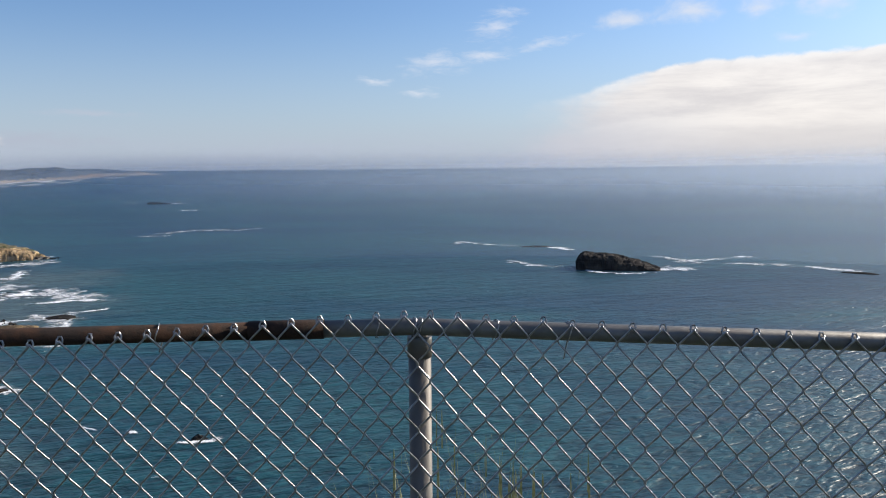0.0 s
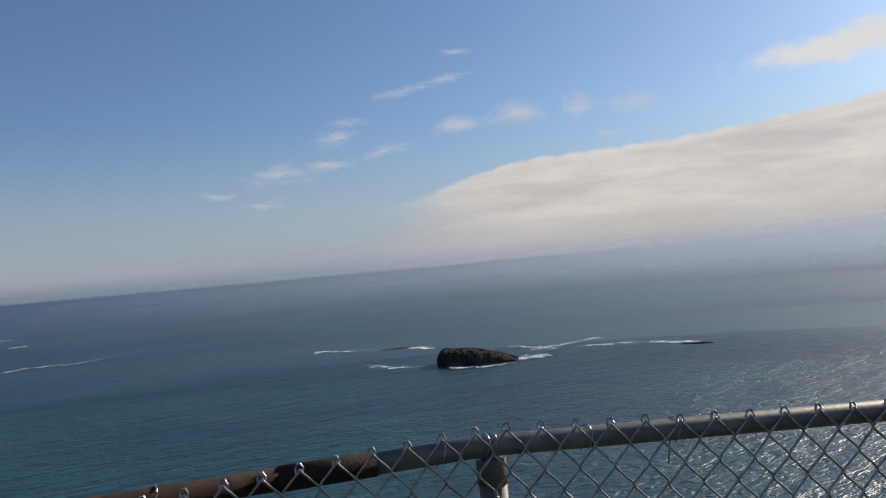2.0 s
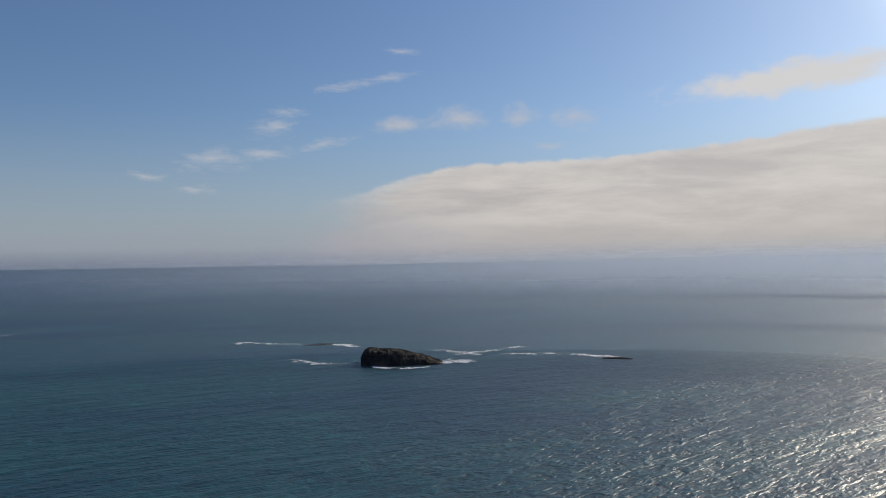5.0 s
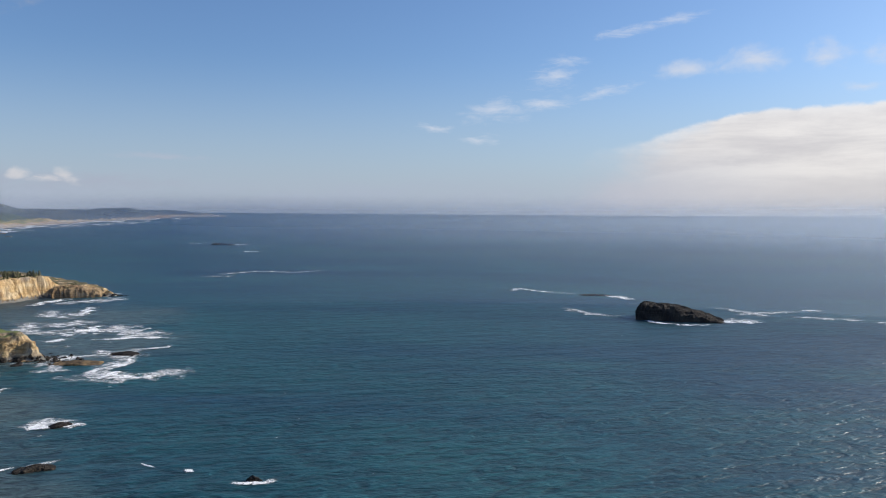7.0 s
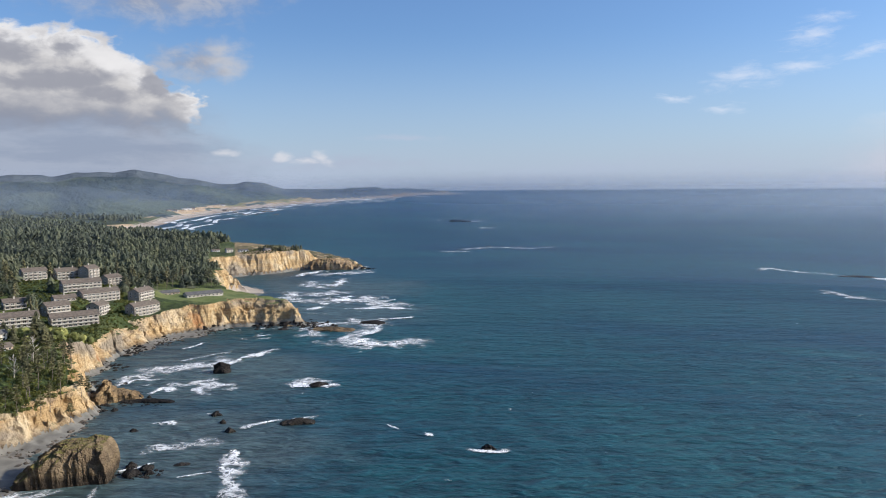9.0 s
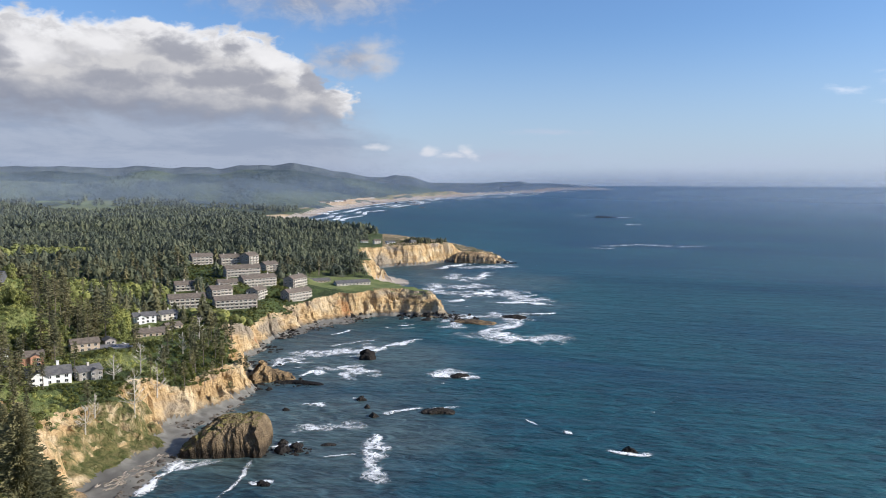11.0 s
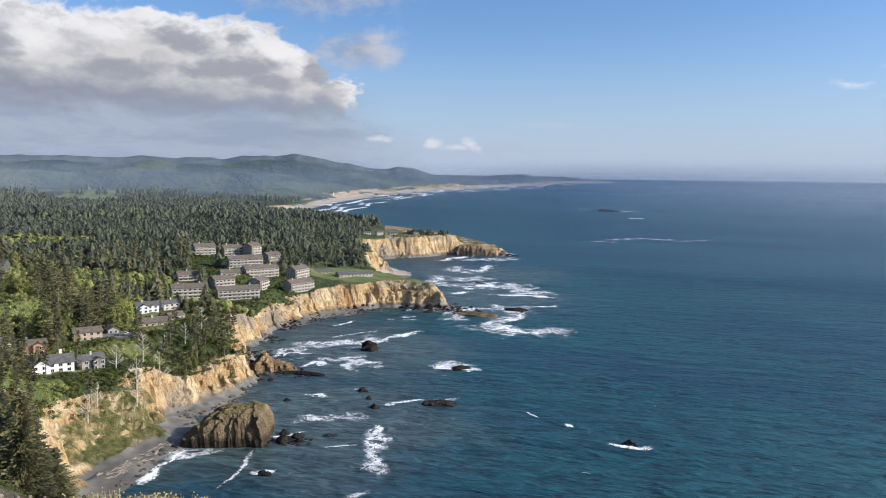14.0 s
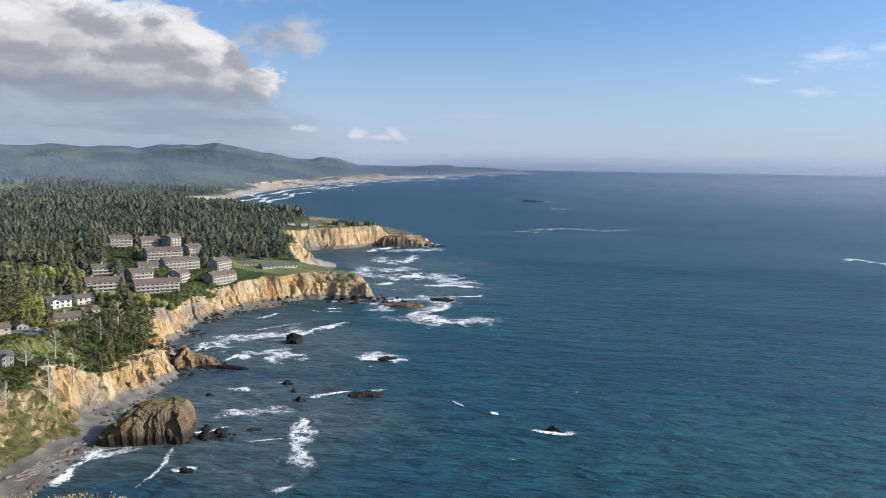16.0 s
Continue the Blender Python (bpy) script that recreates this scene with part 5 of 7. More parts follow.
def building(name, row, wall, roof, label, category, group="", pitch=0.42, balconies=False, chimneys=(0.25, 0.75), chimney=None, wing=None, seed=0):
    """A house with sunk walls, gabled roof with eaves, windows front and side, balconies on request."""
    x, y, z, ln, dp, storeys, facing = row
    if balconies:
        ln, dp = ln * 1.12, dp * 1.15
    out = 6.0 / math.hypot(x, y)
    tall = 3.1 if balconies else 2.75
    h = storeys * tall
    rise = dp / 2 * pitch
    base = tagged(new(name), label, category, group)
    base.matrix_world = pose(x * (1 + out), y * (1 + out), z, 0, 0, facing + 180)
    volumes = [(-ln / 2, ln / 2, -dp / 2, dp / 2)]
    shells, roofs = [], []

    def gabled(x0, x1, y0, y1, hh, along_x=True):
        r = (y1 - y0 if along_x else x1 - x0) / 2 * pitch
        if along_x:
            ym = (y0 + y1) / 2
            v = [(x0, y0, -6), (x1, y0, -6), (x1, y1, -6), (x0, y1, -6), (x0, y0, hh), (x1, y0, hh), (x1, y1, hh), (x0, y1, hh), (x0, ym, hh + r), (x1, ym, hh + r)]
            e = 0.6
            drop = e * pitch
            rv = [(x0 - e, y0 - e, hh - drop), (x1 + e, y0 - e, hh - drop), (x1 + e, ym, hh + r), (x0 - e, ym, hh + r), (x1 + e, y1 + e, hh - drop), (x0 - e, y1 + e, hh - drop)]
        else:
            xm = (x0 + x1) / 2
            v = [(x1, y0, -6), (x1, y1, -6), (x0, y1, -6), (x0, y0, -6), (x1, y0, hh), (x1, y1, hh), (x0, y1, hh), (x0, y0, hh), (xm, y0, hh + r), (xm, y1, hh + r)]
            e = 0.5
            drop = e * pitch
            rv = [(x1 + e, y0 - e, hh - drop), (x1 + e, y1 + e, hh - drop), (xm, y1 + e, hh + r), (xm, y0 - e, hh + r), (x0 - e, y1 + e, hh - drop), (x0 - e, y0 - e, hh - drop)]
        q = [(0, 1, 5, 4), (1, 2, 6, 5, 9), (2, 3, 7, 6), (3, 0, 4, 8, 7)]
        q[1], q[3] = (1, 2, 6, 9, 5), (3, 0, 4, 8, 7)
        shells.append((v, q))
        t = 0.28
        top = [(a, b, c + 0.06 + t) for a, b, c in rv]
        low = [(a, b, c + 0.06) for a, b, c in rv]
        roofs.append((top + low, [(0, 1, 2, 3), (3, 2, 4, 5), (9, 8, 7, 6), (11, 10, 8, 9), (0, 6, 7, 1), (1, 7, 8, 2), (2, 8, 10, 4), (4, 10, 11, 5), (5, 11, 9, 3), (3, 9, 6, 0)]))

    gabled(-ln / 2, ln / 2, -dp / 2, dp / 2, h)
    if wing:
        wx, ww, wd, wh = wing
        gabled(wx - ww / 2, wx + ww / 2, -dp / 2 - wd, 0, wh, False)
    part_of("wall", mesh_data("wall", shells, wall), base, Matrix())
    part_of("roof", mesh_data("roof", roofs, roof), base, Matrix())
    bay = 4.1
    n = max(2, int((ln - 0.6) / bay))
    for s in range(storeys):
        for k in range(n):
            bx = (k - (n - 1) / 2) * (ln - 1.0) / n
            zc = s * tall + 1.35
            front = -dp / 2
            if wing and abs(bx - wing[0]) < wing[1] / 2 + 0.8:
                if abs(bx - wing[0]) > wing[1] / 2 - 0.5:
                    continue
                front -= wing[2]
            if balconies:
                w = part_of("balcony_door", DOOR_FRAME, base, pose(bx, front - 0.03, zc - 0.2))
                part_of("pane", DOOR_PANE, w, Matrix())
                part_of("balcony", BALCONY, base, pose(bx, front - 0.01, s * tall + 0.08))
            else:
                w = part_of("window", WINDOW, base, pose(bx, front - 0.03, zc))
                part_of("pane", PANE, w, Matrix())
        if not balconies or s > 0:
            for yy in (-dp * 0.2, dp * 0.22):
                w = part_of("window", WINDOW, base, pose(-ln / 2 - 0.03, yy, s * tall + 1.45, 0, 0, -90))
                part_of("pane", PANE, w, Matrix())
    for u in chimneys:
        part_of("chimney", chimney or CHIMNEY, base, pose((u - 0.5) * ln, 0.8 if seed % 2 else -0.8, h + rise))
    return base


for k, row in enumerate(HOTELS):
    building("hotel_block", row, HOTEL_WALL, ROOF_BROWN, "brown-sided hotel block with brown shingle roof and cream balconies", "building", "hotel blocks on the hillside", 0.52, True,
             (0.2, 0.8) if row[3] > 20 else (0.5,), seed=k)
building("hotel_block", HOTELS_FAR[0], GREY_WALL, ROOF_BROWN, "grey hotel block half hidden by spruces", "building", "hotel blocks on the hillside", 0.52, True, (0.3,), seed=3)
for k, row in enumerate(LODGES):
    building("lodge", row, (CREAM, TAN_WALL)[k], ROOF_GREY, "low lodge with grey roof beside the clifftop lawn", "building", "", 0.40, False, (), seed=k)
HOUSE_LOOKS = [(WHITE_WALL, ROOF_GREY, "white two-storey house with a grey roof", (0.3,), None, (-3, 7, 3, 5.0)), (CREAM, ROOF_GREY, "cream house with a grey gabled roof", (0.6,), None, None),
               (TAN_WALL, ROOF_BROWN, "long tan house with a broad brown roof", (0.5,), None, None), (TAN_WALL, ROOF_BROWN, "small tan house with a brown roof", (), None, None),
               (PINK_WALL, ROOF_BROWN, "salmon-pink house with a brown roof", (0.3,), None, (3.5, 6, 2, 5.5)),
               (WHITE_WALL, ROOF_GREY, "white house with steep dark roof and tall white chimney", (0.72,), WHITE_CHIMNEY, (-5.5, 9, 4, 5.0)),
               (GREY_WALL, ROOF_GREY, "grey-brown shingled house with white bay windows", (0.5,), None, (2, 5, 2.5, 5.5)), (WHITE_WALL, ROOF_GREY, "white house half hidden by spruces", (0.4,), None, None),
               (WHITE_WALL, ROOF_GREY, "small white annex with a grey roof", (), None, None)]
for k, (row, (wm, rm, lab, ch, chm, wing)) in enumerate(zip(HOUSES, HOUSE_LOOKS)):
    building("house", row, wm, rm, lab, "house", "", 0.70 if k == 5 else 0.5, False, ch, chm, wing, seed=k)
for k, row in enumerate(HOUSES_FAR):
    building("house", row, (TAN_WALL, GREY_WALL, CREAM, WHITE_WALL, CREAM, GREY_WALL, WHITE_WALL)[k], ROOF_GREY if k % 2 else ROOF_BROWN,
             "%s house among trees on the coast" % ("tan", "small grey gabled", "cream hillside", "low white", "cream", "low grey", "small white")[k], "house", "", 0.5, False, (), seed=k)


def village():
    """Small pale houses scattered over the slope behind the far beach."""
    rng = random.Random(77)
    for k in range(24):
        az, el = rng.uniform(33.5, 41.0), rng.uniform(-1.75, -1.15)
        r = np.arange(2350.0, 3900.0, 25.0)
        x, y = -np.sin(np.radians(az)) * r, np.cos(np.radians(az)) * r
        z, sd = far_land(x, y)
        i = int(np.argmin(np.abs(np.degrees(np.arctan2(z - EYE_Z, r)) - el) + np.where(sd > 50, 0, 9)))
        wm = (WHITE_WALL, CREAM, TAN_WALL)[k % 3]
        building("house", (float(x[i]), float(y[i]), float(z[i]) + 1, rng.uniform(13, 24), 10, 2, az - 180 + rng.uniform(-25, 25)), wm, (ROOF_GREY, ROOF_BROWN)[k % 2],
                 ("white house", "cream house", "tan house")[k % 3] + " on the slope behind the far beach", "house", "far village houses", 0.45, False, (), seed=k)


village()


# ---------------------------------------------------------------- parked cars by the houses
TYRE = two_tone("tyre_rubber", (0.02, 0.02, 0.02), (0.03, 0.03, 0.03), 5.0, 0.9)


def car_paint(name, colour):
    mat, t, b, pos = material(name, 0.3, 0.5)
    c = mixc(t, smooth(t, noise_tex(t, pos, 3.0, 3, 0.5), 0.3, 0.7), colour, tuple(v * 0.9 for v in colour))
    t.links.new(c, b.inputs["Base Color"])
    return mat


def loft(sections):
    """A hull through cross sections given as x, half width, bottom, top."""
    vs, fs = [], []
    for x, w, lo, hi in sections:
        vs += [(x, -w, lo), (x, w, lo), (x, w, lo + (hi - lo) * 0.75), (x, w * 0.9, hi), (x, -w * 0.9, hi), (x, -w, lo + (hi - lo) * 0.75)]
    n = len(sections)
    for i in range(n - 1):
        for k in range(6):
            fs.append((i * 6 + k, i * 6 + (k + 1) % 6, i * 6 + 6 + (k + 1) % 6, i * 6 + 6 + k))
    fs += [tuple(range(5, -1, -1)), tuple((n - 1) * 6 + k for k in range(6))]
    return vs, fs


def car(x, y, turn, paint, label):
    z = float(ground(np.array([x]), np.array([y]))[0][0]) + 0.15
    base = tagged(new("parked_car"), label, "car", "cars parked by the houses")
    base.matrix_world = pose(x, y, z, 0, 0, turn)
    part_of("body", mesh_data("body", [loft([(-2.2, 0.75, 0.45, 0.75), (-2.0, 0.88, 0.28, 0.95), (-0.9, 0.9, 0.25, 1.0), (1.0, 0.9, 0.25, 0.98), (2.0, 0.86, 0.28, 0.85), (2.25, 0.7, 0.45, 0.65)])], paint), base, Matrix())
    part_of("cabin", mesh_data("cabin", [loft([(-1.9, 0.72, 0.95, 1.02), (-1.3, 0.76, 0.95, 1.46), (0.1, 0.76, 0.95, 1.48), (1.0, 0.74, 0.95, 1.02)])], GLASS), base, Matrix())
    part_of("roof_panel", mesh_data("roof_panel", [loft([(-1.25, 0.68, 1.45, 1.50), (0.05, 0.68, 1.45, 1.52)])], paint), base, Matrix())
    ring = [(math.cos(k * 0.5236) * 0.33, math.sin(k * 0.5236) * 0.33) for k in range(12)]
    wv = [(a, s, b) for s in (-0.11, 0.11) for a, b in ring]
    wf = [(k, (k + 1) % 12, 12 + (k + 1) % 12, 12 + k) for k in range(12)] + [tuple(range(12)), tuple(range(23, 11, -1))]
    wheel = mesh_data("wheel", [(wv, wf)], TYRE)
    for wx in (-1.35, 1.4):
        for wy in (-0.82, 0.82):
            part_of("wheel", wheel, base, pose(wx, wy, 0.33))


def parking():
    pts = [(-438, 322), (-452, 330), (-462, 318), (-470, 300), (-458, 292), (-446, 304)]
    vs = [(x, y, float(ground(np.array([float(x)]), np.array([float(y)]))[0][0]) + 0.5) for x, y in pts]
    cx, cy = sum(p[0] for p in pts) / 6, sum(p[1] for p in pts) / 6
    vs.append((cx, cy, max(v[2] for v in vs)))
    link_mesh("pavement", vs, [(i, (i + 1) % 6, 6) for i in range(6)], two_tone("worn_asphalt", (0.13, 0.13, 0.135), (0.18, 0.18, 0.18), 0.4, 0.9))
    tagged(bpy.data.objects["pavement"], "grey asphalt forecourt between the houses", "pavement", kind="structure")


parking()
car(-442, 318, 40, car_paint("silver_paint", (0.45, 0.46, 0.48)), "small silver car parked between the houses")
car(-448, 312, 45, car_paint("blue_paint", (0.06, 0.10, 0.20)), "small dark blue car parked between the houses")
car(-453, 322, 120, car_paint("white_paint", (0.70, 0.70, 0.69)), "white car parked on the forecourt")


# ---------------------------------------------------------------- trees
def leaf_material(name, c1, c2, c3, rough=0.75):
    mat, t, b, pos = material(name, rough, 0.2)
    geo = t.nodes.new("ShaderNodeNewGeometry")
    info = t.nodes.new("ShaderNodeObjectInfo")
    c = mixc(t, geo.outputs["Random Per Island"], c1, c2)
    c = mixc(t, m_(t, "MULTIPLY", info.outputs["Random"], 0.6), c, c3)
    big = noise_tex(t, mapped(t, pos, (0.02, 0.02, 0.02)), 1.0, 3, 0.5)
    c = mixc(t, smooth(t, big, 0.4, 0.65, 0.0, 0.45), c, c3)
    stand = noise_tex(t, mapped(t, pos, (0.006, 0.006, 0.002)), 1.0, 4, 0.6)
    c = mixc(t, smooth(t, stand, 0.40, 0.62), c, mixc(t, 1.0, c, (1.16, 1.14, 1.0), "MULTIPLY"))
    each = noise_tex(t, mapped(t, pos, (0.11, 0.11, 0.02)), 1.0, 2, 0.5)
    c = mixc(t, smooth(t, each, 0.35, 0.65), mixc(t, 1.0, c, (0.62, 0.66, 0.70), "MULTIPLY"), mixc(t, 1.0, c, (1.5, 1.4, 1.25), "MULTIPLY"))
    t.links.new(c, b.inputs["Base Color"])
    glow = t.nodes.new("ShaderNodeBsdfTranslucent")
    t.links.new(c, glow.inputs[0])
    both = t.nodes.new("ShaderNodeMixShader")
    both.inputs[0].default_value = 0.35
    t.links.new(b.outputs[0], both.inputs[1])
    t.links.new(glow.outputs[0], both.inputs[2])
    t.links.new(both.outputs[0], t.nodes["Material Output"].inputs[0])
    return mat


NEEDLES = leaf_material("spruce_needles", (0.085, 0.090, 0.056), (0.180, 0.174, 0.110), (0.130, 0.134, 0.082))
# far woods: needles bluer than the near ones, haze put into the colour
NEEDLES_FAR = leaf_material("haze_tinted_conifers", (0.066, 0.085, 0.066), (0.138, 0.152, 0.110), (0.100, 0.118, 0.090))
ALDER = leaf_material("alder_leaves", (0.17, 0.20, 0.070), (0.30, 0.31, 0.135), (0.23, 0.26, 0.10))
SHRUB = leaf_material("shrub_leaves", (0.055, 0.070, 0.022), (0.125, 0.135, 0.045), (0.095, 0.110, 0.036))
BARK = two_tone("grey_bark", (0.14, 0.115, 0.09), (0.24, 0.205, 0.17), 1.2, 0.9)
DEADWOOD = two_tone("bleached_wood", (0.40, 0.37, 0.32), (0.54, 0.50, 0.44), 1.0, 0.9)


def tube(pts, r0, r1, sides=6):
    """Vertices and faces of a tapering tube along points."""
    pts = [Vector(p) for p in pts]
    vs, fs = [], []
    for i, p in enumerate(pts):
        d = (pts[min(i + 1, len(pts) - 1)] - pts[max(i - 1, 0)]).normalized()
        side = d.orthogonal().normalized()
        up = d.cross(side)
        r = r0 + (r1 - r0) * i / (len(pts) - 1)
        for k in range(sides):
            a = 2 * math.pi * k / sides
            vs.append(tuple(p + (side * math.cos(a) + up * math.sin(a)) * r))
    for i in range(len(pts) - 1):
        for k in range(sides):
            fs.append((i * sides + k, i * sides + (k + 1) % sides, (i + 1) * sides + (k + 1) % sides, (i + 1) * sides + k))
    fs.append(tuple(range(sides))[::-1])
    fs.append(tuple((len(pts) - 1) * sides + k for k in range(sides)))
    return vs, fs


def join(chunks):
    vs, fs = [], []
    for v, q in chunks:
        base = len(vs)
        vs += v
        fs += [tuple(i + base for i in face) for face in q]
    return vs, fs


def spruce(seed, h=26.0, bare=0.25, spread=0.20, levels=40, fine=1.0):
    """A conifer: tapered trunk with dead stubs below, drooping jagged boughs above."""
    rng = random.Random(seed)
    lean = (rng.uniform(-0.03, 0.03), rng.uniform(-0.03, 0.03))

    def axis(z):
        return Vector((lean[0] * z + 0.12 * math.sin(z * 0.5 + seed), lean[1] * z + 0.12 * math.cos(z * 0.37), z))
    chunks = [tube([axis(h * k / 8) for k in range(9)], h * 0.013, 0.04)]
    for _ in range(12):
        z, a, ln = h * rng.uniform(0.06, max(bare, 0.15) + 0.1), rng.uniform(0, 6.28), rng.uniform(1.0, 3.0)
        chunks.append(tube([axis(z), axis(z) + Vector((math.cos(a) * ln, math.sin(a) * ln, rng.uniform(-0.5, 0.4)))], 0.08, 0.02, 4))
    vs, fs = [], []
    for k in range(levels):
        t = bare + (1 - bare) * (k + rng.random()) / levels
        c = axis(t * h)
        full = spread * h * ((1 - t) / (1 - bare)) ** 0.75 * (0.6 + 0.4 * math.sin(k * 1.7 + seed)) + 0.45
        for _ in range(rng.choice((4, 5, 6, 7)) if fine < 2 else rng.choice((7, 8, 9, 10))):
            a = rng.uniform(0, 6.28)
            ln = full * rng.uniform(0.45, 1.3)
            way = Vector((math.cos(a), math.sin(a), 0))
            across = Vector((-way.y, way.x, 0))
            droop = rng.uniform(-0.02, 0.38)
            step = 0.52 / fine
            n = max(3, int(ln / step))
            for i in range(n):
                d = ln * (i + 0.5) / n
                p = c + way * d + Vector((0, 0, -droop * d + 0.04 * d * d / max(ln, 0.5)))
                if fine > 2:
                    p += across * rng.uniform(-0.5, 0.5) + Vector((0, 0, rng.uniform(-0.45, 0.30)))
                for side in ((-1, 1) if fine > 1 else (rng.choice((-1, 1)),)):
                    s = rng.uniform(0.7, 1.3) / fine ** 0.75
                    w = (0.30 + 0.45 * (1 - i / n)) * rng.uniform(0.6, 1.3) * (0.55 + 0.06 * ln) / fine ** 0.55
                    tip = p + way * s * 0.9 + across * w * side + Vector((0, 0, -rng.uniform(0.1, 0.6) * s))
                    b0 = len(vs)
                    vs += [tuple(p - way * 0.25 * s + Vector((0, 0, 0.10))), tuple(p + across * side * w * 0.55 - Vector((0, 0, 0.22 * s))), tuple(tip), tuple(p + way * s * 1.1 + Vector((0, 0, rng.uniform(-0.15, 0.2))))]
                    fs += [(b0, b0 + 1, b0 + 2), (b0, b0 + 2, b0 + 3)]
    trunk = link_mesh("spruce_tree", *join(chunks), BARK)
    link_mesh("crown", vs, fs, NEEDLES, trunk)
    return tagged(trunk, "tall dark green spruce with ragged drooping boughs", "tree", "spruces above the cliffs")


def leafy(seed, h=12.0, mat=None, name="alder_tree", label="", blobs=16, leaves=26):
    """A broad-leaved tree: forked limbs, crown of small leaf clumps with gaps."""
    rng = random.Random(seed)
    chunks = [tube([(0, 0, 0), (0.1, 0.05, h * 0.25), (0.2, -0.1, h * 0.5)], h * 0.018, h * 0.01)]
    heads = []
    for k in range(blobs):
        a, q = rng.uniform(0, 6.28), rng.random() ** 0.5
        z = h * rng.uniform(0.20, 0.92)
        w = h * 0.40 * (1 - abs(z / h - 0.48) * 1.15)
        heads.append((math.cos(a) * w * q, math.sin(a) * w * q, z))
        if k % 2 == 0:
            chunks.append(tube([(0.1, 0, h * 0.25), (heads[-1][0] * 0.5, heads[-1][1] * 0.5, z * 0.75), heads[-1]], h * 0.008, 0.02, 4))
    trunk = link_mesh(name, *join(chunks), BARK)
    vs, fs = [], []
    for hx, hy, hz in heads:
        for _ in range(leaves):
            d = Vector((rng.gauss(0, 1), rng.gauss(0, 1), rng.gauss(0, 0.8))).normalized() * h * 0.115 * rng.uniform(0.5, 1.1)
            c = Vector((hx, hy, hz)) + d
            nrm = (d.normalized() + Vector((rng.uniform(-0.5, 0.5), rng.uniform(-0.5, 0.5), rng.uniform(0, 0.7)))).normalized()
            s1 = nrm.orthogonal().normalized()
            s2 = nrm.cross(s1)
            r = h * rng.uniform(0.018, 0.038)
            b0 = len(vs)
            for k in range(5):
                a = 6.28 * k / 5 + rng.uniform(-0.4, 0.4)
                vs.append(tuple(c + s1 * math.cos(a) * r * rng.uniform(0.6, 1.2) + s2 * math.sin(a) * r))
            fs.append((b0, b0 + 1, b0 + 2, b0 + 3, b0 + 4))
    link_mesh("crown", vs, fs, mat, trunk)
    return tagged(trunk, label, "tree")


def dead_tree(seed, h=14.0):
    rng = random.Random(seed)
    chunks = [tube([(0, 0, 0), (0.2, 0.1, h * 0.4), (0.1, 0.3, h * 0.75), (0.3, 0.2, h)], 0.42, 0.07)]
    for k in range(22):
        z, a = h * rng.uniform(0.15, 0.95), rng.uniform(0, 6.28)
        ln = h * 0.32 * (1.1 - z / h) + 0.6
        p1 = (math.cos(a) * ln * 0.5, math.sin(a) * ln * 0.5, z + ln * 0.2)
        p2 = (math.cos(a + 0.2) * ln, math.sin(a + 0.2) * ln, z + ln * rng.uniform(0.3, 0.8))
        chunks.append(tube([(0.1, 0.1, z), p1, p2], 0.17, 0.04, 4))
        for _ in range(2):
            p3 = (p2[0] * rng.uniform(0.8, 1.3), p2[1] * rng.uniform(0.8, 1.3), p2[2] + rng.uniform(0.3, 1.5))
            chunks.append(tube([p1, p3], 0.09, 0.03, 4))
    return tagged(link_mesh("dead_tree", *join(chunks), DEADWOOD), "bare bleached dead tree on the cliff edge", "tree")


def crown_template(rng, n=60, size=0.085, bare=0.12):
    """A ragged conifer of loose boughs, unit height, for woods farther off."""
    vs, fs = [], []
    fat = rng.uniform(0.15, 0.25)
    for k in range(n):
        t = bare + (1 - bare) * (k + rng.random()) / n
        r = fat * (1 - (t - bare) / (1 - bare)) ** 0.85 * rng.uniform(0.35, 1.15) + 0.012
        a = rng.uniform(0, 6.28)
        c = Vector((math.cos(a) * r, math.sin(a) * r, t * 0.97))
        out = Vector((math.cos(a), math.sin(a), rng.uniform(-0.5, 0.1)))
        side = Vector((-math.sin(a), math.cos(a), rng.uniform(-0.4, 0.4)))
        s = size * rng.uniform(0.6, 1.4) * (1.15 - 0.5 * t)
        b0 = len(vs)
        vs += [tuple(c - out * s * 0.9 + Vector((0, 0, s * 0.9))), tuple(c + out * s * 0.7 - side * s), tuple(c + out * s * 0.7 + side * s + Vector((0, 0, -s * 0.3)))]
        fs.append((b0, b0 + 1, b0 + 2))
    return np.array(vs), np.array(fs)


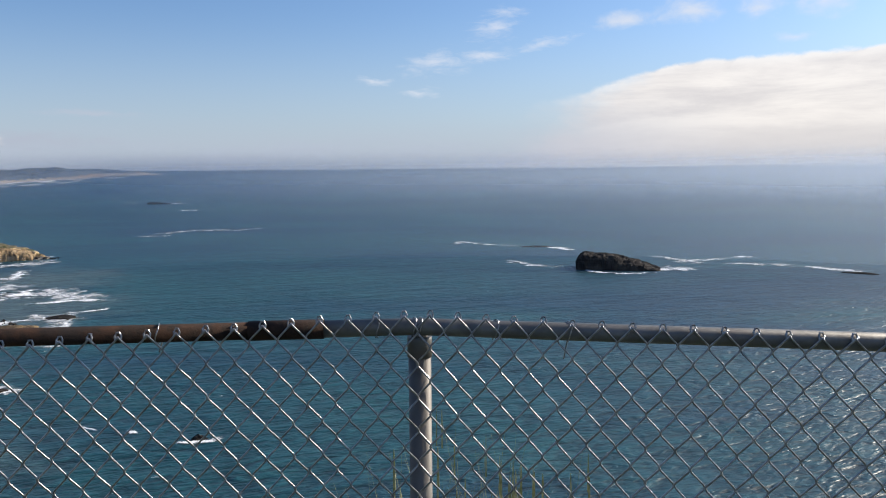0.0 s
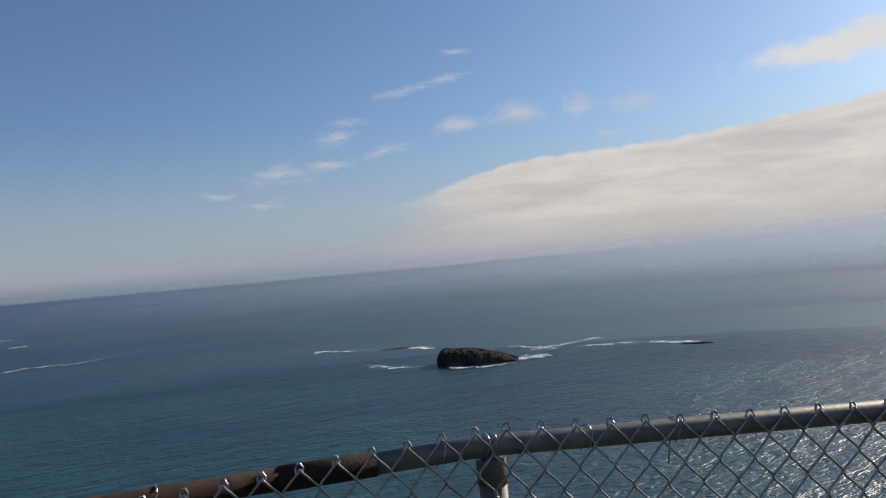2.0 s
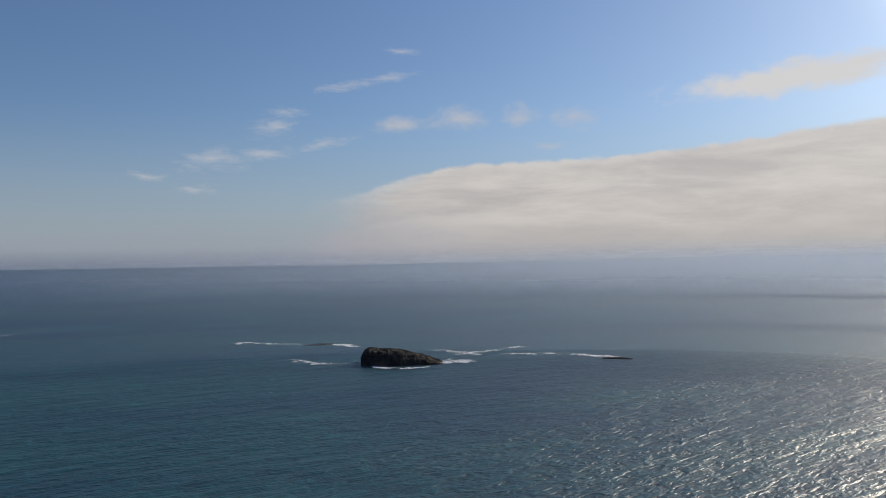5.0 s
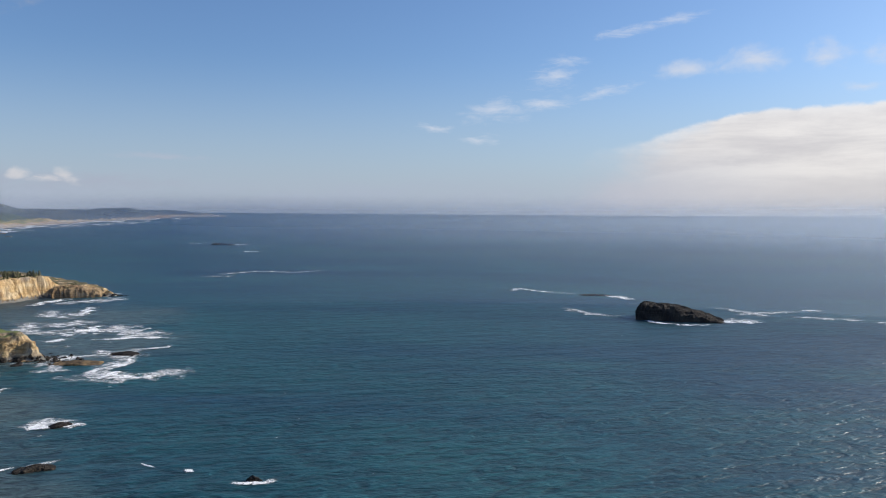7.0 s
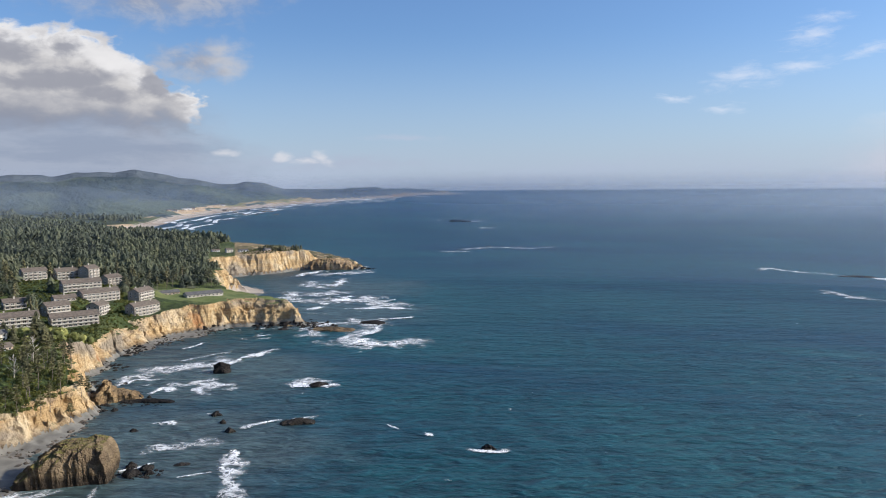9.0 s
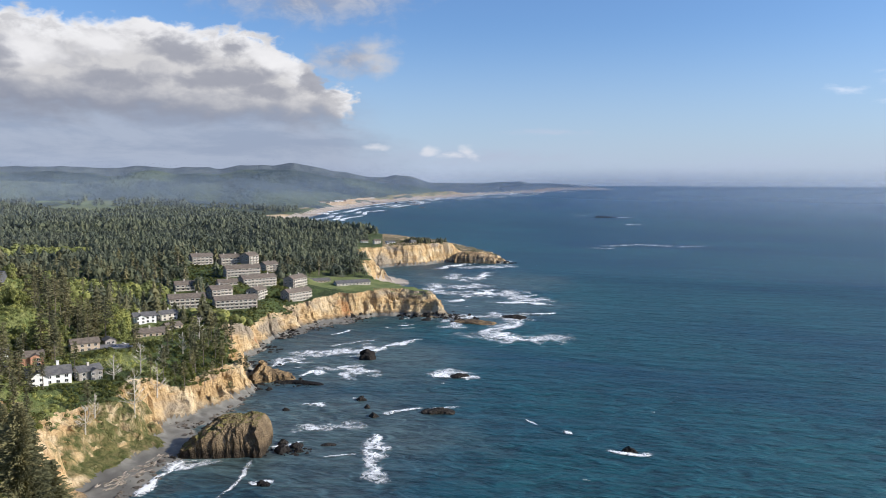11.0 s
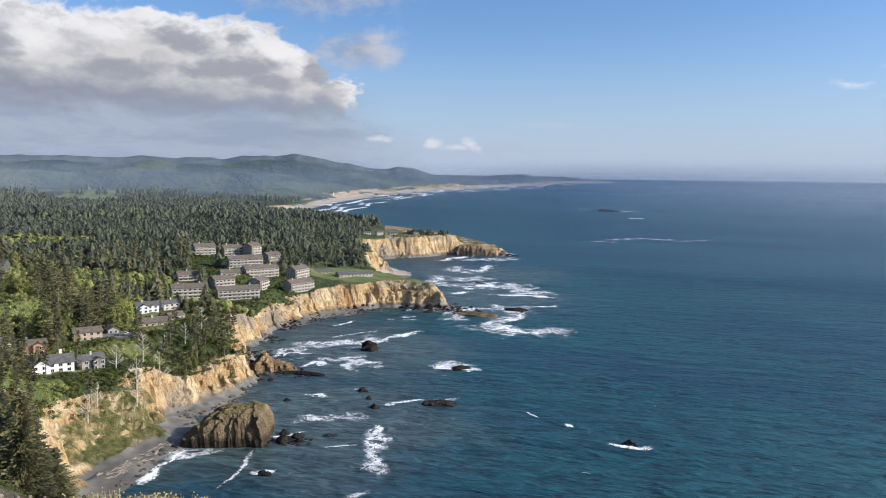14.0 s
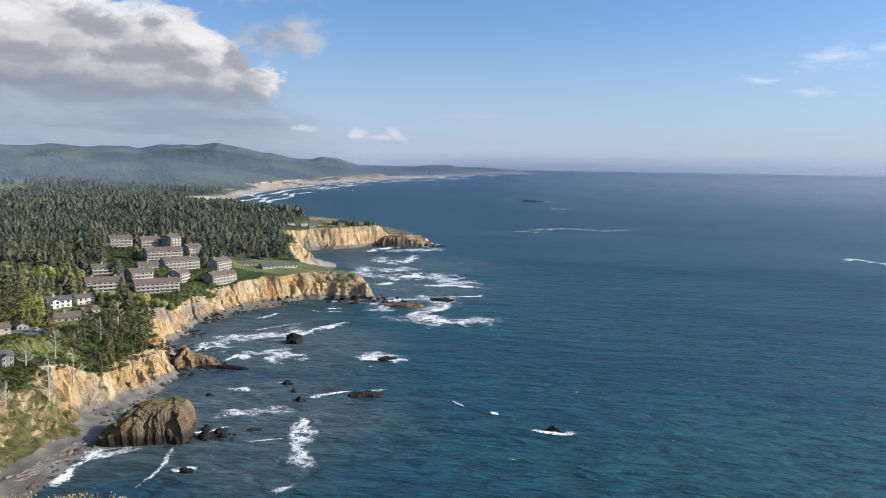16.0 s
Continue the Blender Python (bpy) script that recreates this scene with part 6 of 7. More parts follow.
def fir_template(rng, tiers=7, seg=9, bare=0.06):
    """A conifer of ragged skirts one over another, unit height: it has a lit and a shaded side."""
    vs, fs = [], []
    fat = rng.uniform(0.19, 0.32)
    lean = (rng.uniform(-0.04, 0.04), rng.uniform(-0.04, 0.04))
    for k in range(tiers):
        t = bare + (1 - bare) * (k + rng.uniform(-0.2, 0.2)) / tiers
        r = fat * (1 - (k / tiers) ** 1.5) * rng.uniform(0.65, 1.25) + 0.02
        top = min(1.0, t + (1 - bare) / tiers * rng.uniform(1.5, 2.1))
        b0, turn = len(vs), rng.uniform(0, 6.28)
        vs.append((lean[0] * top + rng.uniform(-0.015, 0.015), lean[1] * top + rng.uniform(-0.015, 0.015), top))
        for i in range(seg):
            a, q = turn + 6.28 * (i + rng.uniform(-0.3, 0.3)) / seg, r * (rng.uniform(0.9, 1.22) if i % 2 else rng.uniform(0.58, 0.88))
            vs.append((lean[0] * t + math.cos(a) * q, lean[1] * t + math.sin(a) * q, t + (rng.uniform(-0.05, 0.0) if i % 2 else rng.uniform(0.0, 0.04))))
        fs += [(b0, b0 + 1 + i, b0 + 1 + (i + 1) % seg) for i in range(seg) if rng.random() > 0.10]
    return np.array(vs), np.array(fs)


def round_template(rng, n=46, grain=1.0):
    vs, fs = [], []
    for k in range(n):
        d = Vector((rng.gauss(0, 1), rng.gauss(0, 1), rng.gauss(0, 1))).normalized()
        d.z = abs(d.z) * 1.0 - 0.25
        c = Vector((d.x * 0.42, d.y * 0.42, 0.5 + d.z * 0.5)) * rng.uniform(0.75, 1.05)
        s1 = d.orthogonal().normalized()
        s2 = d.cross(s1)
        b0 = len(vs)
        for i in range(3):
            a = 6.28 * i / 3 + rng.random()
            vs.append(tuple(c + (s1 * math.cos(a) + s2 * math.sin(a)) * rng.uniform(0.12, 0.24) * grain))
        fs.append((b0, b0 + 1, b0 + 2))
    return np.array(vs), np.array(fs)


def woods(name, spots, heights, templates, mat, label, category, widen=1.0, seed=3):
    """Many trees joined into one mass."""
    rng = np.random.default_rng(seed)
    vs, fs, base = [], [], 0
    pick = rng.integers(len(templates), size=len(spots))
    for k, (tv, tf) in enumerate(templates):
        s = spots[pick == k]
        h = heights[pick == k]
        a = rng.uniform(0, 6.28, len(s))
        w = widen * rng.uniform(0.8, 1.3, len(s))
        x = (tv[None, :, 0] * np.cos(a)[:, None] - tv[None, :, 1] * np.sin(a)[:, None]) * (h * w)[:, None] + s[:, 0:1]
        y = (tv[None, :, 0] * np.sin(a)[:, None] + tv[None, :, 1] * np.cos(a)[:, None]) * (h * w)[:, None] + s[:, 1:2]
        z = tv[None, :, 2] * h[:, None] + s[:, 2:3] - 0.5
        vs.append(np.stack([x.ravel(), y.ravel(), z.ravel()], 1))
        fs.append((tf[None] + (np.arange(len(s)) * len(tv))[:, None, None]).reshape(-1, 3) + base)
        base += len(s) * len(tv)
    return tagged(big_mesh(name, np.concatenate(vs), np.concatenate(fs), mat, False), label, category, kind="stuff")


def sector(n, az0, az1, r0, r1, seed):
    rng = np.random.default_rng(seed)
    az = np.radians(rng.uniform(az0, az1, n))
    r = np.sqrt(rng.uniform(r0 * r0, r1 * r1, n))
    return -np.sin(az) * r, np.cos(az) * r


# clearings: houses, lawns and road, as x, y, radius
CLEARINGS = np.array([(b[0], b[1], b[3] * 0.5 + 5) for b in BUILDINGS] + [(-453, 312, 17)], dtype=float)


def clear_of(x, y, grow=1.0):
    ok = np.ones(len(x), dtype=bool)
    for cx, cy, cr in CLEARINGS:
        ok &= (x - cx) ** 2 + (y - cy) ** 2 > (cr * grow) ** 2
        # the ground between a house and the sea stays low
        r = math.hypot(cx, cy)
        d = np.hypot(x, y)
        across = np.abs(x * cy - y * cx) / r
        ok &= ~((across < cr * 0.8 * grow) & (d < r) & (d > r - 34))
    return ok


def low_growth(x, y):
    """Ground in front of the buildings, kept to shrubs."""
    low = np.zeros(len(x), dtype=bool)
    for cx, cy, cr in CLEARINGS:
        r = math.hypot(cx, cy)
        d = np.hypot(x, y)
        across = np.abs(x * cy - y * cx) / r
        low |= (across < cr * 0.9) & (d < r) & (d > r - 135) & (x * cx + y * cy > 0)
    return low


def thin(x, y, gap):
    """Keep spots at least gap metres apart, first come first served."""
    cells, keep = {}, []
    for i in range(len(x)):
        c = (int(x[i] // gap), int(y[i] // gap))
        if any((x[i] - x[j]) ** 2 + (y[i] - y[j]) ** 2 < gap * gap for a in (-1, 0, 1) for b in (-1, 0, 1) for j in cells.get((c[0] + a, c[1] + b), ())):
            continue
        cells.setdefault(c, []).append(i)
        keep.append(i)
    return np.array(keep, dtype=int)


def near_height(x, y):
    return float(ground(np.array([float(x)]), np.array([float(y)]))[0][0])


def plant():
    trng = random.Random(11)
    # nearest trees, each a thing
    makers = [spruce(40 + k, h, b, s, lv) for k, (h, b, s, lv) in enumerate(((30, 0.12, 0.17, 46), (34, 0.25, 0.15, 46), (26, 0.10, 0.20, 40), (22, 0.15, 0.22, 36), (31, 0.40, 0.14, 36), (18, 0.08, 0.26, 32), (20, 0.52, 0.17, 20), (24, 0.48, 0.14, 24), (17, 0.58, 0.20, 16)))]
    alders = [leafy(60 + k, 11 + 2 * k, ALDER, label="bright green alder in fresh leaf", blobs=30, leaves=44) for k in range(3)]
    shrubs = [leafy(70 + k, 4.5, SHRUB, "shrub", "low green shrub on the clifftop", 14, 22) for k in range(2)]
    for s in shrubs:
        s["category"] = "shrub"
    x, y = sector(9000, 43, 77, 235, 700, 21)
    h, sd, top = ground(x, y)
    green = meadow(x, y)
    r = np.hypot(x, y)
    az = np.degrees(np.arctan2(-x, y))
    ok = (sd > 13) & clear_of(x, y) & (h > 8) & (h > top - 5)
    ok &= ~((az > 57) & (r < 270)) & ~((az < 57.5) & (r < 440) & (sd > 25)) & (meadow(x, y) < 0.62 + 0.5 * (fbm(x / 28, y / 28, 97, 2) - 0.3))
    x, y, h, green, r, sd = (v[ok] for v in (x, y, h, green, r, sd))
    k = thin(x, y, 7.2)
    x, y, h, green, r, sd = (v[k] for v in (x, y, h, green, r, sd))
    low = low_growth(x, y)
    order = np.argsort(r)
    count = {"spruce": 0, "alder": 0, "shrub": 0}
    rest, rest_green = [], []
    placed = {}
    for i in order:
        if low[i] and trng.random() < 0.88:
            kind, pool = "shrub", shrubs
        elif green[i] > 0.45 and trng.random() < 0.85:
            kind, pool = "alder", alders
        elif sd[i] < 26 and trng.random() < 0.6:
            kind, pool = "shrub", shrubs
        else:
            kind, pool = "spruce", makers
        if count[kind] >= (285 if kind == "spruce" else 120):
            (rest_green if kind != "spruce" else rest).append((x[i], y[i], h[i]))
            continue
        count[kind] += 1
        src = trng.choice(makers[6:] if kind == "spruce" and sd[i] < 62 else makers[:6] if kind == "spruce" else pool)
        s = trng.uniform(0.72, 1.12)
        m = pose(x[i], y[i], h[i] - 0.4, 0, 0, trng.uniform(0, 360))
        if src.name not in placed:
            src.matrix_world = m
            placed[src.name] = src
            src.scale = (s, s, s)
        else:
            ob = copy_thing(src, m)
            ob.scale = (s, s, s)
    for src in makers + alders + shrubs:
        if src.name not in placed:
            for c in (*src.children_recursive, src):
                bpy.data.objects.remove(c)
    # the tall spruces on the near shoulder
    fine_ones = [spruce(140 + k, h, b, s, lv, 3.0) for k, (h, b, s, lv) in enumerate(((30, 0.08, 0.16, 96), (34, 0.16, 0.15, 100), (31, 0.22, 0.14, 88), (26, 0.06, 0.19, 84)))]
    for k, (a, d, hh) in enumerate(((60.3, 150, 0.86), (61.2, 158, 0.80), (62.4, 166, 0.95), (63.2, 158, 1.0), (64.2, 170, 1.02), (64.9, 158, 0.94), (65.7, 172, 1.08), (66.6, 160, 1.0), (67.4, 174, 1.1),
                                      (68.2, 162, 0.98), (69.1, 172, 1.06), (70.0, 158, 1.02), (71.0, 168, 1.08), (72.3, 160, 1.0), (63.6, 184, 1.0), (66.0, 188, 1.06), (68.6, 188, 1.1), (70.8, 186, 1.04), (61.8, 182, 0.9), (59.6, 160, 0.62), (58.9, 152, 0.80), (58.0, 156, 0.74), (57.3, 150, 0.60), (60.9, 146, 0.84))):
        px, py = polar(a, d)
        src = fine_ones[k % 4]
        s = hh * (21.5 / (30, 34, 31, 26)[k % 4])
        m = pose(px, py, near_height(px, py) - 0.5, 0, 0, 67 * k % 360)
        ob = src if k < 4 else copy_thing(src, m)
        ob.matrix_basis = m
        wide = 1.9 if a < 59.2 else 1.35
        ob.scale = (s * wide, s * wide, s)
    # a copse on the steep green slope behind the houses
    for k, (a, d, s) in enumerate(((61.0, 452, 0.62), (61.5, 440, 0.7), (62.0, 468, 0.66), (62.4, 446, 0.72), (62.9, 458, 0.8), (63.3, 476, 0.74), (61.8, 492, 0.8), (62.6, 500, 0.78), (60.4, 446, 0.6),
                                   (60.0, 470, 0.7), (63.8, 450, 0.66), (61.2, 478, 0.75), (62.2, 420, 0.6), (61.3, 415, 0.58), (60.6, 404, 0.6), (63.0, 432, 0.7), (59.6, 452, 0.66), (63.4, 520, 0.8), (64.2, 500, 0.7))):
        px, py = polar(a, d)
        src = makers[k % 6]
        if src.name in placed:
            ob = copy_thing(src, pose(px, py, near_height(px, py) - 0.5, 0, 0, 53 * k % 360))
            ob.scale = (s, s, s)
    # thin bare-stemmed spruces in a row along the cliff edge
    for k, (px, py) in enumerate(((-395, 299), (-392, 306), (-384, 308), (-374, 307), (-389, 326), (-377, 325), (-380, 334), (-389, 350), (-372, 341), (-387, 364), (-394, 376))):
        src = makers[6 + k % 3]
        if src.name in placed:
            s = 0.72 + 0.07 * (k % 4)
            ob = copy_thing(src, pose(px - 3, py + 2, near_height(px - 3, py + 2) - 0.5, 0, 0, 71 * k % 360))
            ob.scale = (s, s, s)
    # tall bare trees over the brush
    for k, (px, py, hh) in enumerate(((-351, 255, 27), (-378, 290, 21), (-350, 226, 15))):
        d = dead_tree(90 + k, hh)
        d.location = (px, py, near_height(px, py) - 0.5)
        d["label"] = "tall bare grey tree standing in clifftop brush"
    # dead trees by the cliff edge
    for k, (dx, dy) in enumerate(((-345, 232), (-372, 262), (-386, 290), (-402, 318), (-415, 345), (-430, 372))):
        hh = float(ground(np.array([dx - 12.0]), np.array([dy + 4.0]))[0][0])
        d = dead_tree(80 + k, 12 + 3 * (k % 3))
        d.location = (dx - 12, dy + 4, hh - 0.4)
    # thick brush on the slopes, round the houses and along the cliff top
    rng = random.Random(15)
    nb = np.random.default_rng(18)
    tufts = [round_template(rng, 56, 0.8) for _ in range(6)]
    x, y = sector(60000, 42, 79, 60, 960, 51)
    h, sd, top = ground(x, y)
    r, az = np.hypot(x, y), np.degrees(np.arctan2(-x, y))
    open_green = meadow(x, y) > 0.30
    ok = (sd > 11) & (h > 12) & (h > top - 3.5) & (r > 215) & ~is_lawn(x, y) & ((sd < 40) | open_green | low_growth(x, y) | ((r < 560) & (az > 54)))
    ok &= ~((bell(x, y, -545, 690, 50) > 0.35) | (bell(x, y, -480, 700, 45) > 0.35))
    for cx, cy, cr in CLEARINGS:
        ok &= (x - cx) ** 2 + (y - cy) ** 2 > (cr * 0.75) ** 2
    x, y, h, sd, r = (v[ok] for v in (x, y, h, sd, r))
    k = thin(x, y, 2.5)
    spots = np.stack([x[k], y[k], h[k] - 0.5], 1)
    size = nb.uniform(1.3, 3.6, len(k)) * (0.6 + 0.9 * fbm(x[k] / 25, y[k] / 25, 95, 3))
    bright = meadow(x[k], y[k]) + 0.5 * fbm(x[k] / 30, y[k] / 30, 96, 3) > 0.62
    woods("brush", spots[~bright], size[~bright], tufts, SHRUB, "dense green brush on the clifftop and round the houses", "brush", 1.25)
    woods("hillside_brush", spots[bright], size[bright], tufts, ALDER, "bright yellow-green brush on the hillside meadow", "brush", 1.25)
    # low scrub on the near shoulder, below the spruces
    x, y = sector(26000, 56.5, 79, 45, 215, 53)
    h, sd, top = ground(x, y)
    k = thin(x, y, 1.25)
    x, y, h = x[k], y[k], h[k]
    size = nb.uniform(0.5, 1.5, len(k)) * (0.5 + 1.0 * fbm(x / 12, y / 12, 98, 3))
    sprays = [round_template(rng, 60, 0.5) for _ in range(6)]
    spots = np.stack([x, y, h - 0.15], 1)
    dry = fbm(x / 18, y / 18, 99, 3) > 0.56
    woods("scrub", spots[~dry], size[~dry], sprays, SHRUB, "low green scrub on the shoulder of the bluff", "scrub", 1.4)
    woods("dry_scrub", spots[dry], size[dry] * 0.8, sprays, leaf_material("dry_scrub_leaves", (0.13, 0.10, 0.05), (0.20, 0.17, 0.08), (0.12, 0.13, 0.05)), "brownish dry scrub on the shoulder of the bluff", "scrub", 1.4)
    # woods behind
    rng = random.Random(5)
    fir = [fir_template(rng, rng.choice((6, 7, 8)), 10) for _ in range(14)]
    bush = [round_template(rng) for _ in range(4)]
    nr = np.random.default_rng(8)
    if rest:
        rest = np.array(rest)
        woods("spruce_wood", rest, nr.uniform(10, 22, len(rest)) * np.where(nr.random(len(rest)) < 0.12, 1.3, 1.0), [fir_template(rng, 14, 14, 0.1) for _ in range(8)], NEEDLES, "dense dark spruce wood behind the houses", "woodland", 1.35)
    if rest_green:
        rest_green = np.array(rest_green)
        woods("alder_thicket", rest_green, nr.uniform(5, 11, len(rest_green)), [round_template(rng, 120) for _ in range(4)], ALDER, "bright green alder thicket on the slope", "woodland", 1.0)
    x, y = sector(34000, 30, 78, 690, 1750, 31)
    h, sd, top = ground(x, y)
    az = np.degrees(np.arctan2(-x, y))
    ok = (sd > 24) & clear_of(x, y) & ~is_lawn(x, y) & (az > 37.6)
    ok &= ~((bell(x, y, -545, 690, 50) > 0.25) | (bell(x, y, -480, 700, 45) > 0.2)) & ~low_growth(x, y)
    x, y, h = x[ok], y[ok], h[ok]
    k = thin(x, y, 8.0)
    spots = np.stack([x[k], y[k], h[k]], 1)
    leafy_here = meadow(spots[:, 0], spots[:, 1]) + fbm(spots[:, 0] / 120, spots[:, 1] / 120, 77, 3) * 0.9 > 0.80
    hs = nr.uniform(8, 18, len(spots)) * (0.55 + 0.9 * fbm(spots[:, 0] / 60, spots[:, 1] / 60, 91, 3)) * np.where(nr.random(len(spots)) < 0.10, 1.4, 1.0)
    hs = hs * np.interp(np.degrees(np.arctan2(-spots[:, 0], spots[:, 1])), [37, 44], [0.7, 1.0])
    # tall bare-stemmed trees at the edge of the wood by the hotels
    edge_wood = (np.hypot(spots[:, 0], spots[:, 1]) < 960) & ~leafy_here & (nr.random(len(spots)) < 0.38)
    bare = [crown_template(rng, 60, 0.06, 0.5) for _ in range(5)]
    stem = (np.array([(0.011 * math.cos(q), 0.011 * math.sin(q), zz) for zz in (0.0, 0.92) for q in (0, 2.09, 4.19)]), np.array([(0, 1, 4), (0, 4, 3), (1, 2, 5), (1, 5, 4), (2, 0, 3), (2, 3, 5)]))
    tall = nr.uniform(15, 25, int(edge_wood.sum()))
    woods("bare_stemmed_conifers", spots[edge_wood], tall, bare, NEEDLES, "tall conifers with bare stems at the edge of the wood", "forest", 0.85)
    woods("conifer_stems", spots[edge_wood], tall, [stem], BARK, "bare grey stems of tall conifers", "forest")
    spots, hs, leafy_here = spots[~edge_wood], hs[~edge_wood], leafy_here[~edge_wood]
    pine_here = ~leafy_here & (nr.random(len(spots)) < 0.10 + 0.45 * (fbm(spots[:, 0] / 90, spots[:, 1] / 90, 57, 3) > 0.52))
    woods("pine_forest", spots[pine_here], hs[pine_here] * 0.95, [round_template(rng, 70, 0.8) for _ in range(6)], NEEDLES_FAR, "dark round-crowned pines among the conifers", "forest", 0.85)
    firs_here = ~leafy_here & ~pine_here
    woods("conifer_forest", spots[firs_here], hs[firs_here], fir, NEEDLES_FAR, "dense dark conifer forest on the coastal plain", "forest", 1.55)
    if leafy_here.any():
        woods("alder_wood", spots[leafy_here], hs[leafy_here] * 0.6, bush, ALDER, "light green broad-leaved wood among conifers", "forest", 1.15)
    # trees and shrubs on top of the far headland
    x, y = sector(5000, 29.6, 36, 1360, 1480, 61)
    h, sd, top = ground(x, y)
    ok = (sd > 13) & (h > top - 3) & (fbm(x / 22, y / 22, 67, 2) > 0.42)
    k = np.where(ok)[0]
    k = k[thin(x[k], y[k], 4.5)]
    clump = bell(x[k], y[k], -800, 1190, 26) + bell(x[k], y[k], -760, 1215, 10)
    spots = np.stack([x[k], y[k], h[k]], 1)
    woods("headland_shrubs", spots, 1.6 + 1.6 * nr.random(len(k)), bush, SHRUB, "low shrubs on top of the far headland", "shrubs", 1.2)
    high = clump > 0.35
    if high.any():
        woods("headland_trees", spots[high], nr.uniform(6, 11, int(high.sum())), fir, NEEDLES, "dark trees on top of the far headland", "woodland", 1.5)
    far_rng = np.random.default_rng(41)
    a, d = np.radians(far_rng.uniform(36, 79, 13000)), 1700 + 1550 * far_rng.random(13000) ** 1.25
    x, y = -np.sin(a) * d, np.cos(a) * d
    z, sd = far_land(x, y)
    ok = (sd > 60) & (fbm(x / 260, y / 260, 51, 3) < 0.68) & ~(far_field(x, y, z) & (far_rng.random(13000) < 0.85))
    x, y, z = x[ok], y[ok], z[ok]
    spots = np.stack([x, y, z], 1)
    small = [fir_template(rng, 4, 7) for _ in range(6)]
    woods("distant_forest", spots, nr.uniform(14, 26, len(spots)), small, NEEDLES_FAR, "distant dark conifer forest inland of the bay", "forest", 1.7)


plant()


# ---------------------------------------------------------------- the lookout: chain-link fence, grass, rocky edge
GALV = two_tone("galvanised_pipe", (0.125, 0.122, 0.116), (0.185, 0.18, 0.17), 14.0, 0.55, 60.0, 0.15, 0.004, (0.14, 0.13, 0.12), 0.4)
RUST = two_tone("rusted_pipe", (0.020, 0.013, 0.010), (0.046, 0.023, 0.014), 30.0, 0.85, 120.0, 0.5, 0.003, (0.022, 0.016, 0.014), 0.25)
WIRE = two_tone("galvanised_wire", (0.22, 0.223, 0.225), (0.38, 0.38, 0.38), 90.0, 0.30, None, spec=0.5)
WIRE.node_tree.nodes["Principled BSDF"].inputs["Metallic"].default_value = 0.6
GALV.node_tree.nodes["Principled BSDF"].inputs["Metallic"].default_value = 0.35

CORNER = Vector((-0.0596, 1.8150, EYE_Z -0.3711))          # rail centre over the corner post
RIGHT = Vector((0.9827, -0.1850, -0.0040))
LEFT = Vector((-0.9976, -0.0698, -0.0047))
# the fabric hangs in front of the rails: its first knuckle and the step from one to the next
FABRIC = ((Vector((-0.0339, 1.7869, EYE_Z - 0.3385)), Vector((0.0648, -0.0122, -0.0019))),
          (Vector((-0.0943, 1.7865, EYE_Z - 0.3349)), Vector((-0.0652, -0.0046, -0.0038))))
PITCH, DROP = 0.0660, 0.0400                          # width of a mesh, half its height


def smooth_part(name, chunks, mat, parent):
    me = mesh_data(name, chunks, mat)
    me.polygons.foreach_set("use_smooth", [len(q.vertices) == 4 for q in me.polygons])
    return part_of(name, me, parent, Matrix())


def wire_mesh(sign, rows):
    """One zigzag wire of the fabric with a hooked knuckle on top."""
    pts = []
    for k in range(rows):
        side = (k % 2) * sign * PITCH / 2
        z = -k * DROP
        for e in (0.10, 0.0, -0.10):
            if k == 0 and e > 0:
                continue
            bulge = 0.0026 * (1 if k % 2 else -1)
            pts.append((side + (abs(e) * PITCH * 0.5) * (-1 if side else 1) * sign, bulge * (1 - abs(e) * 6), z + e * DROP * 1.6))
    return tube(pts, 0.0025, 0.0025, 6)


def knuckle_mesh():
    pts = [(0.006, 0.001, -0.010), (0.007, 0.003, 0.000), (0.003, 0.006, 0.008), (-0.003, 0.006, 0.008), (-0.007, 0.002, 0.000), (-0.005, 0.0, -0.008)]
    return tube(pts, 0.0026, 0.0024, 5)


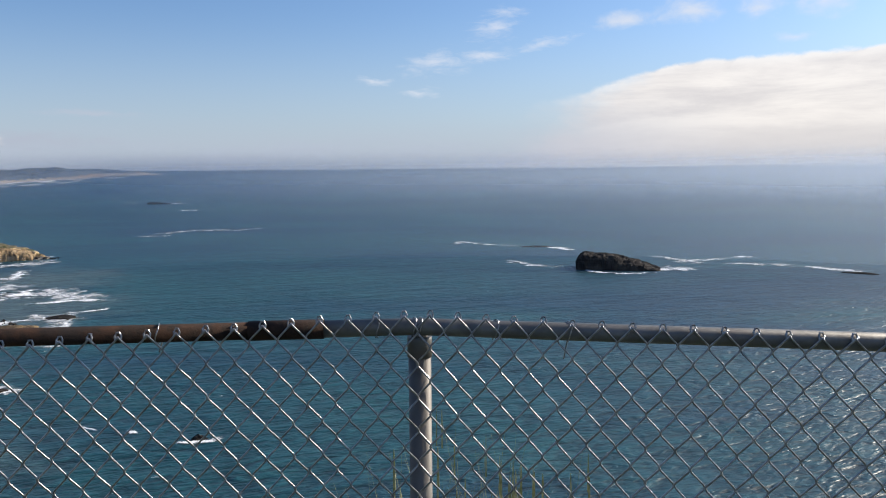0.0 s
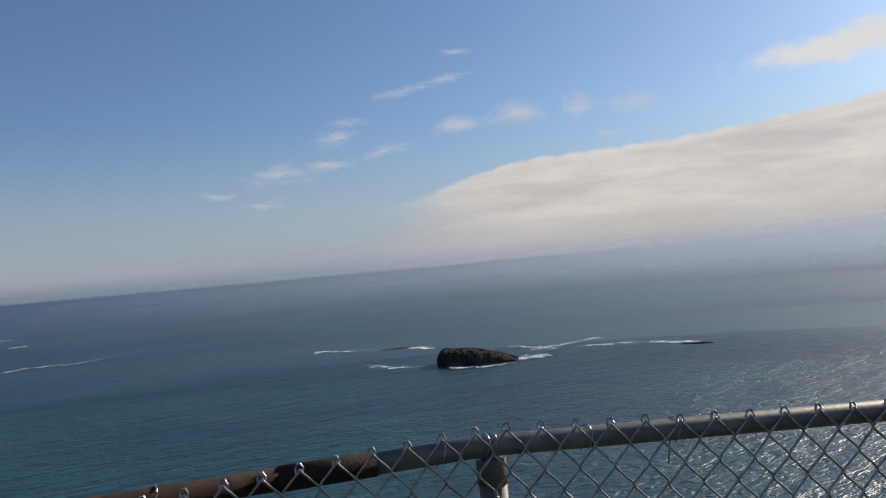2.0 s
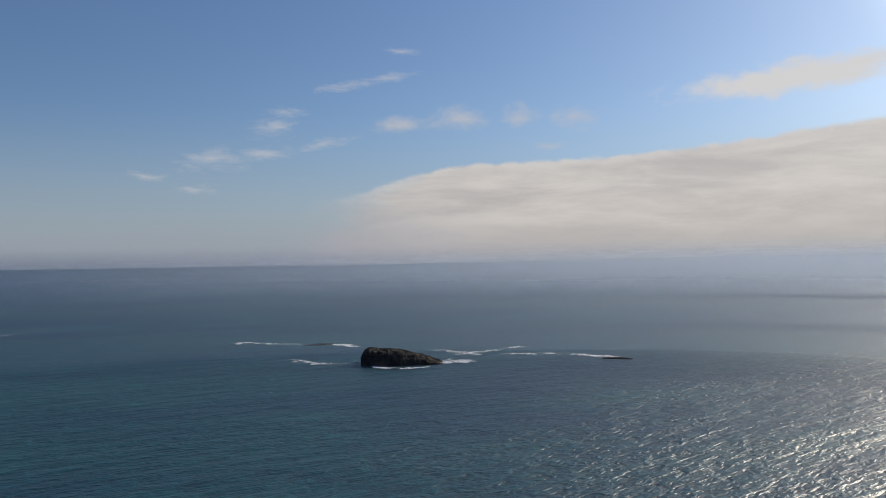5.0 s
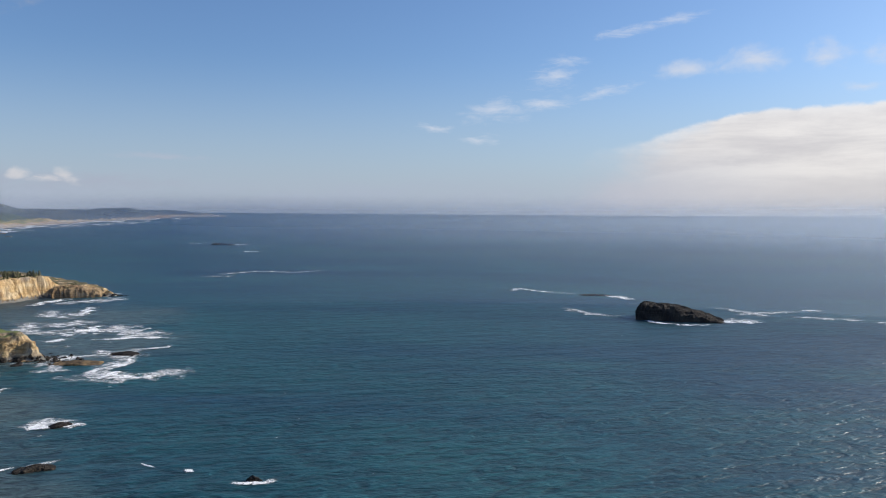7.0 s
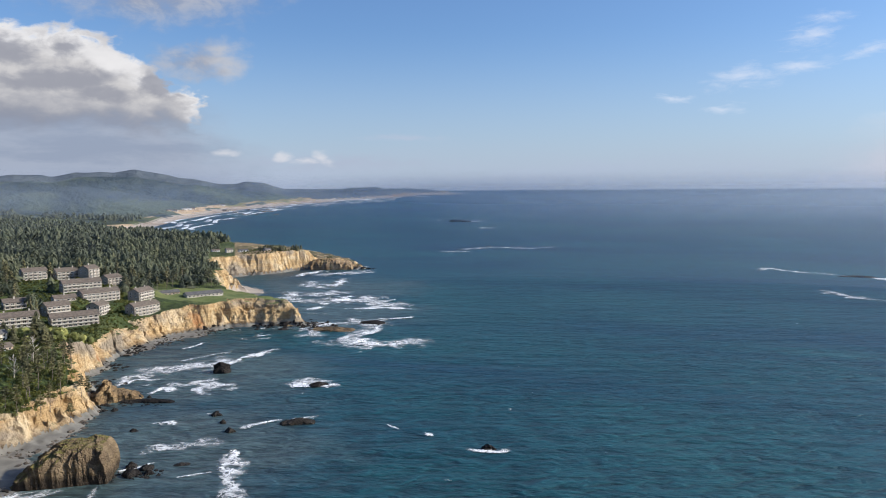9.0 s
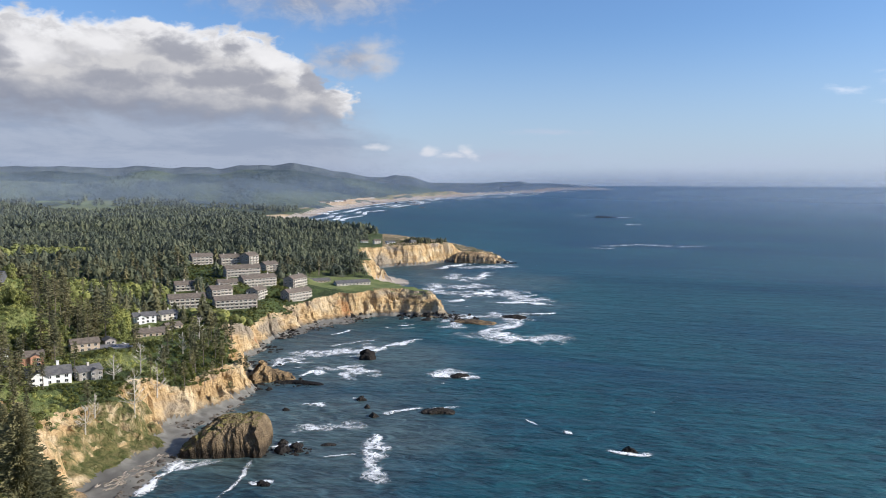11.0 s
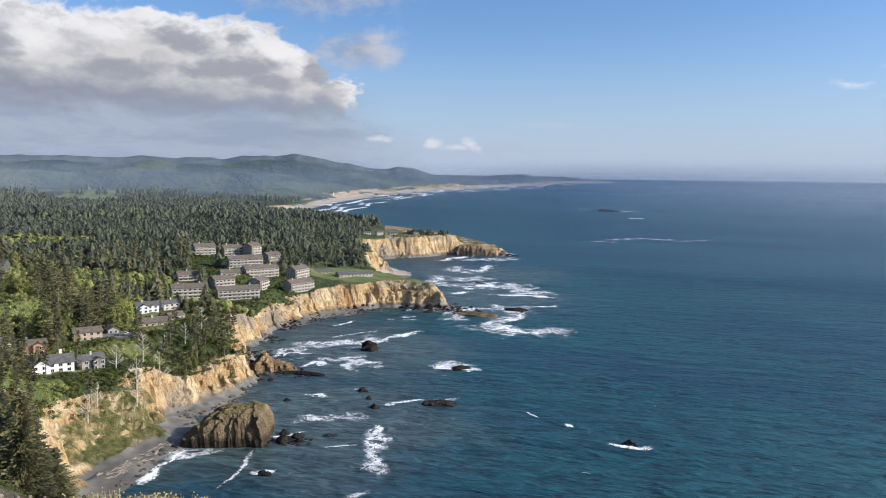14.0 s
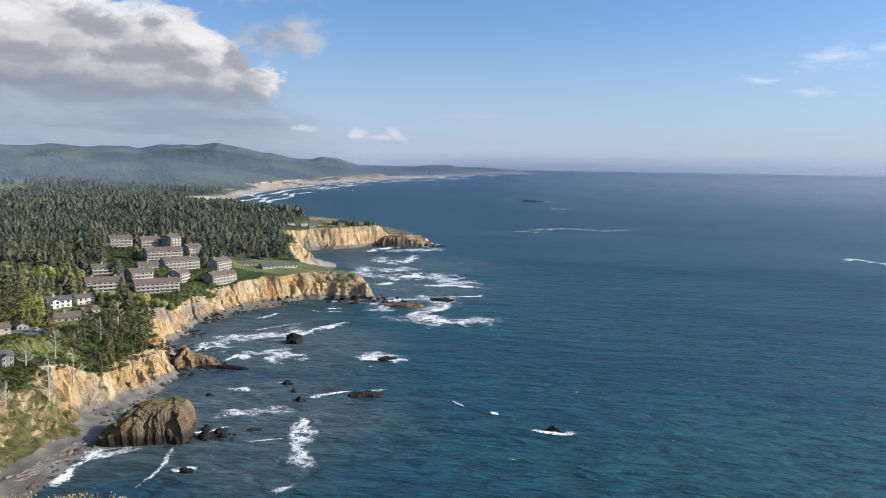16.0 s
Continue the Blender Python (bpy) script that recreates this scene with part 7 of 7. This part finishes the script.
def build_fence():
    fence = tagged(new("chain_link_fence"), "galvanised chain-link fence with a partly rusted top rail", "fence")
    fence.location = (0, 0, 0)
    ground_z = EYE_Z - 1.6
    lengths = (2.55, 2.55)
    # posts
    for p, top in ((CORNER, True), (CORNER + RIGHT * lengths[0], False), (CORNER + LEFT * lengths[1], False)):
        c = (p.x, p.y + 0.012, 0)
        post = smooth_part("post", [tube([(c[0], c[1], ground_z - 0.3), (c[0], c[1], p.z - 0.028)], 0.0275, 0.0275, 24)], GALV, fence)
        smooth_part("post_cap", [tube([(c[0], c[1], p.z - 0.075), (c[0], c[1], p.z - 0.032), (c[0], c[1], p.z - 0.026)], 0.0300, 0.0290, 24),
                                 tube([(c[0] - 0.001, c[1] - 0.001, p.z - 0.030), (c[0], c[1], p.z - 0.018)], 0.02, 0.02, 12)], GALV, post)
    # rails
    def run(a, b, r, mat, name):
        return smooth_part(name, [tube([CORNER + a, CORNER + a * 0.02, CORNER + b] if a.dot(b) < 0 else [CORNER + a, CORNER + (a + b) / 2, CORNER + b], r, r, 20)], mat, fence)
    run(LEFT * 0.232, RIGHT * lengths[0], 0.0205, GALV, "top_rail")
    run(LEFT * 0.225, LEFT * 0.400, 0.0232, RUST, "rail_sleeve")
    run(LEFT * 0.395, LEFT * lengths[1], 0.0208, RUST, "top_rail")
    # fabric: zigzag wires, each its own part
    rows = 28
    data = {}
    for sign in (1, -1):
        me = mesh_data("wire", [wire_mesh(sign, rows)], WIRE)
        me.polygons.foreach_set("use_smooth", [len(q.vertices) == 4 for q in me.polygons])
        data[sign] = me
    hook = mesh_data("knuckle", [knuckle_mesh()], WIRE)
    rng = random.Random(2)
    for (first, step), ln in zip(FABRIC, lengths):
        flat = Vector((step.x, step.y, 0)).normalized()
        toward = Vector((-flat.y, flat.x, 0)) if step.x < 0 else Vector((flat.y, -flat.x, 0))
        for k in range(int(ln / PITCH)):
            spot = first + step * k + Vector((0, 0, rng.uniform(-0.003, 0.002)))
            m = Matrix.Translation(spot) @ Matrix(((flat.x, -toward.x, 0, 0), (flat.y, -toward.y, 0, 0), (0, 0, 1, 0), (0, 0, 0, 1)))
            for sign in (1, -1):
                part_of("wire", data[sign], fence, m @ Matrix.Rotation(rng.uniform(-0.006, 0.006), 4, "Y"))
            part_of("knuckle", hook, fence, m @ Matrix.Rotation(rng.uniform(-0.3, 0.3), 4, "Z"))
    # tie wires round rail and post
    for way, d, sag in ((RIGHT, 0.004, 0), (LEFT, 0.010, 0), (RIGHT, 0.185, 0), (RIGHT, 0.352, 0.04), (LEFT, 0.097, 0.0), (LEFT, 0.605, 0.02), (LEFT, 1.02, 0.02)):
        c = CORNER + way * d
        r = 0.0232
        pts = [(c.x + 0.004 * math.sin(a * 2), c.y - math.cos(a) * r, c.z + math.sin(a) * r) for a in (k * 0.42 - 1.5 for k in range(13))]
        pts.append((pts[-1][0] - 0.012, pts[-1][1] - 0.004, pts[-1][2] - 0.02 - sag))
        smooth_part("tie_wire", [tube(pts, 0.0016, 0.0016, 5)], WIRE, fence)


build_fence()

GRASS = two_tone("dry_grass", (0.26, 0.27, 0.11), (0.52, 0.48, 0.27), 40.0, 0.8)
GRASS_GOLD = two_tone("golden_grass", (0.30, 0.25, 0.10), (0.42, 0.36, 0.17), 3.0, 0.8)


def grass_tuft(name, x, y, z, count, height, spread, mat, seed, width=0.005):
    rng = random.Random(seed)
    vs, fs = [], []
    for _ in range(count):
        bx, by = rng.gauss(0, spread), rng.gauss(0, spread * 0.6)
        a = rng.uniform(0, 6.28)
        h = height * rng.uniform(0.45, 1.05)
        bend = h * rng.uniform(0.02, 0.35)
        w = width * rng.uniform(0.5, 1.2)
        b0 = len(vs)
        for i in range(5):
            t = i / 4
            px, py = bx + math.cos(a) * bend * t * t, by + math.sin(a) * bend * t * t
            ww = w * (1 - t * 0.85)
            vs += [(px - math.sin(a) * ww, py + math.cos(a) * ww, h * t), (px + math.sin(a) * ww, py - math.cos(a) * ww, h * t)]
        for i in range(4):
            fs.append((b0 + 2 * i, b0 + 2 * i + 1, b0 + 2 * i + 3, b0 + 2 * i + 2))
        if rng.random() < 0.3:
            top = Vector((bx + math.cos(a) * bend, by + math.sin(a) * bend, h))
            v, q = tube([top - Vector((0, 0, height * 0.10)), top, top + Vector((0, 0, height * 0.03))], w * 2.2, w * 0.6, 4)
            b1 = len(vs)
            vs += v
            fs += [tuple(i + b1 for i in face) for face in q]
    ob = link_mesh(name, vs, fs, mat)
    ob.location = (x, y, z)
    return tagged(ob, "tall thin grass in seed growing behind the fence", "grass", kind="stuff")


def near_ground(x, y):
    return float(ground(np.array([x]), np.array([y]))[0][0])


grass_tuft("grass", 0.06, 2.08, near_ground(0.06, 2.08) - 0.05, 200, 0.93, 0.085, GRASS, 1, 0.0022)
grass_tuft("grass", 0.20, 2.12, near_ground(0.20, 2.12) - 0.05, 140, 0.89, 0.07, GRASS, 2, 0.0022)
grass_tuft("grass", -0.16, 2.10, near_ground(-0.16, 2.10) - 0.05, 44, 0.87, 0.035, GRASS, 3, 0.0022)


def beside(az, r):
    x, y = polar(az, r)
    return (x - 1.1, y + 1.6)


def rocky_edge():
    """The stony crest of the bluff beside the lookout."""
    az = np.linspace(40, 88, 150)
    r = np.concatenate([np.linspace(14, 31, 46), np.linspace(31.4, 46, 26)])
    ga, gr = np.meshgrid(az, r)
    x, y = -1.1 - np.sin(np.radians(ga)) * gr, 1.6 + np.cos(np.radians(ga)) * gr
    el = np.interp(ga, [40, 47, 50, 54, 58, 60, 63, 66, 68, 72, 88], [-27, -23.6, -22.4, -21.2, -21.4, -20.7, -20.0, -18.6, -17.3, -17.0, -16.5])
    crest = EYE_Z + 31 * np.tan(np.radians(el))
    n = (fbm(x / 2.2, y / 2.2, 61, 5) - 0.5) + 0.25 * (fbm(x / 0.5, y / 0.5, 62, 2) - 0.5)
    z = crest + np.where(gr < 31, (31 - gr) * 0.05 - ((31 - gr) / 17) ** 2 * 2.2, -(gr - 31) * 1.15) + n * 0.9
    v = np.stack([x.ravel(), y.ravel(), z.ravel()], 1)
    idx = np.arange(ga.size).reshape(ga.shape)
    q = np.stack([idx[:-1, :-1], idx[1:, :-1], idx[1:, 1:], idx[:-1, 1:]], -1).reshape(-1, 4)
    soil = two_tone("stony_soil", (0.13, 0.095, 0.068), (0.25, 0.195, 0.145), 2.2, 0.95, 6.0, 1.0, 0.6, (0.17, 0.145, 0.08))
    tagged(big_mesh("rocky_ground", v, q, soil, False), "brown stony soil on the crest of the bluff", "ground", kind="structure")
    stone = two_tone("lichened_stone", (0.30, 0.27, 0.235), (0.44, 0.405, 0.355), 2.0, 0.9, 8.0, 0.5, 0.1, (0.30, 0.26, 0.22))

    def height(px, py):
        a, rr = math.degrees(math.atan2(-px - 1.1, py - 1.6)), math.hypot(px + 1.1, py - 1.6)
        i, j = int(np.argmin(np.abs(r - rr))), int(np.argmin(np.abs(az - a)))
        return z[i, j]

    def spot(rng):
        a, rr = rng.uniform(48, 80), rng.uniform(22, 31.2)
        px, py = beside(a, rr)
        return (px, py, height(px, py))

    def pale(rng):
        a, rr = rng.normal(66.0, 1.3), rng.uniform(29.2, 31.0)
        px, py = beside(a, rr)
        return (px, py, height(px, py) + 0.1)

    def pale2(rng):
        a, rr = rng.normal(52.5, 1.2), rng.uniform(29.0, 30.8)
        px, py = beside(a, rr)
        return (px, py, height(px, py) + 0.08)
    scatter_stones("stones", 2600, two_tone("brown_stone", (0.17, 0.13, 0.10), (0.30, 0.25, 0.20), 1.5, 0.95), spot, lambda rng: 0.03 + 0.15 * rng.random() ** 5, "loose brown stones on the bluff", "stones", 6)
    scatter_stones("pale_rocks", 70, stone, pale, lambda rng: 0.05 + 0.14 * rng.random() ** 2.5, "pale lichened rocks on the crest of the bluff", "rocks", 7)
    scatter_stones("pale_rocks", 110, stone, pale2, lambda rng: 0.05 + 0.16 * rng.random() ** 2, "pale broken rocks at the bluff edge", "rocks", 9)
    rng = random.Random(9)
    for k in range(60):
        a = rng.uniform(48, 61)
        px, py = beside(a, rng.uniform(28.5, 31.6))
        grass_tuft("grass", px, py, height(px, py) - 0.1, 26, 0.42, 0.30, GRASS_GOLD, 200 + k, 0.02)["label"] = "golden dry grass on the bluff edge"


rocky_edge()
